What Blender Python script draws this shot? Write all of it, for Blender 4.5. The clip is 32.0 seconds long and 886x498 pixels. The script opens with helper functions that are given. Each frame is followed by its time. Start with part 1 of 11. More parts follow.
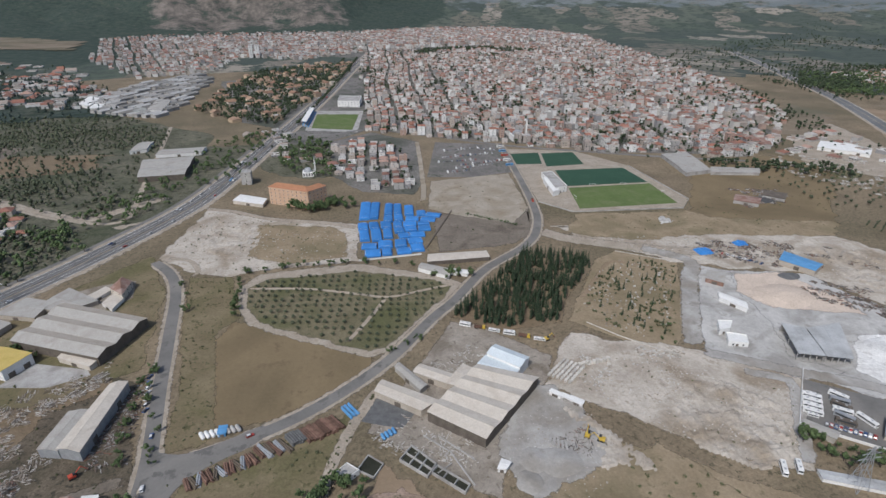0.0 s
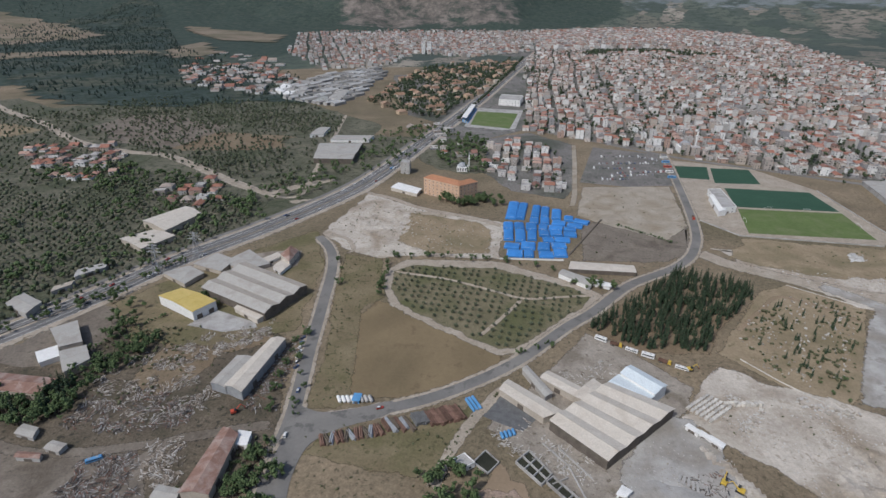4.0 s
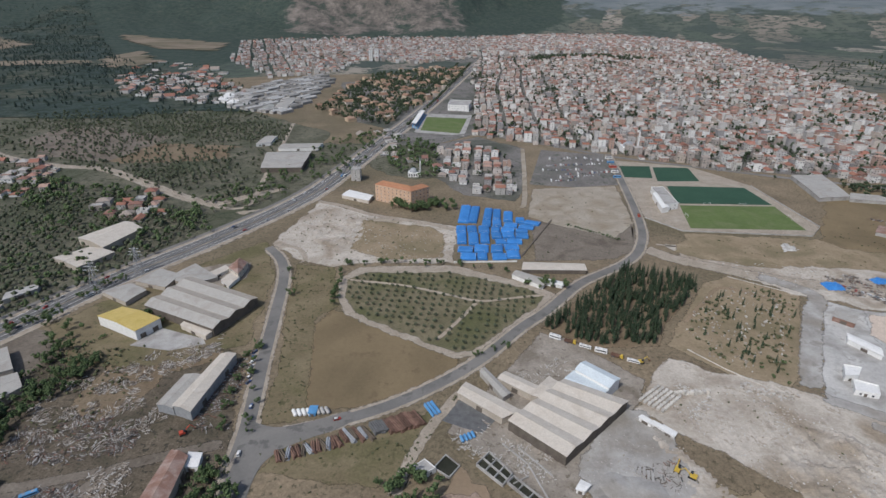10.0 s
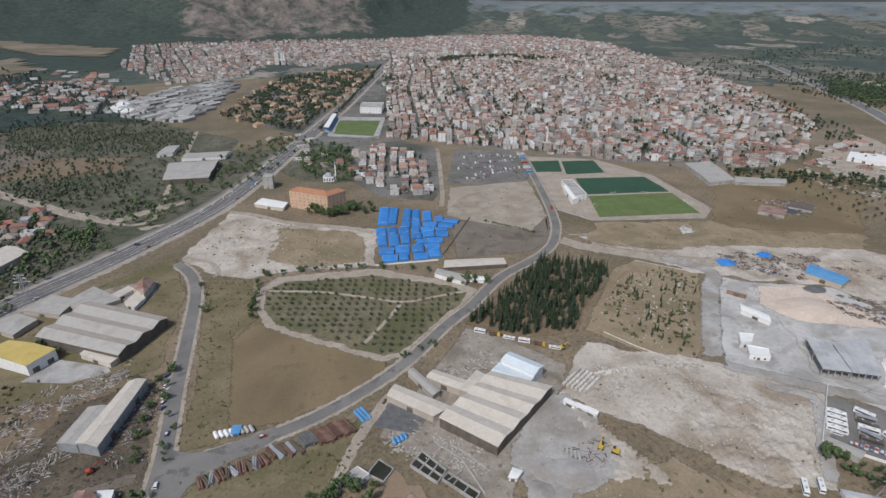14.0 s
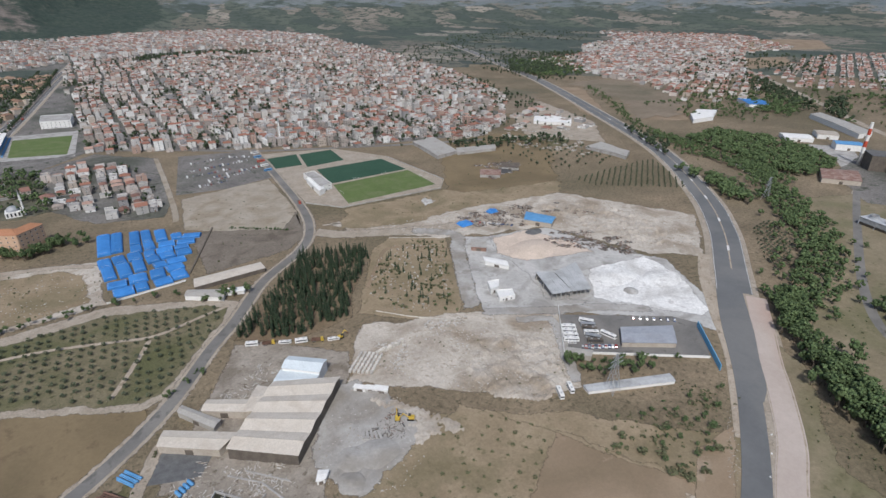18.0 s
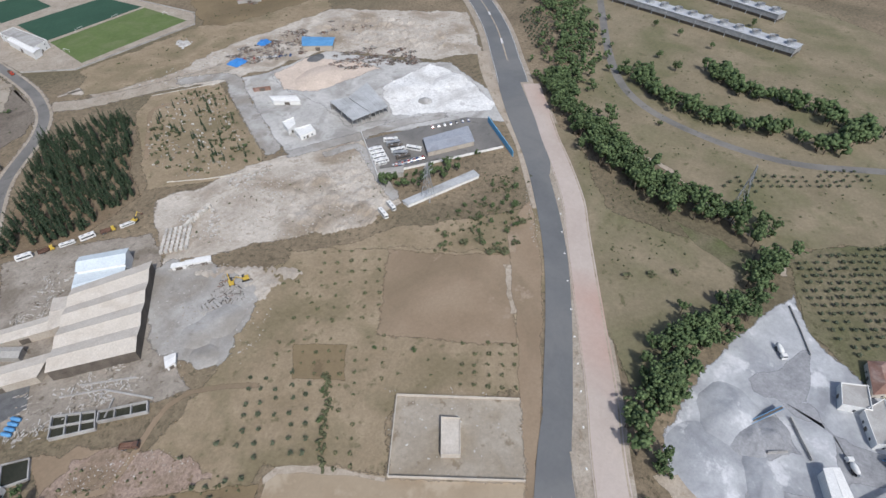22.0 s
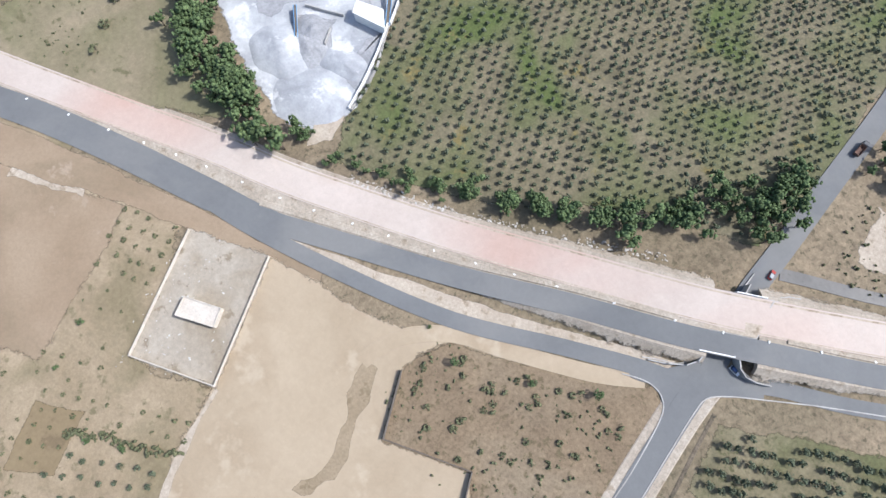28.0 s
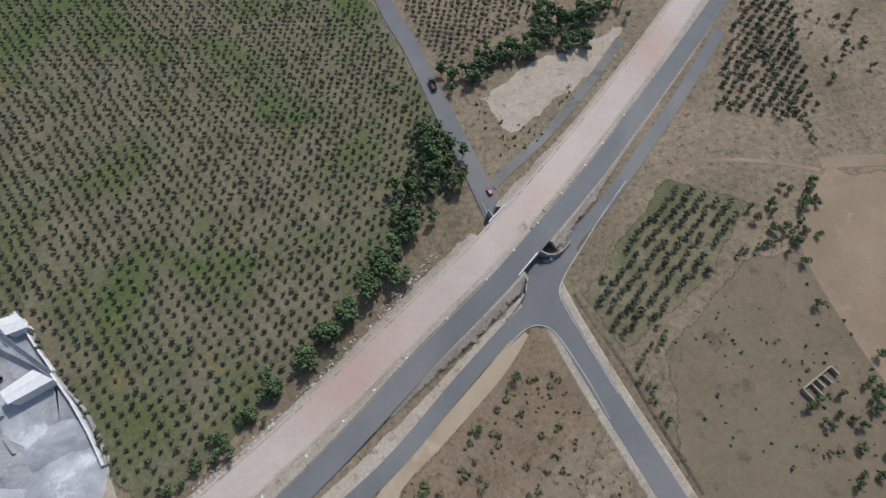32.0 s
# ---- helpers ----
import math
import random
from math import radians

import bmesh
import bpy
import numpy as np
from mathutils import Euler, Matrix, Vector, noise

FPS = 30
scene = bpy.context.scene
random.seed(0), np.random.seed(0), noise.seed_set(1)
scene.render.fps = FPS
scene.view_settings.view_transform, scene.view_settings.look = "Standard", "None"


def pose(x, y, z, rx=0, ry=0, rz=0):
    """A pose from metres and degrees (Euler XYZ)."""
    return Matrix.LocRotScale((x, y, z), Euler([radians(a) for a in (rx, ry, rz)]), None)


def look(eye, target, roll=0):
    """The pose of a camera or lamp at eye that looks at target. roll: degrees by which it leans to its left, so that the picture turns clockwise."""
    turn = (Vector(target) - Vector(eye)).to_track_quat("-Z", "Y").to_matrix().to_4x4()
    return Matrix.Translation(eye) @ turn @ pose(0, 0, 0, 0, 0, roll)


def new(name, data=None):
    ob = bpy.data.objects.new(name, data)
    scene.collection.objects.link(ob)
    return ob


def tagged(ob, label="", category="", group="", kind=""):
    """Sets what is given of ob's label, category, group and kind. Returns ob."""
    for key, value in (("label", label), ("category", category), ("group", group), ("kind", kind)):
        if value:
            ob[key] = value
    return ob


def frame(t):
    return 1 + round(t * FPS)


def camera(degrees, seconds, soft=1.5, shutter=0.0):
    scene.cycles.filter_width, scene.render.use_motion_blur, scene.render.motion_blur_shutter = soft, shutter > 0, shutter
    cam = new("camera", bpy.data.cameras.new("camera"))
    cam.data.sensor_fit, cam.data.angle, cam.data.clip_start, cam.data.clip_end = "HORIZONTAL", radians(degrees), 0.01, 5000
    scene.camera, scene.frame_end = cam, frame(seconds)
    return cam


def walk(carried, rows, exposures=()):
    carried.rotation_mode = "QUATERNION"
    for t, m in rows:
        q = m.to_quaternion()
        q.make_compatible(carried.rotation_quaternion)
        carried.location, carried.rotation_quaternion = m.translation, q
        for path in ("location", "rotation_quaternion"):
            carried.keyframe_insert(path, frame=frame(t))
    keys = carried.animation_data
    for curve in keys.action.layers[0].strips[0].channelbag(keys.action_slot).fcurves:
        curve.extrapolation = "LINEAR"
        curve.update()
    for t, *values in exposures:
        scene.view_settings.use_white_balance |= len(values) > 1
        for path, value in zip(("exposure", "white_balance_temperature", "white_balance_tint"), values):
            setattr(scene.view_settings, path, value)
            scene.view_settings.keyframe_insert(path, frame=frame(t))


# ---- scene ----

# ---- camera: a drone that hovers about 205 m up and turns ----
LENS = 79.40
PATH = [
    (0.0, -0.00, 0.00, 210.00, -25.779, -9.926),
    (0.5, 0.01, 0.02, 210.48, -25.849, -8.305),
    (1.0, -0.29, 0.17, 210.63, -25.862, -6.704),
    (1.5, -0.46, -0.13, 211.01, -25.928, -4.942),
    (2.0, -0.65, -0.54, 211.34, -25.987, -2.796),
    (2.5, -0.96, -0.80, 211.53, -26.029, -0.151),
    (3.0, -1.00, -1.19, 211.43, -26.005, 2.322),
    (3.5, -0.93, -1.38, 211.45, -25.988, 4.726),
    (5.5, -0.72, -1.93, 211.03, -25.369, 11.091),
    (6.0, -0.72, -2.19, 211.13, -25.348, 11.979),
    (6.5, -0.66, -2.19, 211.48, -25.344, 12.751),
    (7.0, -0.53, -2.17, 211.55, -25.340, 13.194),
    (7.5, -0.17, -2.04, 211.10, -25.283, 12.731),
    (8.0, 0.26, -1.97, 210.79, -25.237, 12.212),
    (8.5, 0.59, -1.94, 210.50, -25.202, 10.599),
    (9.0, 0.60, -1.71, 210.38, -25.176, 8.123),
    (9.5, 0.64, -1.26, 210.37, -25.225, 5.036),
    (10.0, 0.90, -0.65, 210.10, -25.221, 1.565),
    (10.5, 1.24, -0.55, 210.02, -25.185, -0.639),
    (11.0, 1.31, -0.63, 209.94, -25.113, -1.754),
    (11.5, 1.53, -0.52, 209.96, -25.114, -2.615),
    (12.0, 1.81, -0.26, 209.81, -25.100, -3.445),
    (12.5, 1.86, -0.32, 209.65, -25.078, -4.791),
    (13.0, 2.28, -0.38, 209.73, -25.095, -5.965),
    (13.5, 2.45, -0.59, 209.48, -25.064, -6.177),
    (14.0, 2.77, -0.63, 209.20, -25.025, -7.528),
    (14.5, 3.44, -0.24, 209.07, -25.045, -11.536),
    (15.0, 3.44, 0.10, 208.58, -25.002, -17.843),
    (15.5, 3.32, 1.35, 207.75, -24.918, -23.088),
    (17.5, 3.58, 2.31, 205.98, -24.830, -33.650),
    (18.0, 3.01, 2.57, 205.37, -25.673, -35.814),
    (18.5, 2.63, 3.32, 204.80, -26.605, -38.644),
    (19.0, 2.34, 3.89, 204.14, -27.766, -41.510),
    (19.5, 2.42, 3.95, 204.23, -29.750, -43.606),
    (20.0, 2.41, 3.79, 204.99, -32.026, -45.259),
    (20.5, 2.53, 3.89, 205.00, -34.258, -47.633),
    (21.0, 2.04, 3.97, 204.33, -36.950, -52.745),
    (21.5, 1.45, 4.53, 203.92, -40.015, -57.796),
    (22.0, 1.13, 5.40, 203.76, -43.619, -60.518),
    (22.5, 1.39, 5.73, 204.64, -47.786, -62.336),
    (23.0, 1.59, 6.53, 204.81, -52.636, -65.806),
    (23.5, 1.25, 6.87, 204.47, -57.409, -70.066),
    (24.0, 1.82, 7.38, 205.10, -63.211, -75.170),
    (24.5, 4.35, 7.70, 206.14, -69.931, -80.363),
    (25.0, 7.12, 7.76, 206.84, -75.881, -86.713),
    (25.5, 8.74, 6.91, 207.17, -76.219, -94.023),
    (27.5, 9.46, 5.20, 205.81, -76.115, -124.211),
    (28.0, 8.53, 4.67, 205.70, -75.901, -133.974),
    (28.5, 7.44, 4.84, 205.52, -75.580, -143.602),
    (29.0, 6.99, 4.97, 205.47, -75.409, -151.929),
    (29.5, 7.02, 4.71, 205.82, -75.498, -161.057),
    (30.0, 6.48, 4.64, 206.26, -75.423, -172.477),
    (30.5, 5.90, 5.02, 206.13, -74.856, -184.228),
    (31.0, 5.98, 5.40, 205.69, -72.376, -189.555),
    (31.5, 6.06, 5.24, 205.51, -68.133, -193.533),
    (32.0, 6.07, 4.82, 205.48, -63.251, -196.293),
]

cam = camera(LENS, 32.0, soft=1.5)
walk(cam, [(t, pose(x, y, z, 90 + tilt, 0, turn)) for t, x, y, z, tilt, turn in PATH],
     exposures=((0.0, -0.14, 6000, 10), (6.0, -0.21, 5950, 10), (13.0, -0.13, 6050, 10), (19.0, -0.05, 6050, 10), (21.0, 0.0, 6000, 10), (23.0, 0.2, 5950, 10), (24.0, 0.02, 6050, 10), (25.0, -0.23, 6250, 10), (26.0, 0.1, 6000, 10), (28.0, 0.86, 5850, 10), (29.0, 0.87, 5800, 10), (30.0, 0.42, 5800, 10), (31.0, 0.08, 5850, 10), (32.0, 0.0, 5900, 10)))

# ---- sky and sun ----
SUN_AZ, SUN_EL = math.atan2(-0.75, -0.65), radians(50)
world = bpy.data.worlds.new("world")
scene.world = world
world.use_nodes = True
wn = world.node_tree.nodes
sky = wn.new("ShaderNodeTexSky")
sky.sky_type, sky.sun_disc = "NISHITA", False
sky.sun_elevation, sky.sun_rotation = SUN_EL, math.pi / 2 - SUN_AZ
sky.altitude, sky.air_density, sky.dust_density = 100, 1.0, 3.0
wn["Background"].inputs["Strength"].default_value = 0.115
world.node_tree.links.new(sky.outputs[0], wn["Background"].inputs["Color"])
sun = new("sun", bpy.data.lights.new("sun", "SUN"))
sun.data.energy, sun.data.angle, sun.data.color = 2.8, radians(0.6), (1.0, 0.95, 0.88)
sun.matrix_world = look((-65 * 9, -75 * 9, 900), (-65 * 9 + math.cos(SUN_AZ) * -1, -75 * 9 + math.sin(SUN_AZ) * -1, 900 - math.tan(SUN_EL)))

# ---- materials ----
SOFT = set()


def mat(name, a, b, scale=0.2, rough=0.9, fine=None, bump=0.0, metal=0.0, spread=0.0, pieces="", stain=None, stain_scale=0.03, contrast=0.18, tuft=None, tuft_scale=0.3, tuft_at=0.56, grain=0.12, soft=False):
    """A surface with two colours mixed by broad noise and a fine grain; spread: random shade by object or by island."""
    m = bpy.data.materials.new(name)
    m.use_nodes = True
    n, l = m.node_tree.nodes, m.node_tree.links
    p = n["Principled BSDF"]
    p.inputs["Roughness"].default_value, p.inputs["Metallic"].default_value = rough, metal
    p.inputs["Specular IOR Level"].default_value = 0.25
    g = n.new("ShaderNodeNewGeometry")
    broad = n.new("ShaderNodeTexNoise")
    broad.inputs["Scale"].default_value, broad.inputs["Detail"].default_value = scale, 6
    broad.inputs["Roughness"].default_value = 0.62
    l.new(g.outputs["Position"], broad.inputs["Vector"])
    ramp = n.new("ShaderNodeValToRGB")
    ramp.color_ramp.elements[0].position, ramp.color_ramp.elements[1].position = 0.5 - contrast, 0.5 + contrast
    ramp.color_ramp.elements[0].color, ramp.color_ramp.elements[1].color = (*a, 1), (*b, 1)
    l.new(broad.outputs["Fac"], ramp.inputs["Fac"])
    out = ramp.outputs["Color"]
    if stain:
        w = n.new("ShaderNodeTexNoise")
        w.inputs["Scale"].default_value, w.inputs["Detail"].default_value, w.inputs["Distortion"].default_value = stain_scale, 5, 0.6
        l.new(g.outputs["Position"], w.inputs["Vector"])
        r2 = n.new("ShaderNodeValToRGB")
        r2.color_ramp.elements[0].position, r2.color_ramp.elements[1].position = 0.47, 0.66
        l.new(w.outputs["Fac"], r2.inputs["Fac"])
        mx = n.new("ShaderNodeMix")
        mx.data_type = "RGBA"
        mx.inputs["B"].default_value = (*stain, 1)
        l.new(r2.outputs["Color"], mx.inputs["Factor"])
        l.new(out, mx.inputs["A"])
        out = mx.outputs["Result"]
    if tuft:
        w = n.new("ShaderNodeTexNoise")
        w.inputs["Scale"].default_value, w.inputs["Detail"].default_value, w.inputs["Roughness"].default_value = tuft_scale, 5, 0.7
        l.new(g.outputs["Position"], w.inputs["Vector"])
        r3 = n.new("ShaderNodeValToRGB")
        r3.color_ramp.elements[0].position, r3.color_ramp.elements[1].position = tuft_at, tuft_at + 0.07
        l.new(w.outputs["Fac"], r3.inputs["Fac"])
        mt = n.new("ShaderNodeMix")
        mt.data_type = "RGBA"
        mt.inputs["B"].default_value = (*tuft, 1)
        l.new(r3.outputs["Color"], mt.inputs["Factor"])
        l.new(out, mt.inputs["A"])
        out = mt.outputs["Result"]
    fine = fine or scale * 12
    f = n.new("ShaderNodeTexNoise")
    f.inputs["Scale"].default_value, f.inputs["Detail"].default_value = fine, 8
    f.inputs["Roughness"].default_value, f.inputs["Distortion"].default_value = 0.75, 0.4
    l.new(g.outputs["Position"], f.inputs["Vector"])
    fm = n.new("ShaderNodeMapRange")
    fm.inputs["From Min"].default_value, fm.inputs["From Max"].default_value = 0.34, 0.66
    fm.inputs["To Min"].default_value, fm.inputs["To Max"].default_value = 1 - grain * 1.25, 1 + grain * 1.15
    l.new(f.outputs["Fac"], fm.inputs["Value"])
    v = n.new("ShaderNodeHueSaturation")
    l.new(out, v.inputs["Color"])
    last = fm.outputs["Result"]
    if soft:
        # loose stones and tufts, about a metre across
        pb = n.new("ShaderNodeTexNoise")
        pb.inputs["Scale"].default_value, pb.inputs["Detail"].default_value, pb.inputs["Roughness"].default_value = 1.1, 3, 0.8
        l.new(g.outputs["Position"], pb.inputs["Vector"])
        pm = n.new("ShaderNodeMapRange")
        pm.inputs["From Min"].default_value, pm.inputs["From Max"].default_value = 0.36, 0.64
        pm.inputs["To Min"].default_value, pm.inputs["To Max"].default_value = 1 - grain * 0.55, 1 + grain * 0.55
        l.new(pb.outputs["Fac"], pm.inputs["Value"])
        pk = n.new("ShaderNodeMath")
        pk.operation = "MULTIPLY"
        l.new(last, pk.inputs[0])
        l.new(pm.outputs["Result"], pk.inputs[1])
        last = pk.outputs[0]
    if spread:
        src = n.new("ShaderNodeObjectInfo").outputs["Random"] if pieces == "object" else g.outputs["Random Per Island"]
        sm = n.new("ShaderNodeMapRange")
        sm.inputs["To Min"].default_value, sm.inputs["To Max"].default_value = 1 - spread, 1 + spread
        l.new(src, sm.inputs["Value"])
        mu = n.new("ShaderNodeMath")
        mu.operation = "MULTIPLY"
        l.new(last, mu.inputs[0])
        l.new(sm.outputs["Result"], mu.inputs[1])
        last = mu.outputs[0]
    l.new(last, v.inputs["Value"])
    l.new(v.outputs["Color"], p.inputs["Base Color"])
    if bump:
        bp = n.new("ShaderNodeBump")
        bp.inputs["Strength"].default_value, bp.inputs["Distance"].default_value = min(1, bump * 0.5), 0.2
        l.new(f.outputs["Fac"], bp.inputs["Height"])
        l.new(bp.outputs["Normal"], p.inputs["Normal"])
    if soft:
        # the layer thins out unevenly towards its border, where "worn" rises to one
        at = n.new("ShaderNodeAttribute")
        at.attribute_name = "worn"
        en = n.new("ShaderNodeTexNoise")
        en.inputs["Scale"].default_value, en.inputs["Detail"].default_value, en.inputs["Roughness"].default_value = 0.22, 6, 0.72
        l.new(g.outputs["Position"], en.inputs["Vector"])
        ms = n.new("ShaderNodeMath")
        ms.operation = "MULTIPLY_ADD"
        ms.inputs[1].default_value, ms.inputs[2].default_value = 1.7, -0.85
        l.new(en.outputs["Fac"], ms.inputs[0])
        ad = n.new("ShaderNodeMath")
        ad.operation = "ADD"
        l.new(ms.outputs[0], ad.inputs[0])
        l.new(at.outputs["Fac"], ad.inputs[1])
        mr = n.new("ShaderNodeMapRange")
        mr.inputs["From Min"].default_value, mr.inputs["From Max"].default_value = 0.4, 0.64
        l.new(ad.outputs[0], mr.inputs["Value"])
        tr = n.new("ShaderNodeBsdfTransparent")
        mix = n.new("ShaderNodeMixShader")
        l.new(mr.outputs["Result"], mix.inputs["Fac"])
        l.new(p.outputs["BSDF"], mix.inputs[1])
        l.new(tr.outputs["BSDF"], mix.inputs[2])
        l.new(mix.outputs["Shader"], n["Material Output"].inputs["Surface"])
        SOFT.add(m.name)
    return m


def far_land():
    """Far fields in a patchwork with hedges, greyed for haze; woods, bare rock and painted haze where the sheet's
    attributes say so.
    """
    m = bpy.data.materials.new("far_land")
    m.use_nodes = True
    n, l = m.node_tree.nodes, m.node_tree.links
    p = n["Principled BSDF"]
    p.inputs["Roughness"].default_value, p.inputs["Specular IOR Level"].default_value = 0.95, 0.1
    g = n.new("ShaderNodeNewGeometry")

    def noise_of(scale, detail=5, rough=0.65):
        t = n.new("ShaderNodeTexNoise")
        t.inputs["Scale"].default_value, t.inputs["Detail"].default_value, t.inputs["Roughness"].default_value = scale, detail, rough
        l.new(g.outputs["Position"], t.inputs["Vector"])
        return t

    def ramp_of(src, stops, constant=False):
        r = n.new("ShaderNodeValToRGB")
        if constant:
            r.color_ramp.interpolation = "CONSTANT"
        while len(r.color_ramp.elements) < len(stops):
            r.color_ramp.elements.new(0.5)
        for k, (at, c) in enumerate(stops):
            r.color_ramp.elements[k].position = at
        for k, (at, c) in enumerate(stops):
            r.color_ramp.elements[k].color = (*c, 1)
        l.new(src, r.inputs["Fac"])
        return r.outputs["Color"]

    def mix_of(fac, a, b):
        x = n.new("ShaderNodeMix")
        x.data_type = "RGBA"
        l.new(fac, x.inputs["Factor"])
        l.new(a, x.inputs["A"])
        l.new(b, x.inputs["B"])
        return x.outputs["Result"]

    warp = noise_of(0.004, 2)
    add = n.new("ShaderNodeVectorMath")
    add.operation = "MULTIPLY_ADD"
    add.inputs[1].default_value = (160, 160, 0)
    l.new(warp.outputs["Color"], add.inputs[0])
    l.new(g.outputs["Position"], add.inputs[2])
    flat = n.new("ShaderNodeVectorMath")
    flat.operation = "MULTIPLY"
    flat.inputs[1].default_value = (1.0, 0.6, 0.0)
    l.new(add.outputs[0], flat.inputs[0])
    cells = n.new("ShaderNodeTexVoronoi")
    cells.inputs["Scale"].default_value = 0.0075
    l.new(flat.outputs[0], cells.inputs["Vector"])
    sep = n.new("ShaderNodeSeparateColor")
    l.new(cells.outputs["Color"], sep.inputs["Color"])
    # field colours are greyed to take in some distance haze
    fields = ramp_of(sep.outputs["Red"], [(0.0, (0.08, 0.095, 0.08)), (0.22, (0.105, 0.118, 0.095)), (0.38, (0.07, 0.085, 0.074)), (0.5, (0.15, 0.142, 0.115)), (0.62, (0.09, 0.108, 0.084)), (0.73, (0.21, 0.187, 0.155)), (0.86, (0.165, 0.15, 0.125)), (0.94, (0.285, 0.255, 0.21))], True)
    hedge = ramp_of(noise_of(0.02, 6, 0.75).outputs["Fac"], [(0.5, (0, 0, 0)), (0.56, (1, 1, 1))])
    dark = ramp_of(noise_of(0.09, 4).outputs["Fac"], [(0.35, (0.045, 0.06, 0.052)), (0.7, (0.085, 0.1, 0.08))])
    plain = mix_of(hedge, fields, dark)
    # distance haze as a base colour: pale blue-grey, no ground of its own
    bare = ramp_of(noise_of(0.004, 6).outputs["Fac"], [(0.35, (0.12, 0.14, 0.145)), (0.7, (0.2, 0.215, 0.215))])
    wood = ramp_of(noise_of(0.035, 7, 0.75).outputs["Fac"], [(0.32, (0.028, 0.042, 0.036)), (0.5, (0.05, 0.068, 0.056)), (0.7, (0.085, 0.092, 0.07))])
    rock = ramp_of(noise_of(0.012, 8, 0.75).outputs["Fac"], [(0.36, (0.05, 0.06, 0.052)), (0.5, (0.13, 0.115, 0.1)), (0.66, (0.23, 0.2, 0.175))])
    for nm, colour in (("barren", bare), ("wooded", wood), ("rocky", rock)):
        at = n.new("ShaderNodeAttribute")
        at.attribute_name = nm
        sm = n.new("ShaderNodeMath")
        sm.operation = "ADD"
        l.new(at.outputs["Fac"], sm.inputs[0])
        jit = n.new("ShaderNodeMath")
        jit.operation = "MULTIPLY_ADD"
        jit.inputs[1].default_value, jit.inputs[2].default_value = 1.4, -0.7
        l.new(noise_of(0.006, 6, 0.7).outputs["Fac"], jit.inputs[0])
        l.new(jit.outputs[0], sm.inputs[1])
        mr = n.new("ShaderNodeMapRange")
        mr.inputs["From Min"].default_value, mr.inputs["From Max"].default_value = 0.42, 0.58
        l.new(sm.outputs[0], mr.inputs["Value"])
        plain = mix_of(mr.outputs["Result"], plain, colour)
    l.new(plain, p.inputs["Base Color"])
    return m


def palette(name, colours, rough=0.85, by="island", grain=1.2):
    """One paint colour out of a row, picked for each house, with streaks."""
    m = bpy.data.materials.new(name)
    m.use_nodes = True
    n, l = m.node_tree.nodes, m.node_tree.links
    p = n["Principled BSDF"]
    p.inputs["Roughness"].default_value = rough
    p.inputs["Specular IOR Level"].default_value = 0.2
    g = n.new("ShaderNodeNewGeometry")
    src = g.outputs["Random Per Island"] if by == "island" else n.new("ShaderNodeObjectInfo").outputs["Random"]
    ramp = n.new("ShaderNodeValToRGB")
    ramp.color_ramp.interpolation = "CONSTANT"
    for k, c in enumerate(colours):
        e = ramp.color_ramp.elements[k] if k < 2 else ramp.color_ramp.elements.new(0.5)
        e.color = (*c, 1)
    for k in range(len(colours)):
        ramp.color_ramp.elements[k].position = k / len(colours)
    for k, c in enumerate(colours):
        ramp.color_ramp.elements[k].color = (*c, 1)
    l.new(src, ramp.inputs["Fac"])
    f = n.new("ShaderNodeTexNoise")
    f.inputs["Scale"].default_value, f.inputs["Detail"].default_value = grain, 6
    l.new(g.outputs["Position"], f.inputs["Vector"])
    fm = n.new("ShaderNodeMapRange")
    fm.inputs["From Min"].default_value, fm.inputs["From Max"].default_value = 0.3, 0.7
    fm.inputs["To Min"].default_value, fm.inputs["To Max"].default_value = 0.75, 1.15
    l.new(f.outputs["Fac"], fm.inputs["Value"])
    v = n.new("ShaderNodeHueSaturation")
    l.new(ramp.outputs["Color"], v.inputs["Color"])
    l.new(fm.outputs["Result"], v.inputs["Value"])
    l.new(v.outputs["Color"], p.inputs["Base Color"])
    return m


M_GROUND = mat("dry_ground", (0.152, 0.12, 0.078), (0.25, 0.196, 0.13), 0.02, stain=(0.135, 0.113, 0.07), stain_scale=0.006, fine=0.35, bump=0.4, tuft=(0.105, 0.09, 0.056), grain=0.25, soft=True)
M_STUBBLE = mat("stubble", (0.178, 0.134, 0.076), (0.222, 0.169, 0.098), 0.04, fine=0.5, contrast=0.3, stain=(0.152, 0.117, 0.067), stain_scale=0.012, bump=0.3, tuft=(0.16, 0.12, 0.07), tuft_scale=0.08, grain=0.07, soft=True)
M_OLDGRASS = mat("old_grass", (0.15, 0.121, 0.07), (0.215, 0.174, 0.106), 0.045, fine=0.6, stain=(0.125, 0.113, 0.055), stain_scale=0.03, bump=0.4, tuft=(0.095, 0.088, 0.044), tuft_scale=0.18, grain=0.16, soft=True)
M_PARKGRASS = mat("park_grass", (0.18, 0.15, 0.094), (0.255, 0.212, 0.14), 0.035, fine=0.4, stain=(0.15, 0.14, 0.075), stain_scale=0.02, bump=0.4, tuft=(0.13, 0.118, 0.064), tuft_scale=0.12, tuft_at=0.58, grain=0.12, soft=True)
M_DARKFIELD = mat("dark_field", (0.136, 0.106, 0.067), (0.19, 0.15, 0.098), 0.03, fine=0.4, stain=(0.168, 0.134, 0.088), stain_scale=0.02, bump=0.3, tuft=(0.11, 0.088, 0.06), tuft_scale=0.1, tuft_at=0.58, grain=0.1, soft=True)
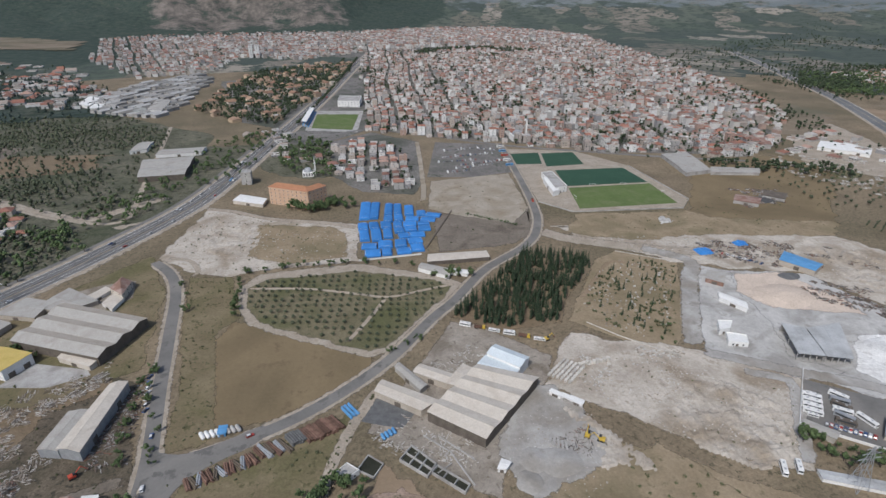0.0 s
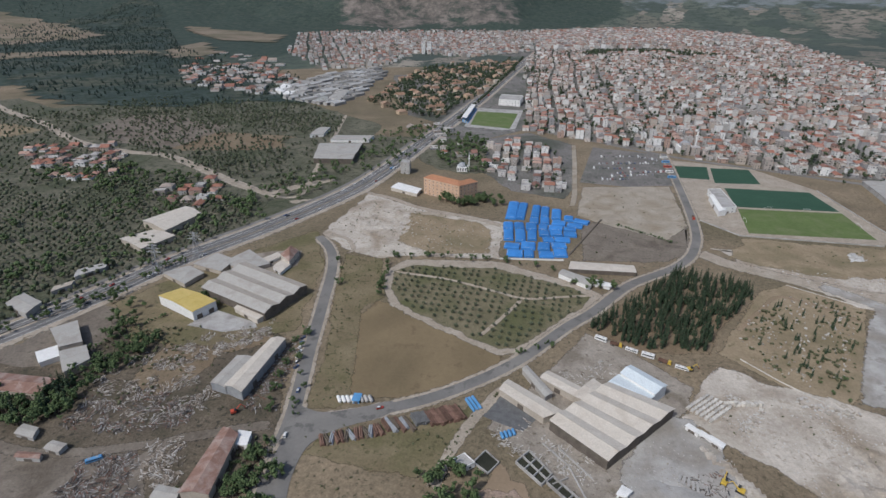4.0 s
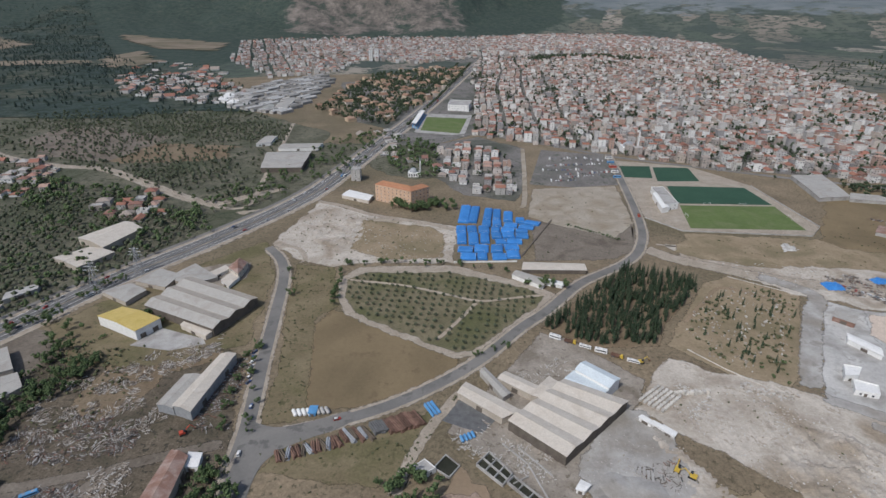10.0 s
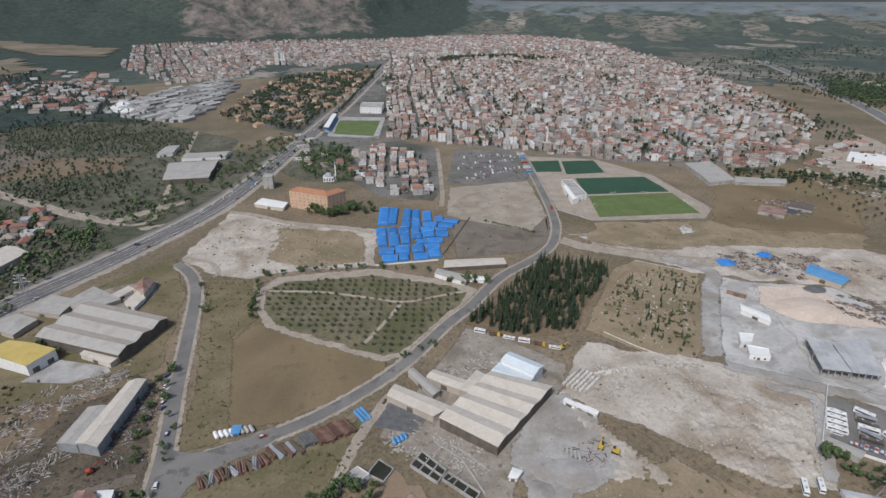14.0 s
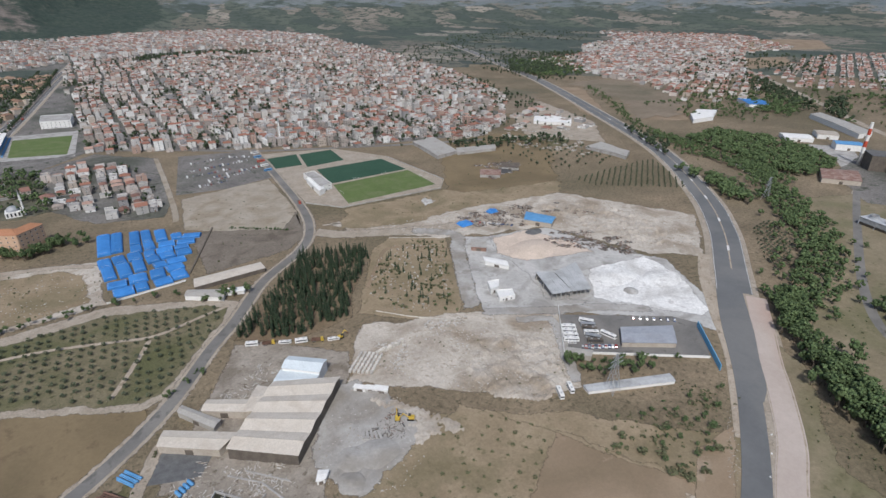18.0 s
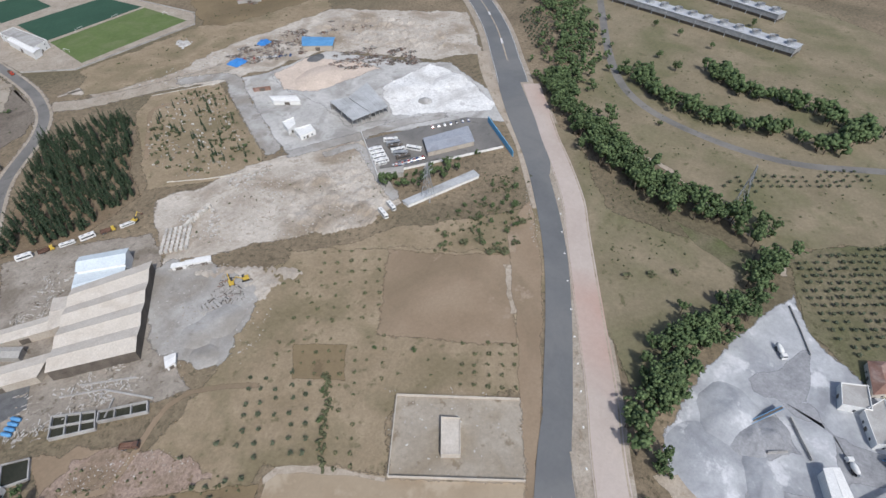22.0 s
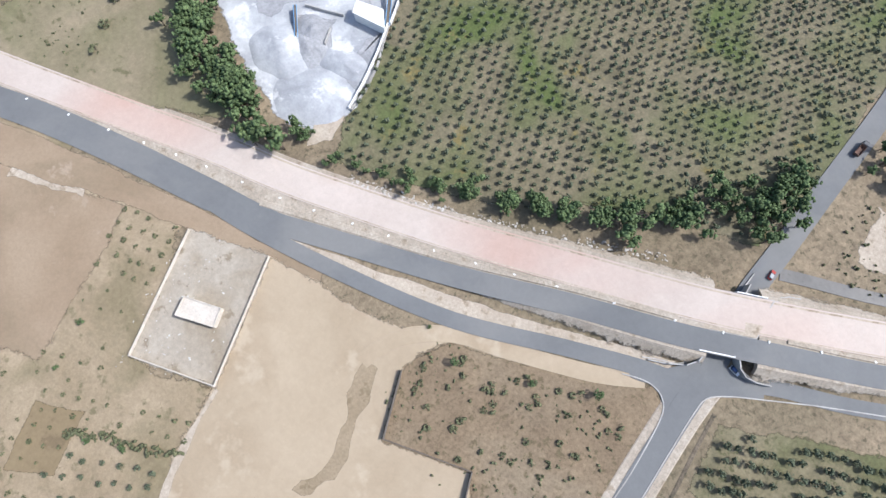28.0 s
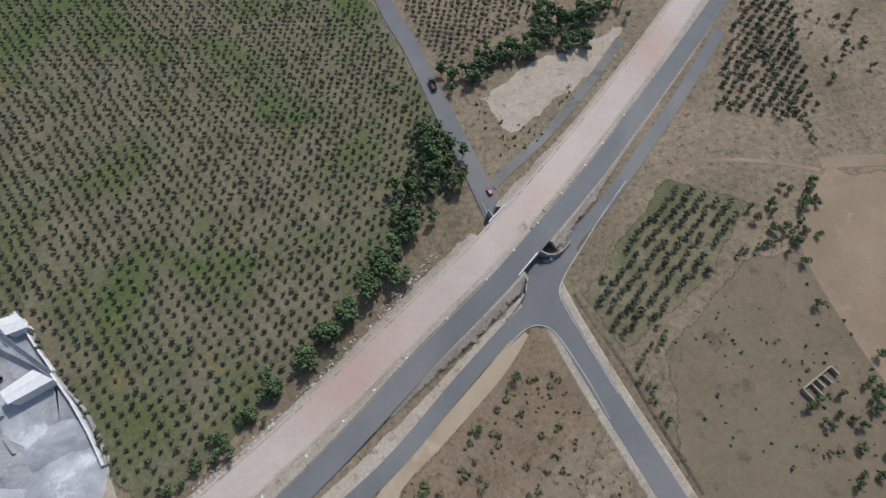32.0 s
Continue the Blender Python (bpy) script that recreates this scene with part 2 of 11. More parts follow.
M_TANFIELD = mat("tan_field", (0.235, 0.172, 0.112), (0.3, 0.23, 0.157), 0.03, fine=0.6, stain=(0.205, 0.155, 0.1), stain_scale=0.02, bump=0.2, tuft=(0.32, 0.25, 0.18), tuft_scale=0.04, tuft_at=0.6, grain=0.06, soft=True)
M_SHOULDER = mat("pale_shoulder", (0.33, 0.275, 0.21), (0.42, 0.36, 0.285), 0.06, fine=0.9, bump=0.3, tuft=(0.26, 0.21, 0.15), tuft_scale=0.15, grain=0.15, soft=True)
M_GREYTRACK = mat("damp_grey_dust", (0.23, 0.232, 0.238), (0.33, 0.33, 0.335), 0.1, fine=0.8, bump=0.2, soft=True)
M_CREAMDUST = mat("cream_stone_dust", (0.5, 0.41, 0.33), (0.6, 0.5, 0.41), 0.1, fine=0.8, bump=0.3, soft=True)
M_DRYGRASS = mat("dry_grass", (0.222, 0.172, 0.108), (0.315, 0.25, 0.166), 0.045, fine=0.5, stain=(0.19, 0.155, 0.092), stain_scale=0.03, bump=0.4, tuft=(0.165, 0.138, 0.08), tuft_scale=0.16, tuft_at=0.58, grain=0.12, soft=True)
M_BROWN = mat("brown_field", (0.15, 0.11, 0.07), (0.22, 0.165, 0.105), 0.05, fine=0.9, stain=(0.21, 0.165, 0.11), stain_scale=0.02, bump=0.4, tuft=(0.125, 0.1, 0.058), grain=0.2, soft=True)
M_SAND = mat("pale_sand", (0.315, 0.25, 0.17), (0.385, 0.312, 0.22), 0.018, fine=0.4, stain=(0.295, 0.23, 0.154), stain_scale=0.03, bump=0.2, tuft=(0.385, 0.315, 0.225), tuft_scale=0.03, tuft_at=0.55, grain=0.04, soft=True)
M_RUBBLE = mat("rubble_ground", (0.37, 0.325, 0.27), (0.52, 0.47, 0.4), 0.045, fine=0.4, stain=(0.28, 0.23, 0.17), stain_scale=0.03, bump=0.6, tuft=(0.33, 0.285, 0.23), tuft_scale=0.12, grain=0.14, soft=True)
M_GREYDUST = mat("grey_dust", (0.38, 0.365, 0.34), (0.53, 0.515, 0.485), 0.05, fine=0.35, stain=(0.29, 0.275, 0.25), stain_scale=0.045, bump=0.3, tuft=(0.34, 0.325, 0.3), tuft_scale=0.1, grain=0.1, soft=True)
M_PLANTDUST = mat("plant_dust", (0.33, 0.336, 0.341), (0.484, 0.49, 0.495), 0.06, fine=0.35, stain=(0.264, 0.27, 0.281), stain_scale=0.04, bump=0.3, tuft=(0.55, 0.55, 0.55), tuft_scale=0.06, tuft_at=0.57, grain=0.09, soft=True)
M_YARDDUST = mat("yard_dust", (0.3, 0.285, 0.26), (0.43, 0.41, 0.38), 0.05, fine=0.35, stain=(0.26, 0.235, 0.2), stain_scale=0.035, bump=0.3, tuft=(0.27, 0.25, 0.22), tuft_scale=0.08, grain=0.09, soft=True)
M_WHITEDUST = mat("white_dust", (0.62, 0.61, 0.58), (0.78, 0.765, 0.73), 0.06, fine=0.5, stain=(0.5, 0.48, 0.45), stain_scale=0.04, bump=0.5, tuft=(0.55, 0.53, 0.5), tuft_scale=0.15, grain=0.15, soft=True)
M_PINK = mat("pink_gravel", (0.42, 0.352, 0.302), (0.485, 0.418, 0.365), 0.03, fine=0.4, stain=(0.425, 0.3, 0.243), stain_scale=0.009, bump=0.1, grain=0.04, soft=True)
M_EARTHROAD = mat("earth_road", (0.29, 0.245, 0.19), (0.39, 0.34, 0.275), 0.08, fine=0.9, bump=0.3, tuft=(0.25, 0.205, 0.15), tuft_scale=0.2, tuft_at=0.58, grain=0.18, soft=True)
M_WESTSOIL = mat("grove_soil", (0.088, 0.086, 0.06), (0.16, 0.148, 0.106), 0.03, fine=0.4, stain=(0.07, 0.078, 0.046), stain_scale=0.012, tuft=(0.055, 0.062, 0.034), tuft_scale=0.09, tuft_at=0.53, grain=0.3, soft=True)
M_TOWNGROUND = mat("town_ground", (0.13, 0.12, 0.11), (0.22, 0.205, 0.185), 0.03, fine=0.3, stain=(0.08, 0.085, 0.065), stain_scale=0.01, tuft=(0.07, 0.075, 0.055), tuft_scale=0.06, grain=0.3, soft=True)
M_LOT = mat("bare_lot", (0.29, 0.25, 0.195), (0.38, 0.335, 0.27), 0.05, fine=0.5, stain=(0.26, 0.215, 0.155), stain_scale=0.04, tuft=(0.22, 0.18, 0.13), tuft_scale=0.14, tuft_at=0.59, grain=0.1, soft=True)
M_ORCHARD = mat("orchard_soil", (0.135, 0.12, 0.07), (0.198, 0.17, 0.107), 0.06, fine=0.7, stain=(0.104, 0.106, 0.049), stain_scale=0.025, bump=0.4, tuft=(0.09, 0.088, 0.044), grain=0.18, soft=True)
M_ORCHARDGREEN = mat("weedy_orchard_soil", (0.118, 0.104, 0.064), (0.18, 0.155, 0.098), 0.07, fine=0.7, stain=(0.085, 0.108, 0.036), stain_scale=0.022, bump=0.4, tuft=(0.165, 0.135, 0.055), tuft_scale=0.05, tuft_at=0.6, grain=0.2, soft=True)
# blue lean is distance haze put into the colour; dark fills gaps between trees
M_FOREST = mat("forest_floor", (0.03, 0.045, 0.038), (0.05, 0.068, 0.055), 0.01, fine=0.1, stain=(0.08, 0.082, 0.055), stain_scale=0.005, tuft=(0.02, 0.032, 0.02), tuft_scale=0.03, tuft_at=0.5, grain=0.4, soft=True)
M_PINKDIRT = mat("pinkish_dirt", (0.153, 0.129, 0.103), (0.219, 0.187, 0.15), 0.04, fine=0.5, stain=(0.127, 0.105, 0.081), stain_scale=0.04, tuft=(0.103, 0.086, 0.066), tuft_scale=0.2, tuft_at=0.59, grain=0.18, soft=True)
M_REDDIRT = mat("reddish_dirt", (0.24, 0.175, 0.13), (0.34, 0.26, 0.205), 0.08, fine=0.8, stain=(0.2, 0.15, 0.1), stain_scale=0.05, bump=0.4, tuft=(0.17, 0.125, 0.08), grain=0.25, soft=True)
M_DAMPSAND = mat("damp_sand", (0.23, 0.178, 0.115), (0.29, 0.23, 0.155), 0.1, fine=1.0, tuft=(0.19, 0.145, 0.09), tuft_scale=0.2, soft=True)
M_GREENROOF = mat("grey_green_sheet_roof", (0.3, 0.3, 0.27), (0.38, 0.38, 0.345), 0.12, fine=1.2, rough=0.6, stain=(0.27, 0.265, 0.235), stain_scale=0.1)
M_TIMBER = palette("timber_pieces", [(0.24, 0.2, 0.155), (0.34, 0.29, 0.235), (0.16, 0.13, 0.1), (0.44, 0.4, 0.345), (0.12, 0.1, 0.08), (0.56, 0.54, 0.5)])
M_TURF = mat("bright_turf", (0.088, 0.128, 0.04), (0.13, 0.17, 0.058), 0.04, fine=0.3, contrast=0.25, stain=(0.14, 0.165, 0.07), stain_scale=0.05, grain=0.1)
M_DARKTURF = mat("dark_turf", (0.028, 0.068, 0.042), (0.042, 0.09, 0.055), 0.04, fine=0.5, contrast=0.3)
M_ASPHALT = mat("asphalt", (0.145, 0.138, 0.127), (0.19, 0.181, 0.167), 0.05, fine=0.6, rough=0.85, stain=(0.215, 0.203, 0.183), stain_scale=0.03, tuft=(0.13, 0.124, 0.114), tuft_scale=0.08, grain=0.06)
M_OLDASPHALT = mat("old_asphalt", (0.12, 0.117, 0.112), (0.165, 0.16, 0.153), 0.04, fine=1.0, rough=0.85, stain=(0.19, 0.18, 0.168), stain_scale=0.02)
M_NEWASPHALT = mat("new_asphalt", (0.128, 0.13, 0.13), (0.158, 0.16, 0.158), 0.03, fine=0.5, rough=0.8, stain=(0.18, 0.178, 0.17), stain_scale=0.02, grain=0.04)
M_CONCRETE = mat("concrete", (0.33, 0.315, 0.29), (0.44, 0.425, 0.4), 0.15, fine=1.5, stain=(0.27, 0.255, 0.235), stain_scale=0.08)
M_YARD = mat("yard_surface", (0.24, 0.21, 0.17), (0.34, 0.3, 0.25), 0.06, fine=0.6, stain=(0.19, 0.16, 0.125), stain_scale=0.05, bump=0.3, tuft=(0.15, 0.125, 0.095), tuft_scale=0.2, tuft_at=0.58, grain=0.16, soft=True)
M_LINE = mat("road_paint", (0.6, 0.59, 0.56), (0.72, 0.71, 0.68), 0.6, fine=3)
M_WATER = mat("dark_water", (0.03, 0.03, 0.02), (0.05, 0.05, 0.035), 0.1, rough=0.15)
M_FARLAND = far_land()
M_CLEARING = mat("tan_clearing", (0.17, 0.135, 0.095), (0.245, 0.2, 0.145), 0.01, fine=0.1, stain=(0.12, 0.11, 0.07), stain_scale=0.006, soft=True)
M_OLIVE = mat("olive_leaves", (0.059, 0.071, 0.04), (0.107, 0.121, 0.076), 0.8, fine=5, spread=0.25)
# far pines, their colour turned bluish to hold distance haze
M_PINE = mat("pine_leaves", (0.034, 0.052, 0.044), (0.058, 0.08, 0.067), 0.1, fine=1.0, spread=0.3)
M_CYPRESS = mat("cypress_leaves", (0.026, 0.046, 0.026), (0.056, 0.08, 0.042), 0.6, fine=4, spread=0.3)
M_LEAF = mat("broad_leaves", (0.052, 0.082, 0.033), (0.115, 0.155, 0.066), 0.25, fine=3, spread=0.35)
M_BUSH = mat("scrub_leaves", (0.08, 0.088, 0.044), (0.14, 0.142, 0.078), 0.6, fine=4, spread=0.3)
M_BARK = mat("bark", (0.09, 0.07, 0.05), (0.16, 0.13, 0.1), 2, fine=14)
WALLS = [(0.74, 0.73, 0.7), (0.62, 0.6, 0.56), (0.55, 0.49, 0.44), (0.4, 0.385, 0.36), (0.52, 0.5, 0.475), (0.37, 0.33, 0.295), (0.66, 0.645, 0.615), (0.33, 0.29, 0.255), (0.45, 0.39, 0.33), (0.3, 0.29, 0.285), (0.54, 0.515, 0.47), (0.4, 0.285, 0.23)]
M_WALL = palette("house_paint", WALLS)
ROOFS = [(0.33, 0.16, 0.115), (0.27, 0.135, 0.1), (0.36, 0.21, 0.165), (0.33, 0.28, 0.24), (0.25, 0.14, 0.11), (0.4, 0.27, 0.215), (0.2, 0.115, 0.09), (0.3, 0.15, 0.105), (0.4, 0.375, 0.35)]
M_ROOF = palette("roof_tiles", ROOFS)
M_OCHRE = palette("ochre_blocks", [(0.5, 0.38, 0.26), (0.54, 0.44, 0.33), (0.44, 0.33, 0.235), (0.55, 0.48, 0.4)])
M_SCRAPDIRT = mat("dark_dirt", (0.092, 0.075, 0.053), (0.158, 0.128, 0.092), 0.05, fine=0.8, stain=(0.075, 0.065, 0.043), stain_scale=0.03, tuft=(0.05, 0.045, 0.032), tuft_scale=0.3, tuft_at=0.54, grain=0.28, soft=True)
M_TOWNLEAF = mat("garden_leaves", (0.032, 0.048, 0.026), (0.066, 0.086, 0.045), 0.1, fine=1.0, spread=0.35)
M_ORANGETILES = palette("orange_tiles", [(0.3, 0.19, 0.125), (0.26, 0.16, 0.11), (0.34, 0.23, 0.16)])
M_FLATROOF = palette("flat_roofs", [(0.33, 0.3, 0.27), (0.27, 0.24, 0.21), (0.42, 0.39, 0.36), (0.28, 0.19, 0.15), (0.35, 0.29, 0.24)])
M_GLASSDARK = mat("window_glass", (0.035, 0.04, 0.045), (0.06, 0.065, 0.07), 0.5, rough=0.12)
M_WHITE = mat("white_paint", (0.66, 0.65, 0.62), (0.76, 0.75, 0.72), 0.3, fine=2)
M_CREAM = mat("cream_sheet_roof", (0.5, 0.45, 0.38), (0.58, 0.53, 0.46), 0.12, fine=1.2, rough=0.6, stain=(0.48, 0.425, 0.355), stain_scale=0.12)
M_CREAM2 = mat("weathered_cream_sheet", (0.4, 0.35, 0.29), (0.47, 0.42, 0.35), 0.12, fine=1.2, rough=0.6, stain=(0.38, 0.33, 0.27), stain_scale=0.12)
M_PALEBLUE = mat("pale_blue_sheet_roof", (0.55, 0.6, 0.62), (0.64, 0.69, 0.7), 0.12, fine=1.2, rough=0.5)
M_GREYROOF = mat("grey_sheet_roof", (0.36, 0.34, 0.305), (0.42, 0.4, 0.36), 0.1, fine=1.2, rough=0.6, stain=(0.33, 0.305, 0.27), stain_scale=0.1)
M_QUARRYROOF = mat("dusty_sheet_roof", (0.39, 0.395, 0.39), (0.48, 0.485, 0.48), 0.08, fine=0.9, rough=0.6, stain=(0.33, 0.33, 0.32), stain_scale=0.09)
M_HOARDING = mat("hoarding_blue", (0.12, 0.33, 0.52), (0.17, 0.4, 0.6), 0.3, rough=0.6)
M_DEPOTROOF = mat("blue_grey_sheet_roof", (0.3, 0.315, 0.345), (0.37, 0.385, 0.415), 0.1, fine=1.0, rough=0.6, stain=(0.27, 0.28, 0.3), stain_scale=0.1)
M_YELLOWROOF = mat("yellow_sheet_roof", (0.48, 0.36, 0.1), (0.56, 0.43, 0.15), 0.12, fine=1.2, rough=0.5)
M_RUSTROOF = mat("rust_red_sheet_roof", (0.2, 0.115, 0.085), (0.29, 0.18, 0.14), 0.15, fine=1.2, rough=0.7, stain=(0.34, 0.26, 0.22), stain_scale=0.15)
M_ORANGEROOF = mat("orange_roof_tiles", (0.34, 0.165, 0.09), (0.42, 0.21, 0.12), 0.2, fine=1.5)
M_DARKWALL = mat("dark_sheet_wall", (0.1, 0.085, 0.07), (0.16, 0.135, 0.11), 0.2, fine=1.5)
M_TARP = mat("blue_tarpaulin", (0.04, 0.165, 0.43), (0.062, 0.23, 0.55), 0.15, fine=1.5, rough=0.45, spread=0.2, pieces="object")
M_BLUE = mat("blue_sheet", (0.09, 0.25, 0.46), (0.14, 0.32, 0.55), 0.2, rough=0.5)
M_RED = mat("red_paint", (0.4, 0.06, 0.035), (0.5, 0.09, 0.05), 0.4, rough=0.5)
M_YELLOW = mat("yellow_paint", (0.5, 0.34, 0.05), (0.6, 0.43, 0.08), 0.4, rough=0.5)
M_RUST = mat("rusty_steel", (0.11, 0.065, 0.048), (0.19, 0.115, 0.085), 0.4, fine=3, rough=0.8, spread=0.35, pieces="object")
M_STEEL = mat("grey_steel", (0.3, 0.31, 0.32), (0.42, 0.43, 0.44), 0.4, fine=3, rough=0.5, metal=0.3)
M_STONE = mat("pale_stone", (0.42, 0.39, 0.34), (0.56, 0.53, 0.48), 0.4, fine=3, spread=0.2, pieces="object")
M_SCRAP = palette("scrap_pieces", [(0.1, 0.08, 0.065), (0.17, 0.135, 0.11), (0.28, 0.26, 0.235), (0.2, 0.11, 0.08), (0.08, 0.08, 0.08), (0.4, 0.385, 0.36), (0.16, 0.145, 0.125), (0.13, 0.105, 0.085)])
M_RUBBLEBITS = palette("rubble_pieces", [(0.45, 0.42, 0.38), (0.36, 0.33, 0.28), (0.52, 0.5, 0.46), (0.3, 0.26, 0.21)])
M_CAR = palette("car_paint", [(0.7, 0.7, 0.69), (0.62, 0.62, 0.61), (0.1, 0.1, 0.11), (0.3, 0.31, 0.32), (0.72, 0.71, 0.7), (0.35, 0.05, 0.04), (0.06, 0.1, 0.22)], rough=0.3, by="object", grain=0.2)
M_TYRE = mat("tyre_rubber", (0.02, 0.02, 0.02), (0.035, 0.035, 0.035), 2)
M_ASHPILE = mat("dark_gravel", (0.1, 0.1, 0.1), (0.15, 0.15, 0.148), 0.3, fine=2)

# ---- mesh helpers ----
class Geo:
    """Vertices and faces with a material index each, gathered and then linked as one mesh object."""

    def __init__(self):
        self.v, self.f, self.m = [], [], []

    def add(self, verts, faces, m=0):
        k = len(self.v)
        self.v += [tuple(p) for p in verts]
        self.f += [tuple(k + i for i in f) for f in faces]
        self.m += [m] * len(faces)

    def prism(self, pts, z0, z1, m=0, top=None):
        """An upright prism over a plan outline."""
        n = len(pts)
        if sum(pts[i][0] * pts[(i + 1) % n][1] - pts[(i + 1) % n][0] * pts[i][1] for i in range(n)) < 0:
            pts = pts[::-1]
        k = len(self.v)
        self.v += [(x, y, z0) for x, y in pts] + [(x, y, z1) for x, y in pts]
        self.f += [(k + i, k + (i + 1) % n, k + n + (i + 1) % n, k + n + i) for i in range(n)]
        self.m += [m] * n
        self.f += [tuple(k + n + i for i in range(n)), tuple(k + i for i in reversed(range(n)))]
        self.m += [m if top is None else top, m]

    def box(self, c, size, rz=0.0, m=0, top=None):
        cs, sn, hx, hy = math.cos(rz), math.sin(rz), size[0] / 2, size[1] / 2
        self.prism([(c[0] + x * cs - y * sn, c[1] + x * sn + y * cs) for x, y in ((-hx, -hy), (hx, -hy), (hx, hy), (-hx, hy))], c[2], c[2] + size[2], m, top)

    def tube(self, a, b, r0, r1=None, n=6, m=0):
        a, b = Vector(a), Vector(b)
        q = (b - a).to_track_quat("Z", "Y")
        r1 = r0 if r1 is None else r1
        ring = [Vector((math.cos(2 * math.pi * i / n), math.sin(2 * math.pi * i / n), 0)) for i in range(n)]
        vs = [a + q @ (p * r0) for p in ring] + [b + q @ (p * r1) for p in ring]
        self.add(vs, [(i, (i + 1) % n, n + (i + 1) % n, n + i) for i in range(n)] + [tuple(range(n - 1, -1, -1)), tuple(range(n, 2 * n))], m)

    def link(self, name, mats, parent=None, label="", smooth=False):
        me = bpy.data.meshes.new(name)
        me.from_pydata(self.v, [], self.f)
        for x in mats if isinstance(mats, (list, tuple)) else [mats]:
            me.materials.append(x)
        me.polygons.foreach_set("material_index", self.m)
        if smooth:
            me.polygons.foreach_set("use_smooth", [True] * len(self.f))
        ob = new(name, me)
        if parent:
            ob.parent = parent
        if label:
            tagged(ob, label)
        return ob


def empty(name, x, y, z=0.0, rz=0.0):
    ob = new(name)
    ob.matrix_basis = pose(x, y, z, 0, 0, math.degrees(rz))
    ob.empty_display_size = 0.5
    return ob


def inside(x, y, pts):
    c, n = False, len(pts)
    for i in range(n):
        (x0, y0), (x1, y1) = pts[i], pts[i - 1]
        if (y0 > y) != (y1 > y) and x < (x1 - x0) * (y - y0) / (y1 - y0) + x0:
            c = not c
    return c


def smooth_line(pts, step=8.0, closed=False):
    """A Catmull-Rom curve through plan points."""
    out, n = [], len(pts)
    for i in range(n if closed else n - 1):
        p = [Vector(pts[(i + k) % n] if closed else pts[min(max(i + k, 0), n - 1)]) for k in (-1, 0, 1, 2)]
        cnt = max(1, int((p[2] - p[1]).length / step))
        for s in range(cnt):
            t = s / cnt
            out.append(tuple(0.5 * ((2 * p[1]) + (p[2] - p[0]) * t + (2 * p[0] - 5 * p[1] + 4 * p[2] - p[3]) * t * t + (3 * p[1] - p[0] - 3 * p[2] + p[3]) * t ** 3)))
    if not closed:
        out.append(tuple(pts[-1]))
    return out


def ragged(pts, amp, step=6.0):
    """A plan outline with uneven edges."""
    out, n = [], len(pts)
    for i in range(n):
        a, b = Vector(pts[i]), Vector(pts[(i + 1) % n])
        d = b - a
        cnt = max(1, int(d.length / step))
        side = Vector((-d.y, d.x)).normalized()
        for s in range(cnt):
            q = a + d * (s / cnt)
            out.append(tuple(q + side * amp * noise.noise((q.x * 0.09, q.y * 0.09, 3.7)) * (1.6 if s else 0.3)))
    return out


LAYER = [0.0, 0.0]
PLACED = []


def offset_ring(pts, d):
    """The outline moved inwards by d (its points run counter-clockwise)."""
    out, n = [], len(pts)
    for i in range(n):
        a, p, b = Vector(pts[i - 1]), Vector(pts[i]), Vector(pts[(i + 1) % n])
        e0, e1 = p - a, b - p
        if e0.length < 1e-6 or e1.length < 1e-6:
            out.append(tuple(p))
            continue
        e0.normalize(), e1.normalize()
        m = Vector((-e0.y - e1.y, e0.x + e1.x))
        if m.length < 0.4:
            m = Vector((-e0.y, e0.x))
        m.normalize()
        c = max(0.6, m.dot(Vector((-e1.y, e1.x))))
        out.append(tuple(p + m * (d / c)))
    return out


def worn_attribute(me, values):
    at = me.attributes.new("worn", "FLOAT", "POINT")
    at.data.foreach_set("value", values)


def patch(name, pts, material, label, category="ground", amp=0.0, step=6.0, lift=None, kind="structure"):
    """A piece of ground of its own, laid on the sheet as a thin layer; loose ground thins out at its border."""
    if lift is None:
        x0, x1 = min(p[0] for p in pts) - 6, max(p[0] for p in pts) + 6
        y0, y1 = min(p[1] for p in pts) - 6, max(p[1] for p in pts) + 6
        lift = max([0.296] + [z for a0, a1, b0, b1, z in PLACED if a0 < x1 and x0 < a1 and b0 < y1 and y0 < b1]) + 0.004
        PLACED.append((x0, x1, y0, y1, lift))
    g = Geo()
    pts = ragged(pts, amp, step) if amp else list(pts)
    if material.name not in SOFT or category != "ground":
        g.prism(pts, -0.4, lift)
        return tagged(g.link(name, material), label, category, kind=kind)
    n = len(pts)
    area = sum(pts[i][0] * pts[(i + 1) % n][1] - pts[(i + 1) % n][0] * pts[i][1] for i in range(n)) / 2
    if area < 0:
        pts, area = pts[::-1], -area
    d = min(max(0.35 * area / sum((Vector(pts[i]) - Vector(pts[i - 1])).length for i in range(n)), 0.3), 4.0)
    outer, inner = offset_ring(pts, -0.6 * d), offset_ring(pts, 0.4 * d)
    rnd = random.Random(n)
    g.v = [(x, y, lift - rnd.uniform(0.001, 0.0035)) for x, y in outer] + [(x, y, lift) for x, y in inner]
    g.f = [(i, (i + 1) % n, n + (i + 1) % n, n + i) for i in range(n)] + [tuple(n + i for i in range(n))]
    g.m = [0] * len(g.f)
    ob = g.link(name, material)
    worn_attribute(ob.data, [1.0] * n + [0.0] * n)
    return tagged(ob, label, category, kind=kind)


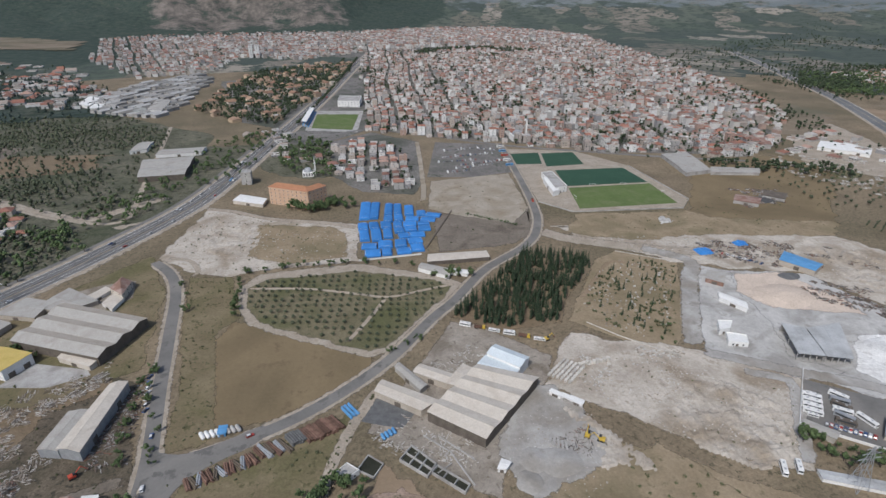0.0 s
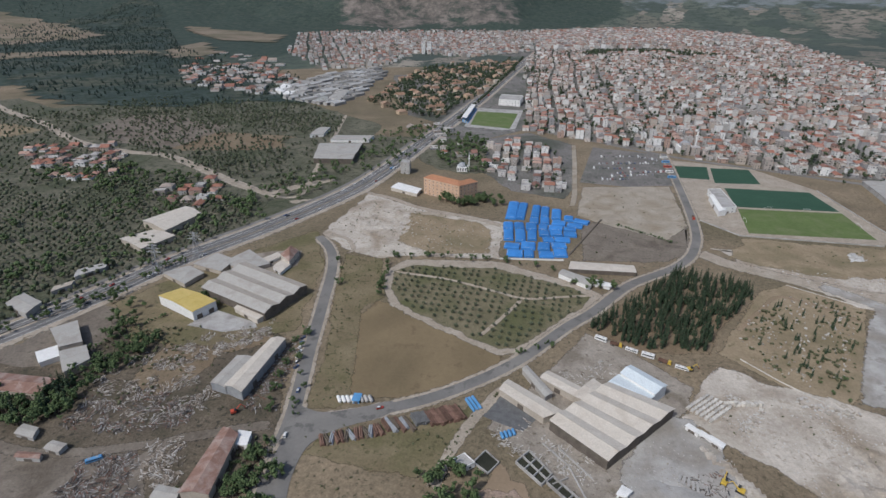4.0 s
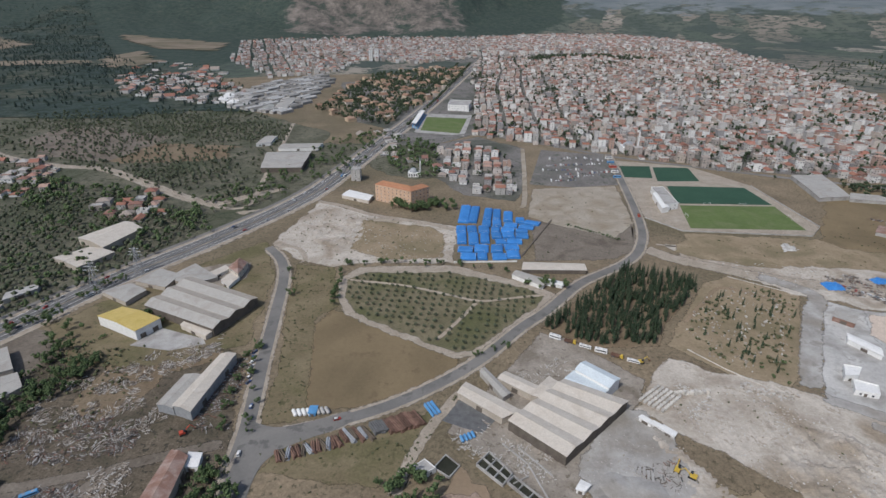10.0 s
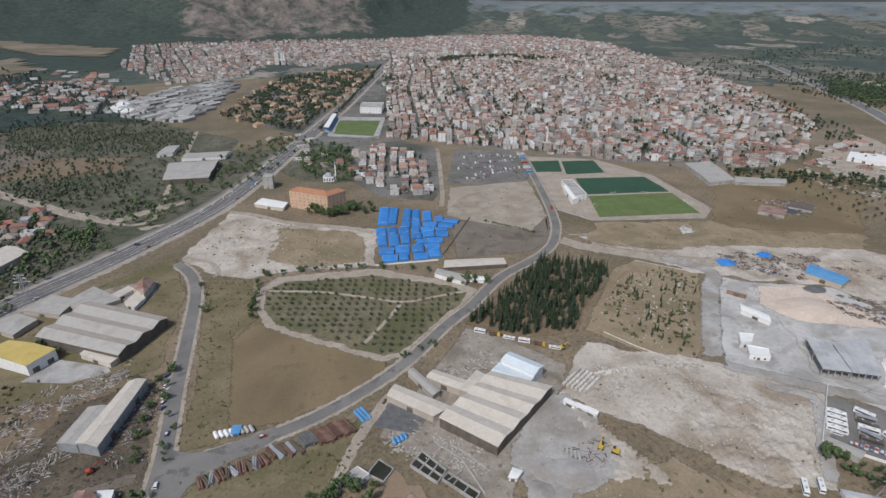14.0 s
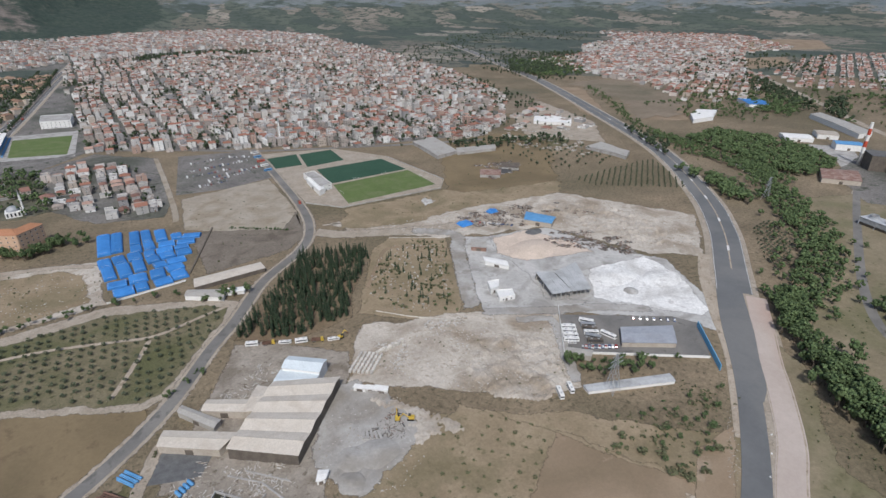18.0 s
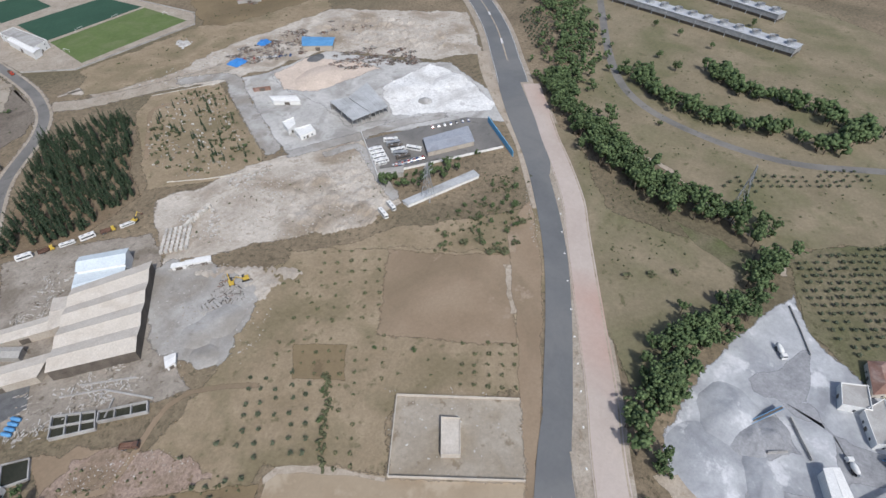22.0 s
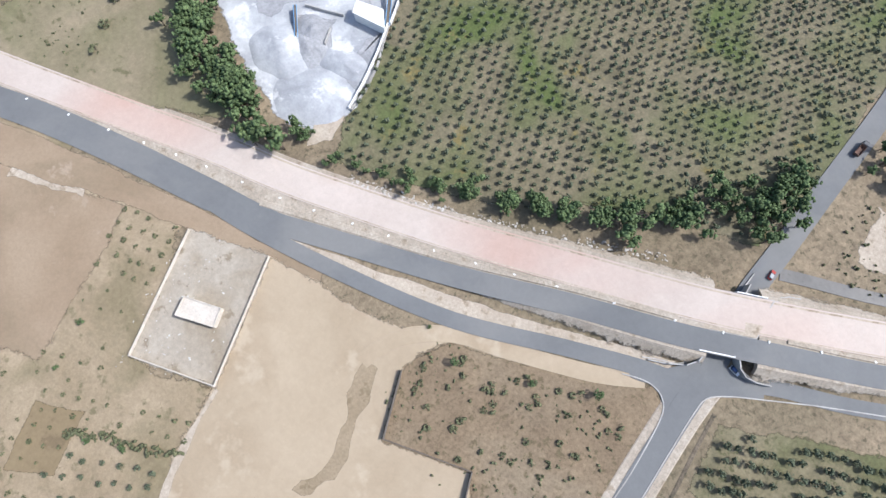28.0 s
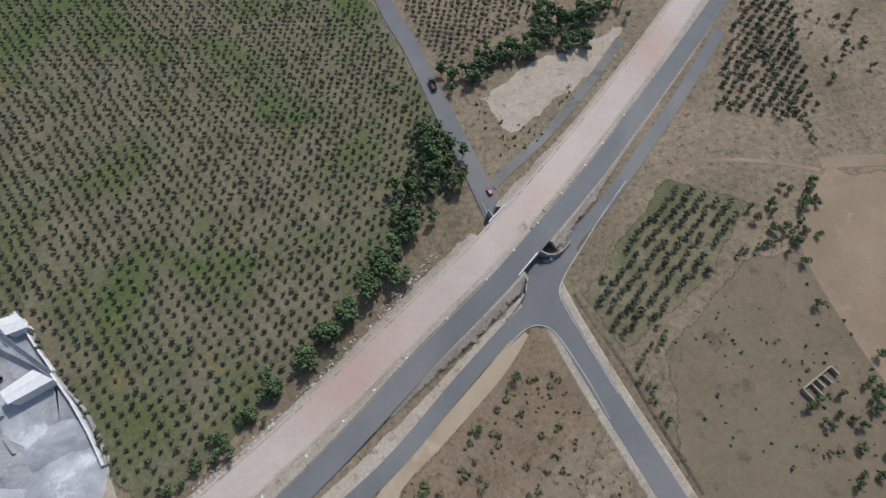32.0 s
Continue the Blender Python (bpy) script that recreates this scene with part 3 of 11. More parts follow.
def strip(g, line, w0, w1, z, m=0, thick=0.4):
    """A band along a line, from w0 to w1 to its left (negative: right)."""
    n, k = len(line), len(g.v)
    for i in range(n):
        a, b = Vector(line[max(i - 1, 0)]), Vector(line[min(i + 1, n - 1)])
        d = (b - a).normalized()
        side = Vector((-d.y, d.x))
        for w, zz in ((w0, z - thick), (w0, z), (w1, z), (w1, z - thick)):
            q = Vector(line[i]) + side * w
            g.v.append((q.x, q.y, zz))
    for i in range(n - 1):
        a = k + 4 * i
        for s in range(3):
            g.f.append((a + s, a + s + 1, a + s + 5, a + s + 4))
            g.m.append(m)


def soft_strip(name, line, w0, w1, z, material, label, category, fade):
    """A band of loose ground along a line that thins out at both sides."""
    g, n, worn = Geo(), len(line), []
    for i in range(n):
        a, b = Vector(line[max(i - 1, 0)]), Vector(line[min(i + 1, n - 1)])
        d = (b - a).normalized()
        side = Vector((-d.y, d.x))
        for w, wv in ((w0 - fade * 0.5, 1.0), (w0 + fade * 0.5, 0.0), (w1 - fade * 0.5, 0.0), (w1 + fade * 0.5, 1.0)):
            q = Vector(line[i]) + side * w
            g.v.append((q.x, q.y, z))
            worn.append(1.0 if i in (0, n - 1) else wv)
        if i:
            k = 4 * i
            g.f += [(k - 4 + s, k - 3 + s, k + 1 + s, k + s)[::-1] for s in range(3)]
    g.m = [0] * len(g.f)
    ob = g.link(name, material)
    worn_attribute(ob.data, worn)
    return tagged(ob, label, category, kind="structure")


def road(name, pts, width, material, label, lift, category="road", step=8.0, edge=None, dashes=0.0):
    line = smooth_line(pts, step)
    LAYER[1] += 0.0008
    lift += LAYER[1] - 0.42
    if edge:
        soft_strip(name.replace("road", "verge"), line, -width / 2 - edge * 1.5, width / 2 + edge * 1.5, lift - 0.03, M_EARTHROAD, "dusty pale verge of the road", "verge", edge * 2.4)
    if material.name in SOFT:
        return soft_strip(name, line, -width / 2, width / 2, lift, material, label, category, width * 0.4), line
    g = Geo()
    strip(g, line, -width / 2, width / 2, lift, 0)
    return tagged(g.link(name, material), label, category, kind="structure"), line

# ---- the ground: one sheet, flat below the drone, rising to far hills ----
def far_height(x, y):
    r = math.hypot(x, y)
    a = math.degrees(math.atan2(-x, y))
    z = 0.28
    if r > 3300:
        k = min((r - 3300) / 1500, 1)
        z += 196 * k * k * (3 - 2 * k)
    # the rocky ridge above the town, and the wooded foothills west of it
    k = min(max((r - 3050) / 1250, 0), 1)
    z += ridge_share(a) * 420 * k * k * (3 - 2 * k) * (0.75 + 0.6 * noise.fractal((x * 0.0016, y * 0.0016, 0.3), 0.7, 2.0, 5))
    k = min(max((r - 1500) / 1800, 0), 1)
    hills = math.exp(-((a - 36) / 14.0) ** 2) * 14 + math.exp(-((a - 70) / 30.0) ** 2) * 14
    z += hills * k * (1 + 0.7 * noise.fractal((x * 0.002, y * 0.002, 5.1), 0.8, 2.0, 4))
    return z


def ridge_share(a):
    return math.exp(-((a - 6) / (10.0 if a < 6 else 17.0)) ** 2)


def ease(x, a, b):
    k = min(max((x - a) / (b - a), 0), 1)
    return k * k * (3 - 2 * k)


def make_ground():
    rings = [0, 300, 700, 1100] + [1500 + 70 * i for i in range(49)]
    n = 720
    verts, faces, mi, wooded, rocky, barren = [(0, 0, 0.28)], [], [], [0.0], [0.0], [0.0]
    for r in rings[1:]:
        for i in range(n):
            a = 2 * math.pi * i / n
            x, y = r * math.sin(a), r * math.cos(a)
            verts.append((x, y, far_height(x, y)))
            left = -math.degrees(a) if a < math.pi else 360 - math.degrees(a)
            start = 2300 - 25 * min(max(left - 14, 0), 40)
            wooded.append(ease(left, 12, 19) * (1 - ease(left, 105, 125)) * ease(r, start - 200, start + 250))
            share = ridge_share(left)
            # share of the painted haze colour, growing from 3.5 km outwards
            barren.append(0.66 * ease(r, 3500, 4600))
            wooded[-1] = max(wooded[-1], ease(share * ease(r, 3000, 4000), 0.03, 0.12))
            rocky.append(0.6 * ease(share, 0.3, 0.85) * ease(r, 3150, 3400))
    faces += [(0, 1 + (i + 1) % n, 1 + i) for i in range(n)]
    mi += [0] * n
    for k in range(len(rings) - 2):
        for i in range(n):
            a, b = 1 + k * n + i, 1 + k * n + (i + 1) % n
            faces.append((a, b, b + n, a + n))
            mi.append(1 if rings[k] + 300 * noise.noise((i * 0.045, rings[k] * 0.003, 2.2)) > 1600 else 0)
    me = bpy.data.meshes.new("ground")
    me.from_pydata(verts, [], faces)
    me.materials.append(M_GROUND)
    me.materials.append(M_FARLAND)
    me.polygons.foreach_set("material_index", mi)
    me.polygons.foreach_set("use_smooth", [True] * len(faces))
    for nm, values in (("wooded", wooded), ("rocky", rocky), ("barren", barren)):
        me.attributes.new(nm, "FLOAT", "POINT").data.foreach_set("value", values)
    return tagged(new("ground", me), "dry plain with scrub, rising to wooded hills", "ground", kind="structure")


def drape(name, poly, material, label, cell=45.0, lift=2.5):
    """A far clearing that follows the hills."""
    g, at = Geo(), {}
    x0, x1 = min(p[0] for p in poly), max(p[0] for p in poly)
    y0, y1 = min(p[1] for p in poly), max(p[1] for p in poly)

    def vert(i, j):
        if (i, j) not in at:
            x, y = x0 + i * cell, y0 + j * cell
            x, y = x + 18 * noise.noise((x * 0.01, y * 0.01, 1)), y + 18 * noise.noise((x * 0.01, y * 0.01, 7))
            at[i, j] = len(g.v)
            g.v.append((x, y, far_height(x, y) + lift))
        return at[i, j]

    for i in range(int((x1 - x0) / cell) + 1):
        for j in range(int((y1 - y0) / cell) + 1):
            if inside(x0 + (i + 0.5) * cell, y0 + (j + 0.5) * cell, poly):
                g.f.append((vert(i, j), vert(i + 1, j), vert(i + 1, j + 1), vert(i, j + 1)))
    g.m = [0] * len(g.f)
    return tagged(g.link(name, material, smooth=True), label, "ground", kind="structure")


make_ground()
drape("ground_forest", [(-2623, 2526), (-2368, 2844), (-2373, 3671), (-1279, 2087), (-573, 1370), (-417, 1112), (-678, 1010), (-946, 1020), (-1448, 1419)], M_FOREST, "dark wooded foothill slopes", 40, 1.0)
drape("ground_clearing", [(-3158, 2676), (-3010, 2910), (-2304, 2765), (-1939, 2516), (-2010, 2060), (-2470, 2075)], M_CLEARING, "tan clearing on the wooded hill")
drape("ground_clearing_east", [(-1799, 2965), (-1535, 2928), (-1134, 2762), (-1034, 2379), (-1289, 2448)], M_CLEARING, "tan bare slope on the wooded hill")
drape("ground_clearing_low", [(-1307, 2011), (-1335, 2375), (-1048, 1935), (-1111, 1734)], M_CLEARING, "small tan clearing")
drape("ground_clearing_track", [(-1363, 1203), (-1652, 1654), (-1244, 1873), (-1303, 1966), (-1773, 1781), (-1457, 1292)], M_CLEARING, "pale hill track", 25)
drape("ground_plain_fields", [(718, 854), (913, 1012), (893, 881), (811, 783), (696, 751)], M_CLEARING, "tan field beside the far highway", 30, 0.5)
drape("ground_plain_fields_far", [(1068, 957), (1269, 915), (1182, 705), (1061, 643), (971, 679), (1000, 793)], M_CLEARING, "pale bare field in the plain", 25, 0.5)
drape("ground_plain_fields_north", [(1282, 834), (1268, 743), (939, 553), (853, 594), (1008, 736)], M_CLEARING, "tan field in the plain", 25, 0.7)

# ---- fields and yards ----
patch("ground_town", [(-113, 879), (-39, 828), (30, 904), (140, 834), (268, 768), (364, 705), (475, 679), (543, 645), (666, 720), (772, 954), (884, 1244), (1084, 1824), (1195, 2625), (920, 3364), (575, 3807), (-582, 3864), (-1396, 3949), (-829, 2024), (-534, 1562), (-359, 1658), (-186, 994), (-125, 942)], M_TOWNGROUND, "grey streets and yards of the town", amp=6, step=30)
patch("ground_old_quarter", [(-113, 872), (-39, 828), (34, 884), (101, 813), (84.5, 625.3), (66.2, 573.8), (8.5, 595.4), (-22.2, 654.6), (-54.6, 662.6), (-96, 717)], M_TOWNGROUND, "dusty yards of the old quarter", amp=3)
patch("ground_west", [(-1849, 774), (-1730, 1429), (-895, 977), (-765, 1149), (-558, 1193), (-406, 1081), (-218, 905), (-194.1, 619.2), (-230.6, 460.9), (-304.9, 333.8), (-359.0, 231.1), (-458.8, 124.0)], M_WESTSOIL, "dark weedy grove land in the west", amp=6, step=20)
patch("ground_west_grove", [(-877, 683), (-519, 517), (-484, 608), (-337.2, 566.1), (-258.0, 522.2), (-253.1, 456.1), (-283.3, 382.5), (-323.3, 292.4), (-364.1, 235.5)], M_WESTSOIL, "olive grove soil with dry weeds", amp=3)
patch("ground_far_west", [(-1551, 1272), (-1091, 1004), (-740, 795), (-539, 684), (-483, 595), (-519, 517), (-894, 699)], M_WESTSOIL, "dark green grove soil in the west", amp=5, step=12)
patch("ground_red_bank", [(-529, 757), (-513, 817), (-434, 825), (-327, 808), (-291, 764), (-368, 727), (-471, 712)], M_BROWN, "reddish bare bank above the grove", amp=5, step=12)
patch("ground_pale_strip", [(-987, 779), (-868, 844), (-773, 806), (-787, 759), (-913, 715)], M_DRYGRASS, "pale dry field in the west", amp=4, step=12)
patch("ground_service_dirt", [(-269.9, 548.7), (-249.2, 567.6), (-232.2, 599.6), (-177.0, 611.3), (-191.8, 565.3), (-225.5, 525.4)], M_EARTHROAD, "pale dirt beside the highway", amp=3)
patch("ground_waste_west", [(-706, 839), (-700, 928), (-635, 942), (-480, 873), (-477, 808), (-496, 721), (-591, 744)], M_PINKDIRT, "bare grey waste ground", amp=5, step=12)
patch("ground_scrapyard", [(-303.8, 305.4), (-216.3, 290.5), (-153.7, 288.7), (-136.6, 278.3), (-112.9, 197.4), (-117.8, 151.6), (-207.8, 132.5), (-239.3, 126.5), (-328.5, 212.1), (-302.5, 243.1), (-268.8, 279.3)], M_SCRAPDIRT, "brown dirt of the scrap yards", amp=3)
patch("ground_scrap_bank", [(-256.5, 291.5), (-213.0, 285.0), (-151.3, 283.5), (-147.4, 274.7), (-178.0, 261.5), (-182.4, 234.4), (-195.2, 212.7), (-217.0, 229.9), (-215.8, 261.5)], M_BROWN, "dry brown bank behind the long shed", amp=3)
patch("ground_scrap_lot", [(-291, 168), (-292, 176), (-284, 178), (-252.5, 168), (-180.5, 176.8), (-164.6, 159.2), (-157.9, 137.5), (-233.6, 121.5)], M_PINKDIRT, "pinkish dirt lot of the scrap yard", amp=1.5)
patch("ground_depot_yard", [(-350.1, 239.9), (-313.5, 254.8), (-313.9, 281.7), (-295.1, 307.2), (-265.2, 300.4), (-261.3, 269.5), (-257.9, 242.6), (-292.2, 232.1)], M_PINKDIRT, "grey concrete depot yard", "pavement", amp=1)
patch("ground_upper_waste", [(-172.0, 451.2), (-153.8, 571.2), (-99.2, 532.1), (0.5, 498.7), (-0.6, 416.4), (-82.1, 414.2), (-104.1, 406.2), (-139.6, 420.2)], M_RUBBLE, "rough pale waste ground with rubble", amp=3)
patch("ground_upper_grass", [(-96.5, 513.3), (-27.7, 497.3), (-10.7, 478.6), (-11.4, 426.4), (-63.9, 420.8), (-96.3, 443.3)], M_DRYGRASS, "dry yellow grass", amp=3)
patch("ground_bare_lot", [(93.3, 617.8), (195.1, 631.9), (182.3, 510.7), (152.4, 469.9), (120.6, 490.6), (76.2, 526.7)], M_LOT, "flat bare pale lot", amp=1.5)
patch("ground_dark_lot", [(79.0, 516.6), (121.2, 493.6), (153.7, 472.6), (181.8, 509.1), (166.7, 446.7), (141.1, 428.0), (70.8, 422.4)], M_PINKDIRT, "dark bare lot below the bare lot", amp=1.5)
patch("pavement_car_park", [(128, 803), (217, 774), (200.7, 636.0), (142.9, 625.9), (90.9, 635.8)], M_TOWNGROUND, "worn asphalt vehicle park", "pavement")
patch("pavement_sports", [(223, 747), (319, 719), (363, 638), (368.6, 507.9), (346.4, 482.3), (226.3, 494.9), (200.0, 530.7)], M_EARTHROAD, "pale paving round the sports pitches", "pavement")
patch("ground_dry_grass", [(-106.9, 219.1), (-107.5, 258.6), (-127.0, 347.0), (-136.9, 409.7), (-103.7, 404.2), (-87.2, 342.8), (-100.3, 325.7), (-81.5, 228.6), (-88.8, 220.4)], M_OLDGRASS, "dry grass strip beside the road", amp=1.5)
patch("ground_stubble", [(-98.0, 315.2), (-90.6, 335.6), (-78.3, 332.8), (-52.6, 315.9), (-13.4, 288.4), (2.8, 279.4), (1.5, 270.4), (-19.5, 251.9), (-50.0, 234.8), (-81.9, 227.8)], M_STUBBLE, "smooth mown stubble field", amp=1)
patch("ground_orchard_ring", [(-94.9, 385.9), (-80.9, 405.8), (-0.7, 411.0), (63.3, 378.9), (79.1, 363.2), (65.8, 338.7), (36.7, 306.5), (17.7, 285.1), (1.0, 279.6), (-36.2, 302.1), (-79.9, 330.8), (-90.2, 355.0)], M_EARTHROAD, "pale track round the olive orchard", amp=1)
patch("ground_orchard_middle", [(-87.8, 383.3), (-74.9, 395.3), (-0.9, 397.5), (57.6, 371.9), (68.5, 359.7), (57.4, 339.6), (28.9, 307.3), (12.4, 289.4), (1.2, 286.8), (-36.7, 308.8), (-72.5, 333.7), (-83.9, 354.3)], M_ORCHARD, "weedy soil of the olive orchard", amp=1.5)
patch("ground_lumber_lot", [(-95.3, 185.9), (-86.9, 202.3), (-58.3, 210.2), (-15.7, 228.1), (-9.5, 234.1), (-22.3, 178.3)], M_OLDGRASS, "dry grass lot with stacked pipes", amp=1.5)
patch("ground_cypress", [(62.0, 316.0), (146.2, 410.0), (193.3, 398.3), (195.2, 373.0), (154.4, 329.5), (135.7, 296.2), (93.2, 293.8)], M_BROWN, "brown soil under the cypress grove", amp=1.5)
patch("ground_cemetery", [(199.4, 382.7), (226.2, 397.1), (268.7, 367.3), (212.7, 268.4), (195.5, 252.4), (169.6, 269.2), (142.5, 298.3), (172.0, 340.2)], M_DRYGRASS, "dry grass of the old cemetery", amp=1.5)
patch("ground_works_yard", [(-2.5, 215.1), (60.2, 310.2), (81.0, 299.6), (115.5, 261.2), (106.2, 240.7), (64.4, 189.5), (56.4, 162.9)], M_YARD, "dusty yard round the long shed", amp=1.5)
patch("ground_rubble", [(102.5, 236.0), (138.5, 283.1), (163.1, 269.6), (203.0, 255.4), (256.8, 216.9), (209.9, 152.3), (186.4, 161.7), (129.7, 210.6)], M_RUBBLE, "grey rubble and spoil ground", amp=3)
patch("ground_upper_spoil", [(189.5, 462.6), (316.1, 434.1), (445.5, 391.3), (508.5, 263.8), (427.4, 204.9), (393.4, 235.1), (363.1, 331.2), (275.9, 363.5), (213.3, 419.0)], M_RUBBLE, "pale spoil ground above the quarry yard", amp=4)
patch("ground_quarry", [(291.6, 349.6), (361.0, 329.2), (375.5, 258.9), (394.7, 221.5), (365.5, 169.8), (331.1, 135.1), (314.4, 162.9), (264.9, 215.9), (220.1, 240.3), (238.3, 276.4)], M_GREYDUST, "grey stone yard dust", amp=2)
patch("ground_quarry_front", [(283.3, 358.7), (302.6, 346.2), (285.2, 308.5), (282, 275), (264.9, 233.6), (286.1, 214.9), (258, 213), (243.4, 225.7), (216.4, 245.7), (229.5, 275.1)], M_GREYDUST, "grey dust before the stone sheds", amp=2)
patch("ground_white_dust", [(329.3, 247.3), (384.6, 235.0), (379.0, 203.2), (348.8, 155.7), (338.2, 154.3), (317.2, 183.7), (295.4, 214.2)], M_WHITEDUST, "white stone dust", amp=2)
patch("ground_pink_dust", [(303.3, 339.2), (342.7, 334.3), (358.2, 290.7), (355.5, 268.6), (297.7, 289.4), (287.1, 313.7)], M_CREAMDUST, "pinkish stone dust", amp=2)
patch("pavement_bus_yard", [(257.2, 213.5), (319.2, 165.8), (327.5, 148.2), (296.8, 124.8), (228.2, 181.4)], M_ASPHALT, "asphalt vehicle yard", "pavement")
patch("ground_grey_yard", [(90.4, 241.5), (107.9, 233.9), (116.9, 200.7), (115.7, 173.0), (82.0, 144.1), (68.5, 164.7), (63.5, 194.8)], M_YARDDUST, "grey dusty yard with machines", amp=3)
patch("ground_east_fields", [(125.4, 186.2), (181.2, 148.7), (247.7, 78.0), (186.2, 48.0), (85.9, 136.9)], M_DRYGRASS, "dry tan fields beside the new road", amp=3)
patch("ground_olive_slope", [(144.8, 181.7), (175.9, 133.5), (203.7, 71.7), (125.5, 35.6), (97.6, 83.5), (66.8, 69.2), (47.3, 112.7), (7.5, 102.7), (-14.0, 150.4), (63.9, 158.4)], M_DRYGRASS, "dry tan field with young olives", amp=3)
patch("ground_brown_field", [(171.5, 136.2), (180.1, 114.9), (200.3, 76.3), (148.3, 49.4), (135.5, 73.8), (121.6, 108.9)], M_TANFIELD, "smooth bare tan field", amp=1)
patch("ground_field_scar", [(192.3, 76.3), (194.6, 71.2), (180, 62), (165.8, 56.0), (163.2, 59.2), (178, 67)], M_SHOULDER, "pale eroded scar across the tan field", amp=1.5, step=3)
patch("ground_field_plot", [(96.5, 139.0), (108.6, 117.5), (93.0, 107.5), (82.5, 127.5)], M_STUBBLE, "small brown dug plot", amp=0.5, step=3)
patch("ground_shoulder", [(221.7, 87.4), (250.2, 85.5), (208.2, 61.5), (164.7, 43.0), (122.9, 27.2), (71.5, 9.5), (69.3, 14.4), (109.2, 30.5), (144.5, 46.2)], M_TANFIELD, "tan dirt shoulder of the bypass", amp=1)
patch("ground_dirt_bank", [(2.4, 192.8), (16.6, 181.1), (27.7, 156.2), (20.7, 143.8), (6.3, 149.6), (-5.7, 171.1)], M_TANFIELD, "reddish dirt bank", amp=3)
patch("ground_sand_lot", [(43.3, 107.8), (56.9, 93.2), (66.5, 67.0), (90.7, 20.1), (52.4, 10.1), (28.5, -1.0), (16.4, -14.5), (23.4, 5.2), (9.0, 34.4), (-21.4, 19.3), (-38.2, 42.3), (-39.5, 66.4), (10.4, 90.5)], M_SAND, "wide smooth pale sand lot", amp=1.5)
patch("ground_red_dirt", [(-7.8, 172.6), (11.7, 177.8), (23.2, 167.5), (34.8, 138.9), (33.3, 124.8), (13.6, 145.4), (2.2, 160.1)], M_REDDIRT, "reddish dirt with rubble", amp=3, step=4)
patch("ground_compound_field", [(-11.8, 171.6), (3.5, 156.1), (19.5, 135.7), (40.0, 107.4), (20.8, 95.4), (11.0, 110.0), (-9.2, 138.2), (-6.4, 149.5)], M_STUBBLE, "brown strip field above the compound", amp=1)
patch("ground_damp_sand", [(19.1, 68.9), (17.0, 61.1), (18.2, 50.4), (22.7, 43.2), (31.1, 29.8), (34.9, 20.1), (29.5, 18.7), (22.4, 29.0), (19.2, 39.6), (13.3, 47.7), (11.1, 56.0), (13.5, 65.0)], M_DAMPSAND, "damp brown shape on the sand", amp=2, step=3)
patch("ground_gully_sand", [(16.6, 94.0), (21.0, 91.0), (24.8, 92.7), (24.4, 88.3), (26.8, 84.2), (26.4, 80.6), (23.3, 81.5), (20.9, 85.5), (15.9, 87.0), (8.4, 88.4), (7.9, 90.5)], M_BROWN, "small eroded gully in the sand", amp=1.5, step=2)
patch("ground_sand_edge", [(42.2, 108.5), (45.0, 107.2), (31.4, 100.0), (16.7, 91.4), (0.4, 83.5), (-20.8, 71.0), (-37.5, 62.6), (-37.6, 65.4), (-19.3, 77.5), (0.2, 86.7), (14.4, 94.3)], M_BROWN, "worn dirt bank at the sand's edge", amp=1, step=3)
patch("ground_sand_rim", [(43.1, 108.2), (48.7, 106.4), (54.3, 97.4), (61.1, 82.4), (66.0, 67.0), (64.6, 66.8), (58.9, 82.1), (52.5, 96.0), (47.0, 104.3), (41.2, 106.1)], M_SHOULDER, "pale rim of the sand lot", amp=0.8, step=3)
patch("ground_compound_yard", [(-31.7, 160.1), (-17.6, 151.1), (-11.9, 139.7), (9.3, 109.7), (-6.0, 87.9), (-21.6, 84.4), (-32.4, 104.2), (-40.5, 115.0), (-42.6, 151.2)], M_CONCRETE, "grey concrete compound yard", "pavement", amp=0.5)
patch("ground_walled_lot", [(97.8, 82.7), (121.7, 36.2), (90.9, 20.3), (66.7, 66.6)], M_LOT, "bare walled lot")
patch("ground_between_roads", [(110.7, 18.2), (80.8, 4.9), (29.6, -20.5), (-9.8, -42.5), (-46.7, -63.9), (-46.6, -59.0), (-13.8, -38.3), (23.8, -14.9), (67.7, 4.4), (106.1, 18.9)], M_SHOULDER, "pale dirt between the bypass and the service road", amp=0.6)
patch("ground_brown_plot", [(22.6, 12.4), (17.1, -8.4), (-3.0, -18.6), (-36.7, -44.6), (-48.2, -50.6), (-52.9, -46.8), (-59.6, -6.6), (-28.7, 25.5), (-20.9, 18.7), (9.3, 34.0)], M_BROWN, "brown weedy plot", amp=1)
patch("ground_big_orchard", [(116.0, -44.3), (140.3, -99.8), (147.9, -212.7), (1.0, -270.4), (-21.6, -234.2), (-28.5, -175.3), (-18.1, -135.5), (7.5, -94.9), (42.7, -65.4), (81.9, -39.0), (105.6, -28.8)], M_ORCHARDGREEN, "large olive orchard with green weeds", amp=2)
patch("ground_big_orchard_south", [(255.8, -196.6), (257.7, -388.5), (-18.9, -296.7), (-40.4, -172.3), (-40.0, -122.7), (9.1, -97.4), (46.5, -58.3), (104.9, -23.7), (115.4, -42.6), (138.4, -93.3), (174.7, -125.3)], M_ORCHARDGREEN, "large olive orchard with green weeds", amp=2)
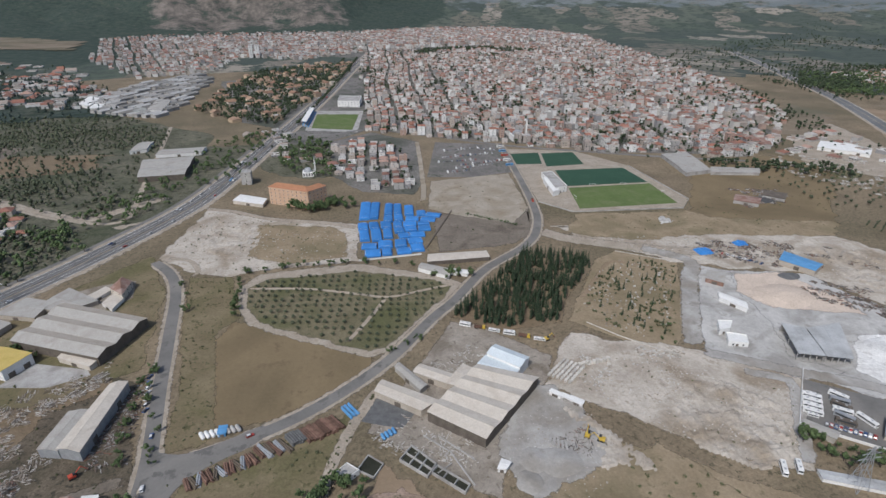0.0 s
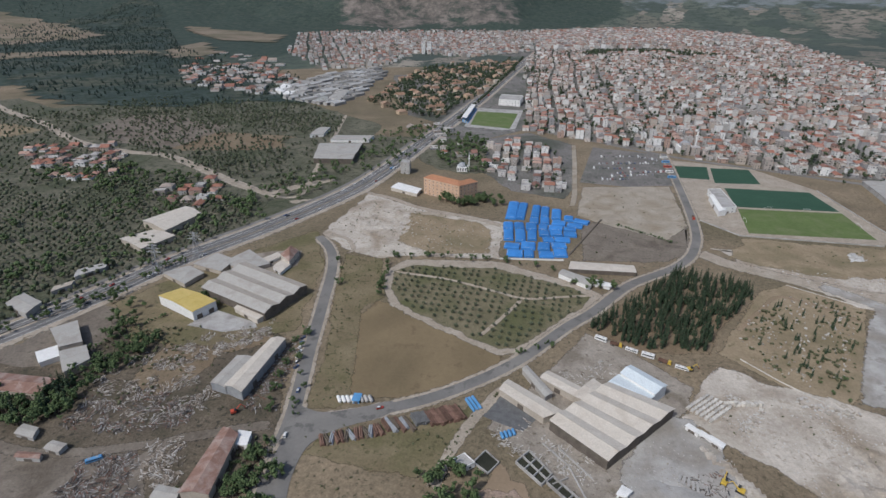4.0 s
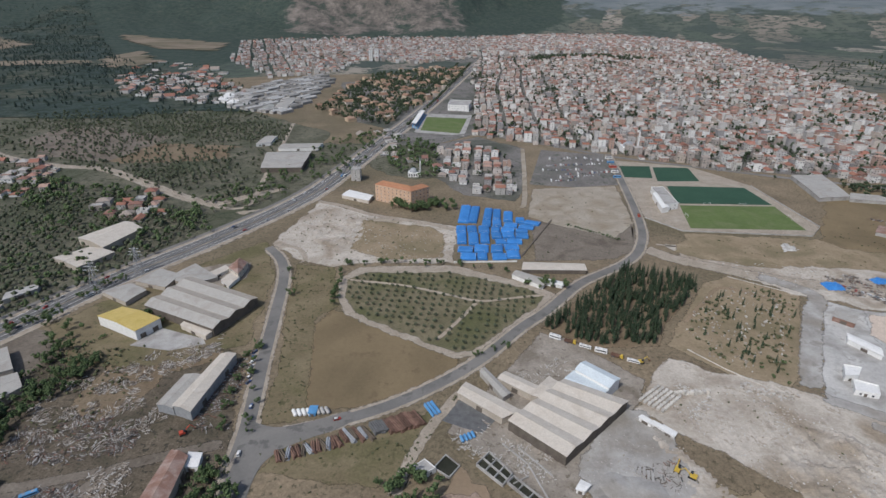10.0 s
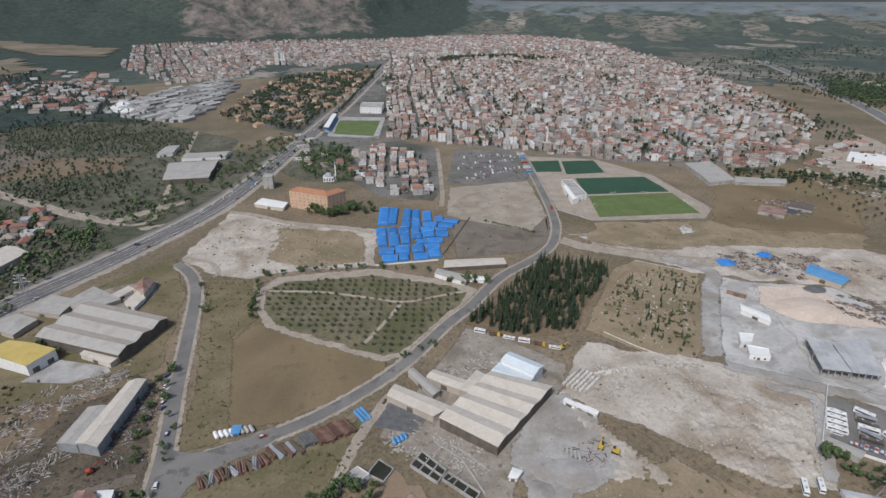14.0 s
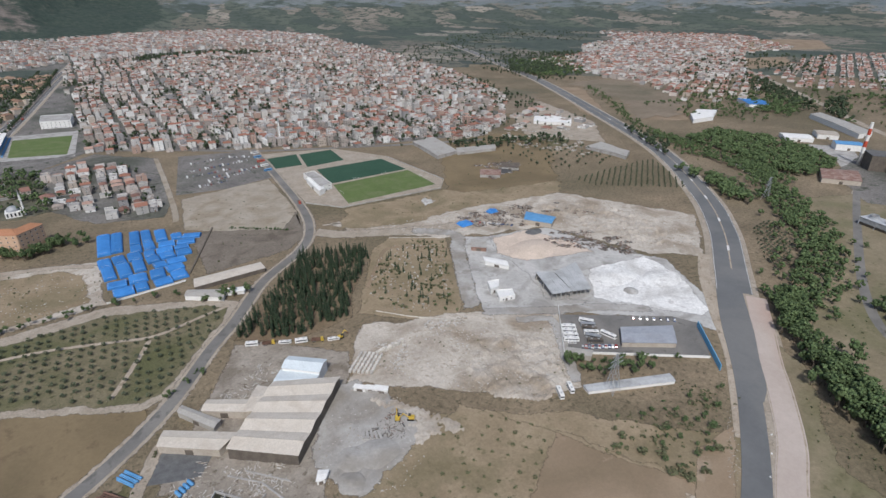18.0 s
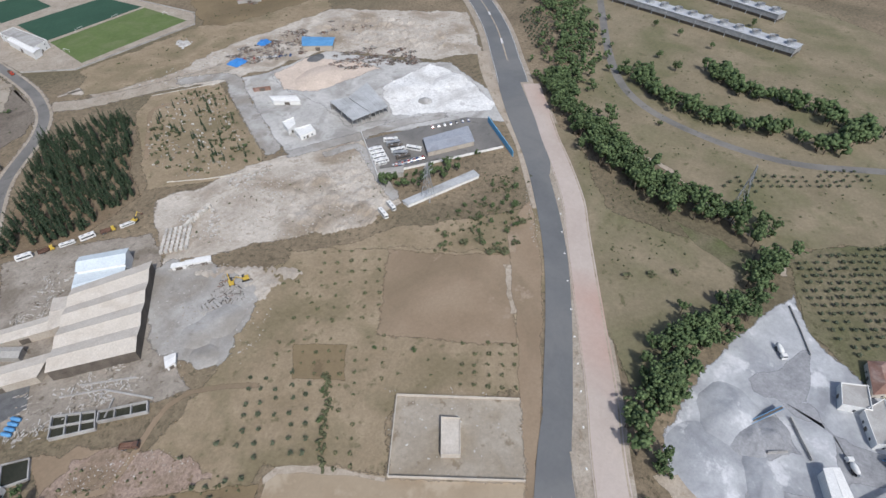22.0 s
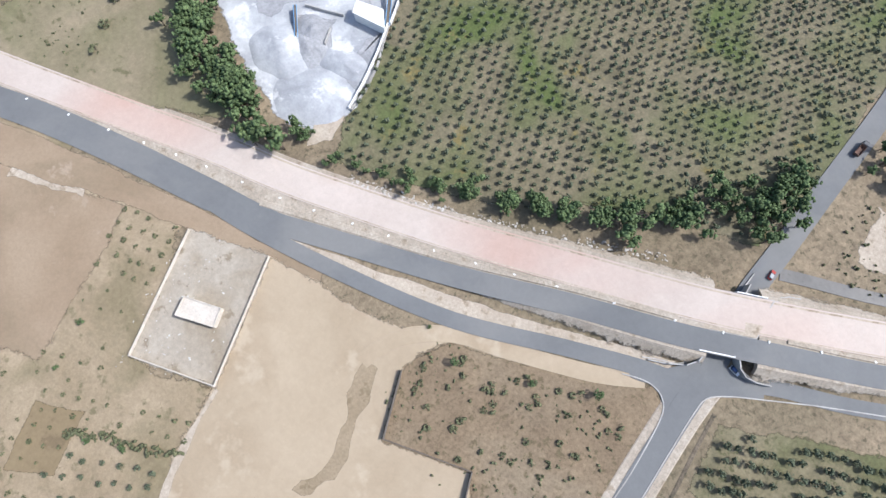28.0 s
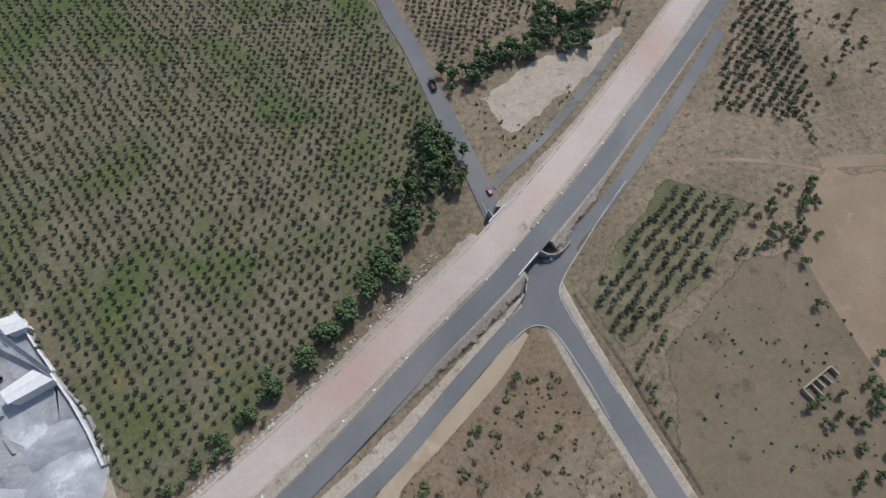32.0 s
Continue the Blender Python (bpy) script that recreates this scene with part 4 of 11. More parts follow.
patch("ground_east_orchard", [(276.0, -56.3), (339.9, -129.3), (302.1, -147.5), (151.1, -135.3), (148.8, -116.2), (192.4, -106.2), (209.8, -82.9), (222.4, -67.9)], M_ORCHARD, "olive green weedy orchard soil", amp=2)
patch("ground_plant", [(135.6, -21.6), (159.5, -25.5), (201.7, -39.3), (244.6, -60.6), (222.4, -67.9), (209.8, -82.9), (191.9, -105.0), (151.3, -115.2), (135.7, -84.5), (121.2, -55.3), (117.6, -44.8), (118.4, -27.7)], M_PLANTDUST, "pale grey concrete plant yard", amp=1.5)
patch("ground_plant_tracks", [(181.3, -47.4), (198.1, -60.8), (211.0, -68.7), (197.2, -71.0), (178.4, -67.6), (170.0, -84.7), (171.1, -100.5), (170.1, -104.9), (153.7, -94.2), (147.2, -85.7), (169.5, -80.1), (171.6, -70.5), (176.7, -57.9), (175.8, -50.6)], M_GREYTRACK, "damp grey vehicle tracks of the plant", amp=3, step=3)
patch("ground_plant_bins", [(158.6, -34.4), (165.8, -47.0), (167.9, -58.9), (154.2, -69.6), (142.3, -54.8), (144.5, -42.8)], M_GREYTRACK, "dark damp sand of the stock bins", amp=2.5, step=3)
patch("ground_plant_foot", [(130.2, -54.1), (135.6, -69.0), (135.3, -83.1), (129.1, -71.8), (120.8, -53.2)], M_GREYTRACK, "damp grey dust below the ramp", amp=2, step=3)
patch("ground_plant_bank", [(116.8, -21.0), (122.8, -30.2), (121.3, -43.1), (117.1, -44.9), (111.5, -30.2)], M_SHOULDER, "pale dirt bank of the plant", amp=1.5, step=3)
patch("ground_south_orchard", [(-132.8, -99.8), (-159.9, -78.4), (-124.9, -50.2), (-79.0, -32.5), (-73.0, -57.7)], M_ORCHARD, "small olive plot beside the side road", amp=1.5)
patch("ground_south_field", [(-94.6, -26.4), (-150.5, -53.5), (-170.8, -48.8), (-169.2, 5.3), (-140.9, 78.3), (-89.7, 69.7), (-80.7, 21.8)], M_DARKFIELD, "bare brown field", amp=2)
patch("ground_south_sand", [(-171.9, -51.3), (-203.8, -81.8), (-266.4, -66.8), (-193.8, 20.0), (-171.9, 2.4)], M_TANFIELD, "pale sandy field with tracks", amp=2)
patch("ground_mound_sand", [(-64.7, -170.5), (-104.5, -187.2), (-154.2, -196.7), (-142.4, -178.2), (-92.1, -154.9), (-72.5, -145.9)], M_SHOULDER, "bare sandy ground beyond the bridge", amp=3, step=4)
patch("ground_east_river_bank", [(345, 108), (330, 80), (286.8, 57.0), (266.4, 42.1), (261.2, 10.5), (262.4, -21.2), (267.1, -39.6), (248.7, -39.8), (216.3, -27.3), (187.0, -15.9), (150, -6), (183.8, 20), (221.0, 38), (262, 60), (300, 88)], M_PARKGRASS, "dry grass bank east of the road", amp=2)
patch("ground_green_band", [(274.2, 3.4), (270.6, -19.9), (263.3, -37.9), (246.5, -37.2), (252.3, -24.4), (262.7, -7.0)], M_ORCHARDGREEN, "band of greener grass below the trees", amp=1.5, step=3)
patch("ground_east_park", [(352.1, 76.7), (412, 118), (500, 150), (560, 185), (640, 225), (720, 190), (700, -40), (600, -170), (400, -170), (331.9, -128.8), (280.8, -58.7), (275.5, -47.1), (300.8, -14.9), (325.6, 14.0)], M_PARKGRASS, "dry grass of the eastern park", amp=3)
road("track_river_path", [(352, 76), (338, 45), (322, 12), (300, -14), (281, -45), (262, -58)], 5, M_SHOULDER, "pale earth track below the river trees", 0.86)
patch("ground_lot_east", [(768, 844), (834, 806), (771, 615), (673, 510), (636, 559), (598, 602)], M_EARTHROAD, "pale dirt lots beside the bypass", amp=4, step=10)
patch("ground_pale_east", [(1066.9, 777.2), (1130, 800), (1177.2, 807.2), (1121.8, 687.8), (1055.2, 623.3), (977.0, 701.0)], M_LOT, "pale bare lot beyond the bypass", amp=4, step=10)
patch("ground_tan_east", [(967.8, 686.4), (1040.0, 613.7), (916.6, 523.7), (845.2, 575.2)], M_TANFIELD, "tan bare field beyond the bypass", amp=4, step=10)
patch("ground_tan_canal", [(995.0, 938.7), (1043.7, 874.8), (826.4, 621.0), (805, 655.7)], M_TANFIELD, "tan bare field beside the canal", amp=4, step=10)
patch("ground_tan_plain", [(1946, 999), (2154, 910), (1933, 793), (1709, 815)], M_TANFIELD, "tan field between villages", amp=8, step=20)
patch("ground_tan_far", [(2752, 1402), (3169, 1219), (2605, 936), (2251, 1113)], M_TANFIELD, "tan field behind the villages", amp=8, step=20)
patch("ground_dark_scrub", [(475, 632), (563, 620), (649, 561), (608, 531), (524, 572), (461, 598)], M_ORCHARD, "weedy strip with dark bushes", amp=3, step=10)
patch("ground_scrapyard_north", [(438.1, 541.9), (508, 512), (464.0, 466.6), (401.1, 480.8)], M_SCRAPDIRT, "dark yard with scrap and sheds", amp=3, step=6)
patch("ground_works_east", [(777, 238), (952, 256), (932, 167), (814, 71), (732, 99), (692, 173)], M_TOWNGROUND, "dark grey yard of the far works", amp=3, step=10)
patch("turf_bright", [(249.8, 566.3), (353.3, 565.4), (349.7, 498.1), (236.4, 500.2)], M_TURF, "bright green grass pitch", "sports pitch")
patch("turf_dark", [(259.0, 634.6), (351, 630), (353.4, 569.5), (250.0, 572.2)], M_DARKTURF, "dark green artificial pitch", "sports pitch")
patch("turf_small", [(221, 720), (265, 719), (252, 665), (215, 669)], M_DARKTURF, "small dark green artificial pitch", "sports pitch")
patch("turf_small_east", [(268, 715), (315, 713), (307, 654), (253.9, 652.2)], M_DARKTURF, "small dark green artificial pitch", "sports pitch")

patch("ground_grove_floor", [(-351, 795), (-273, 851), (-181, 831), (-119, 844), (-148.3, 678.9), (-178.8, 568.1), (-223.9, 538.8), (-258.0, 522.2), (-283, 650)], M_WESTSOIL, "dark weedy ground beside the highway", amp=4)
patch("ground_mosque_gardens", [(-126, 837), (-38, 814), (-18.7, 658.9), (-53.9, 651.0), (-91.0, 671.2), (-126, 720)], M_WESTSOIL, "gardens round the small mosque", amp=3)
patch("ground_roadside_dark", [(-286.4, 309.1), (-256.2, 365.3), (-180.7, 456.8), (-150.6, 387.6), (-138.1, 292.0), (-185.6, 267.9), (-238.9, 263.5)], M_OLDGRASS, "dry grass and dirt round the warehouses", amp=2)
patch("pavement_yellow_yard", [(-216, 288), (-205, 309), (-170, 297), (-166, 291), (-187, 283)], M_CONCRETE, "pale concrete yard beside the yellow shed", "pavement", lift=0.47)
patch("pavement_row_yard", [(-262, 372), (-205, 408), (-178, 412), (-172, 384), (-195, 360), (-232, 376), (-262, 352)], M_YARD, "grey yard between the depots and the warehouse", "pavement", lift=0.465)
patch("ground_upper_field", [(462, 646), (608, 644), (613, 570), (469.0, 415.1), (383.8, 430.6), (345.1, 470.2)], M_STUBBLE, "tan stubble field above the quarry", amp=4)
patch("ground_gully", [(225.7, 485.7), (345.8, 476.2), (358.9, 454.0), (474.6, 421.1), (447.9, 392.4), (334.0, 416.5), (252.1, 417.6), (197.7, 443.5)], M_DRYGRASS, "eroded dry bank below the pitches", amp=4)

# ---- roads ----
road("road_near", [(-104.7, 142.9), (-104.9, 154.4), (-107.9, 186.2), (-110.8, 215.8), (-120.7, 268.5), (-131.0, 328.9), (-141.2, 384.2), (-153.8, 418.5), (-173.3, 444.3)], 8, M_ASPHALT, "worn grey asphalt road", 0.85, edge=1.5)
road("road_curved", [(-104.9, 154.4), (-102.2, 203.1), (-74.2, 216.6), (-38.8, 233.4), (-8.3, 254.9), (18.1, 279.8), (48.0, 317.5), (68.9, 339.6), (102.8, 382.8), (148.4, 420.0), (173.2, 456.4), (191.2, 521.6), (213, 683), (224, 780)], 7.5, M_ASPHALT, "curved worn asphalt road past the cypress grove", 0.9, edge=1.5)
road("road_highway", [(-458.8, 124.0), (-357.8, 230.0), (-320.1, 288.8), (-280.0, 377.2), (-230.6, 460.9), (-178.8, 568.1), (-153.0, 664.8), (-119, 844), (-89, 1004), (-39, 1303), (27, 1732), (101, 2159)], 24, M_OLDASPHALT, "busy dual carriageway highway", 0.8, edge=4)
HIGHWAY = [(-458.8, 124.0), (-357.8, 230.0), (-320.1, 288.8), (-280.0, 377.2), (-230.6, 460.9), (-178.8, 568.1), (-153.0, 664.8), (-119, 844), (-89, 1004), (-39, 1303), (27, 1732), (101, 2159)]
road("median_highway", HIGHWAY, 3.2, M_EARTHROAD, "pale median strip of the highway", 0.86)
for k, w in enumerate((-11.6, -6.4, 6.4, 11.6)):
    g = Geo()
    strip(g, smooth_line(HIGHWAY, 20), w - 0.15, w + 0.15, 0.42, 0, 0.03)
    tagged(g.link("lane_line", M_LINE), "white painted line along the highway", "road marking", kind="structure")
g = Geo()
strip(g, smooth_line(HIGHWAY, 12), 16.5, 21.5, 0.36)
tagged(g.link("road_highway_service", M_ASPHALT), "grey service road beside the highway", "road", kind="structure")
road("road_hill", [(-1875, 1555), (-1509, 1341), (-1026, 982), (-812, 851), (-667, 747), (-549, 699), (-472, 683), (-334.1, 589.5), (-274.1, 558.1), (-251.6, 573.4), (-208.1, 616.3)], 15, M_EARTHROAD, "pale road climbing to the hills", 0.8)

patch("road_fork", smooth_line([(-100.7, 155.2), (-106.6, 182.5), (-111.4, 211.9), (-110.0, 221.5), (-106.0, 219.0), (-93.5, 216.3), (-75.6, 222.0), (-57.7, 229.6), (-55.0, 223.0), (-61.0, 216.4), (-75.0, 209.0), (-85.6, 202.4), (-93.3, 193.3), (-95.4, 183.0), (-94.9, 169.7), (-93.2, 157.0)], 3, True), M_ASPHALT, "worn asphalt where two roads join", "road", lift=0.497)
# the new bypass: it climbs on an embankment to a bridge over the side road
BRIDGE = Vector((-48, -78))


def climb(x, y):
    d = math.hypot(x - BRIDGE.x, y - BRIDGE.y)
    k = min(max(1 - (d - 12) / 110, 0), 1)
    return 0.53 + 4.8 * k * k * (3 - 2 * k)


def ribbon(name, pts, w0, w1, material, label, lift=0.0, step=6.0, slope=0.0, category="road", rise=True, gap=None, thin=0.0):
    """A band with height along a smooth line; slope: how far its sides run out at the foot; gap: a stretch left open; thin: a slab, not a bank."""
    line = smooth_line(pts, step)
    g, n, last = Geo(), len(line), None
    for i in range(n):
        a, b = Vector(line[max(i - 1, 0)]), Vector(line[min(i + 1, n - 1)])
        d = (b - a).normalized()
        side, p = Vector((-d.y, d.x)), Vector(line[i])
        z = (climb(p.x, p.y) if rise else 0.48) + lift
        if gap and gap(p + side * (w0 + w1) / 2):
            last = None
            continue
        loose = material.name in SOFT and not thin
        run, foot = max(slope * z, 1.6 if loose else 0.0), z - thin if thin else -0.3
        k = len(g.v)
        for w, zz in ((w0 - run, foot), (w0, z), (w1, z), (w1 + run, foot)):
            q = p + side * w
            g.v.append((q.x, q.y, zz))
        if last is None:
            g.f.append((k, k + 1, k + 2, k + 3))
        else:
            g.f += [(last + s, k + s, k + (s + 1) % 4, last + (s + 1) % 4) for s in range(4)]
        last = k
        if i == n - 1:
            g.f.append((k + 3, k + 2, k + 1, k))
    g.m = [0] * len(g.f)
    ob = g.link(name, material)
    if material.name in SOFT and not thin:
        worn_attribute(ob.data, [1.0, 0.0, 0.0, 1.0] * (len(g.v) // 4))
    return tagged(ob, label, category, kind="structure"), line


# the bridge's own axes: u along the bypass, n across it; the side road crosses askew
DECK_AT, DECK_U, DECK_N = Vector((-45, -84)), Vector((-0.829, -0.559)), Vector((0.559, -0.829))


def deck_point(across, along):
    p = DECK_AT + DECK_N * across + DECK_U * (8.2 + 0.45 * across + along)
    return (p.x, p.y)


def over_side_road(p):
    across = (p - DECK_AT).dot(DECK_N)
    return abs((p - DECK_AT).dot(DECK_U) - 8.2 - 0.45 * across) < 7.2 and abs(across) < 60


NORTH = [(1477, 1975), (1331, 1643), (1150, 1260), (1025, 995), (827, 652), (695, 438), (575.2, 303.2), (494.9, 233.9), (417.5, 183.4)]
SOUTH = [(352, 142), (296, 102), (251, 74.5), (213, 54.5), (174, 38)]
MAIN = [(126, 20.5), (108, 14), (70, -7), (34, -27), (-3, -49.5), (-38.4, -69.9), (-66.2, -88.2), (-99.7, -111.3), (-130.5, -134.8), (-156.5, -154.7), (-222.5, -206.7), (-332, -297)]
GRAVEL = [(393, 144), (352, 118.5), (322.6, 100.5), (299.5, 84.5), (264, 62.5), (236, 50), (184, 26), (142, 6.5), (110.9, -6.3), (68.8, -27.1), (36.7, -43.9), (8.4, -59.5), (-30.6, -81.1), (-59.7, -99.8), (-92.2, -123.2), (-123.5, -147), (-189.6, -199.1), (-295, -289)]
ribbon("verge_bypass_north", [*NORTH, (376, 157)], -12, 22, M_EARTHROAD, "pale stony shoulder of the bypass", -0.08, slope=1.2, category="embankment", step=6.0)
ribbon("verge_bypass", [(390, 148), *GRAVEL[1:]], -19, 8.5, M_EARTHROAD, "pale stony embankment of the bypass", -0.1, slope=1.2, category="embankment", gap=over_side_road, step=3.0)
ribbon("road_bypass", [*NORTH, *SOUTH, *MAIN[:1]], -6.6, 6.2, M_NEWASPHALT, "new dark asphalt bypass road", 0.1)
ribbon("road_bypass_east", [*NORTH, (385, 163)], 7.4, 18.5, M_NEWASPHALT, "new asphalt carriageway beside the first", 0.1)
ribbon("median_bypass", [*NORTH, (385, 163)], 6.2, 7.4, M_SHOULDER, "pale strip between the two carriageways", 0.05, category="median")
for w in (-6.1, 18.0):
    ribbon("lane_line", [*NORTH, (385, 163)], w - 0.15, w + 0.15, M_LINE, "white painted edge line of the bypass", 0.12, category="road marking", thin=0.05)
for k in range(9):
    a = Vector(smooth_line(NORTH[4:], 9)[6 + 7 * k])
    b = Vector(smooth_line(NORTH[4:], 9)[7 + 7 * k])
    n = Vector((a.y - b.y, b.x - a.x)).normalized() * 6.8
    ribbon("median_slab", [tuple(a + n), tuple(b + n)], -0.9, 0.9, M_LINE, "white concrete slab in the median", 0.3, category="median")
ribbon("road_bypass_south", MAIN, -4.4, 4.4, M_NEWASPHALT, "new dark asphalt carriageway over the bridge", 0.12, thin=0.4)
patch("road_bypass_narrowing", [(132, 29), (123.8, 26.5), (111, 19.6), (98.1, 13.8), (101.9, 5.8), (115, 10.6), (128.1, 14.7), (136, 18)], M_NEWASPHALT, "new asphalt where the carriageway narrows", "road", lift=0.643)
ribbon("road_gravel", GRAVEL, -7.0, 7.0, M_PINK, "unfinished carriageway of pink gravel", 0.06, thin=0.4)
for w0, w1 in ((-6.6, -6.2), (5.7, 6.4)):
    ribbon("gravel_edge", GRAVEL[1:], w0, w1, M_SHOULDER, "pale stony edge of the gravel carriageway", 0.075, category="road edge", step=4)
patch("road_bypass_taper", smooth_line([(424, 180), (417.9, 173.3), (398, 158), (379.5, 145.3), (346.8, 122.6), (317.9, 104.7), (293.9, 88.9), (278, 86), (310, 112), (335, 130), (372, 155), (400, 176)], 6, True), M_NEWASPHALT, "new asphalt where the carriageways merge", "road", lift=0.645)
ribbon("shoulder_bypass_west", [(430, 208), (400, 190), (376.3, 173), (344.2, 147.5), (326, 131.5), (304, 114.5), (279, 98.5), (246, 78)], -3.5, 5, M_SHOULDER, "pale stony shoulder of the bypass", -0.07, category="verge", step=5)
ribbon("road_service_west", [(130, 24), *[(106.9, 18.4), (67.3, 4.7), (23.1, -14.2), (-14.3, -37.7), (-38.4, -52.3), (-48.2, -57.1)]], -3.2, 3.2, M_NEWASPHALT, "narrow new asphalt service road", 0.2, rise=False)
ribbon("road_service_east", [(-59.1, -63.8), (-76.0, -80.9), (-102.9, -98.3), (-136.9, -124.3), (-166.7, -147.8), (-203.8, -179.2)], -3, 3, M_NEWASPHALT, "narrow new asphalt service road", 0.2, rise=False)
ribbon("road_frontage", [(-53.3, -119.0), (-60.7, -123.6), (-88.3, -140.2), (-118.8, -162.5), (-149.2, -188.4)], -2.5, 2.5, M_ASPHALT, "grey frontage road beyond the bridge", 0.1, rise=False)
ribbon("verge_side", [(-58.5, -67.9), (-59.7, -52.0), (-64.8, -18.8), (-70.7, 11.9), (-78.1, 53.8), (-79.9, 89.5)], -7.5, 7.5, M_EARTHROAD, "pale verge of the side road", 0.1, rise=False, category="verge")
ribbon("road_side", [(-29.7, -356.7), (-34.8, -252.7), (-40.5, -212.3), (-44.8, -163.1), (-47.9, -127.4), (-50.4, -98.5), (-57.0, -73.8), (-59.7, -52.0), (-64.8, -18.8), (-70.7, 11.9), (-78.1, 53.8), (-79.9, 89.5)], -4.6, 4.6, M_NEWASPHALT, "asphalt side road passing under the bridge", 0.25, rise=False)
patch("road_junction", smooth_line([(-35.6, -52.4), (-46.1, -59.7), (-48.9, -66.2), (-50.1, -73.5), (-55.5, -75.5), (-62.7, -76.0), (-68.1, -76.0), (-75.2, -80.4), (-78.0, -76.9), (-70.5, -69.6), (-63.4, -61.8), (-62.9, -54.2), (-64.7, -39.2), (-61.2, -35.5), (-56.1, -45.8), (-50.7, -50.3), (-45.4, -50.7), (-38.6, -47.2)], 3, True), M_NEWASPHALT, "asphalt mouth of the service road junction", "road", lift=0.69)
for line in ([(-35.6, -45.9), (-42.1, -49.7), (-47.9, -51.0), (-52.9, -49.1), (-56.3, -43.1), (-60.5, -23.7), (-62.4, -9.4)], [(-113.5, -104.4), (-94.3, -89.7), (-78.3, -76.5), (-68.8, -68.4), (-63.4, -61.8), (-63.3, -54.7), (-65.5, -39.9), (-69.3, -16.7)], [(-61.5, -81.7), (-64.7, -79.6), (-69.5, -79.2), (-75.9, -82.9)], [(-50.9, -73.8), (-50.1, -68.7), (-47.6, -63.7), (-40.9, -59.2), (-36.7, -56.0)]):
    ribbon("kerb", line, -0.22, 0.22, M_CONCRETE, "pale concrete kerb of the junction", 0.36, rise=False, step=2, category="kerb")
patch("road_underpass", [deck_point(-15, -7), deck_point(13.5, -6.5), deck_point(13.5, 6.5), deck_point(-15, 8)], M_NEWASPHALT, "asphalt under the bridge", "road", lift=0.7)
# a dark band 0.9 m wide along the side road, not sunk in
ribbon("ditch_side", [(-68.9, -59.5), (-72.6, -42), (-76.6, -24.2), (-79, -4.9), (-81.5, 10.2), (-83.4, 23.3)], -0.45, 0.45, M_SCRAPDIRT, "narrow dark strip beside the side road", -0.05, rise=False, category="ditch")
ribbon("median_berm", MAIN[1:6], 5.0, 7.2, M_EARTHROAD, "low dirt berm between the carriageways", 0.3, category="embankment", slope=0.0, step=4)
ribbon("median_berm_south", [(-73, -93), *MAIN[7:10]], 5.0, 6.6, M_EARTHROAD, "low dirt berm between the carriageways", 0.3, category="embankment", step=4)
ribbon("track_sand", [(35.5, 21.3), (32.9, 6.4), (19.1, -10.3), (-0.3, -21.3), (-28.3, -38.2), (-42.9, -50.4)], -3, 3, M_SAND, "pale sand track beside the plot", -0.02, rise=False, category="track")
ribbon("track_footpath", [(-118.1, -100.4), (-146.5, -105.2), (-175.3, -98.4), (-202.8, -84.7)], -0.9, 0.9, M_TANFIELD, "dirt footpath between fields", -0.09, rise=False, category="track")
ribbon("track_footpath_north", [(-146.5, -105.2), (-177.3, -128.1), (-206.7, -168.0), (-228.1, -198.6)], -0.8, 0.8, M_TANFIELD, "dirt footpath between fields", -0.1, rise=False, category="track")
ribbon("track_sand_east", [(-205.0, -88.1), (-234.0, -81.3), (-253.3, -74.0)], -3, 3, M_TANFIELD, "pale sand track", -0.05, rise=False, category="track")
ribbon("track_sand_south", [(-210.7, -83.1), (-177.4, -55.5), (-171.9, -19.3), (-173.3, 14.0)], -3.5, 3.5, M_TANFIELD, "pale sand track round the field", -0.03, rise=False, category="track")
road("road_quarry_street", [(250, 400), (279.9, 369.4), (262, 339), (239.7, 302.6), (222, 273), (211.5, 252.4)], 12.5, M_YARDDUST, "broad dusty street by the stone yards", 0.86)
road("road_quarry_front", [(211.5, 250), (238.6, 233), (262.3, 217.5), (290, 202), (318, 178)], 9, M_YARDDUST, "dusty street before the stone sheds", 0.855)
road("road_quarry_lane", [(224.0, 227.0), (247.6, 213.9), (239.3, 197.5), (225.9, 179.3), (209.9, 154.4)], 7, M_YARDDUST, "dusty lane beside the vehicle yard", 0.87)
road("road_wide_earth", [(173.1, 452.6), (193.0, 431.2), (223.3, 413.5), (253.1, 398.8), (282.9, 386.8), (346.4, 380.1)], 16, M_EARTHROAD, "broad pale earth road", 0.84)
road("road_park", [(728, 196), (612.6, 155.2), (466.5, 99.1), (405.6, 59.5), (377.9, 4.3), (372.8, -50.4), (392.0, -105.1), (405.4, -146.3)], 7, M_ASPHALT, "winding grey park road", 0.88, edge=1)
road("road_river_track", [(351.1, 78.0), (336.4, 41.4), (321.5, 12.0), (300.1, -9.1), (290.1, -26.6), (273.1, -49.3), (253.0, -56.6)], 4, M_EARTHROAD, "pale earth track to the plant", 0.83)
road("road_east_far", [(740, 356), (661, 255), (611.1, 195.7), (560.6, 141.4), (484.2, 110.1), (409.3, 78.9), (383.7, 47.9), (384.8, 21.4)], 8, M_ASPHALT, "grey road along the river", 0.84, edge=1)
road("road_railside", [(2232, 1307), (1723, 844), (1364, 522), (1123, 322), (1009, 205), (957, 145)], 14, M_EARTHROAD, "pale railway strip", 0.84)
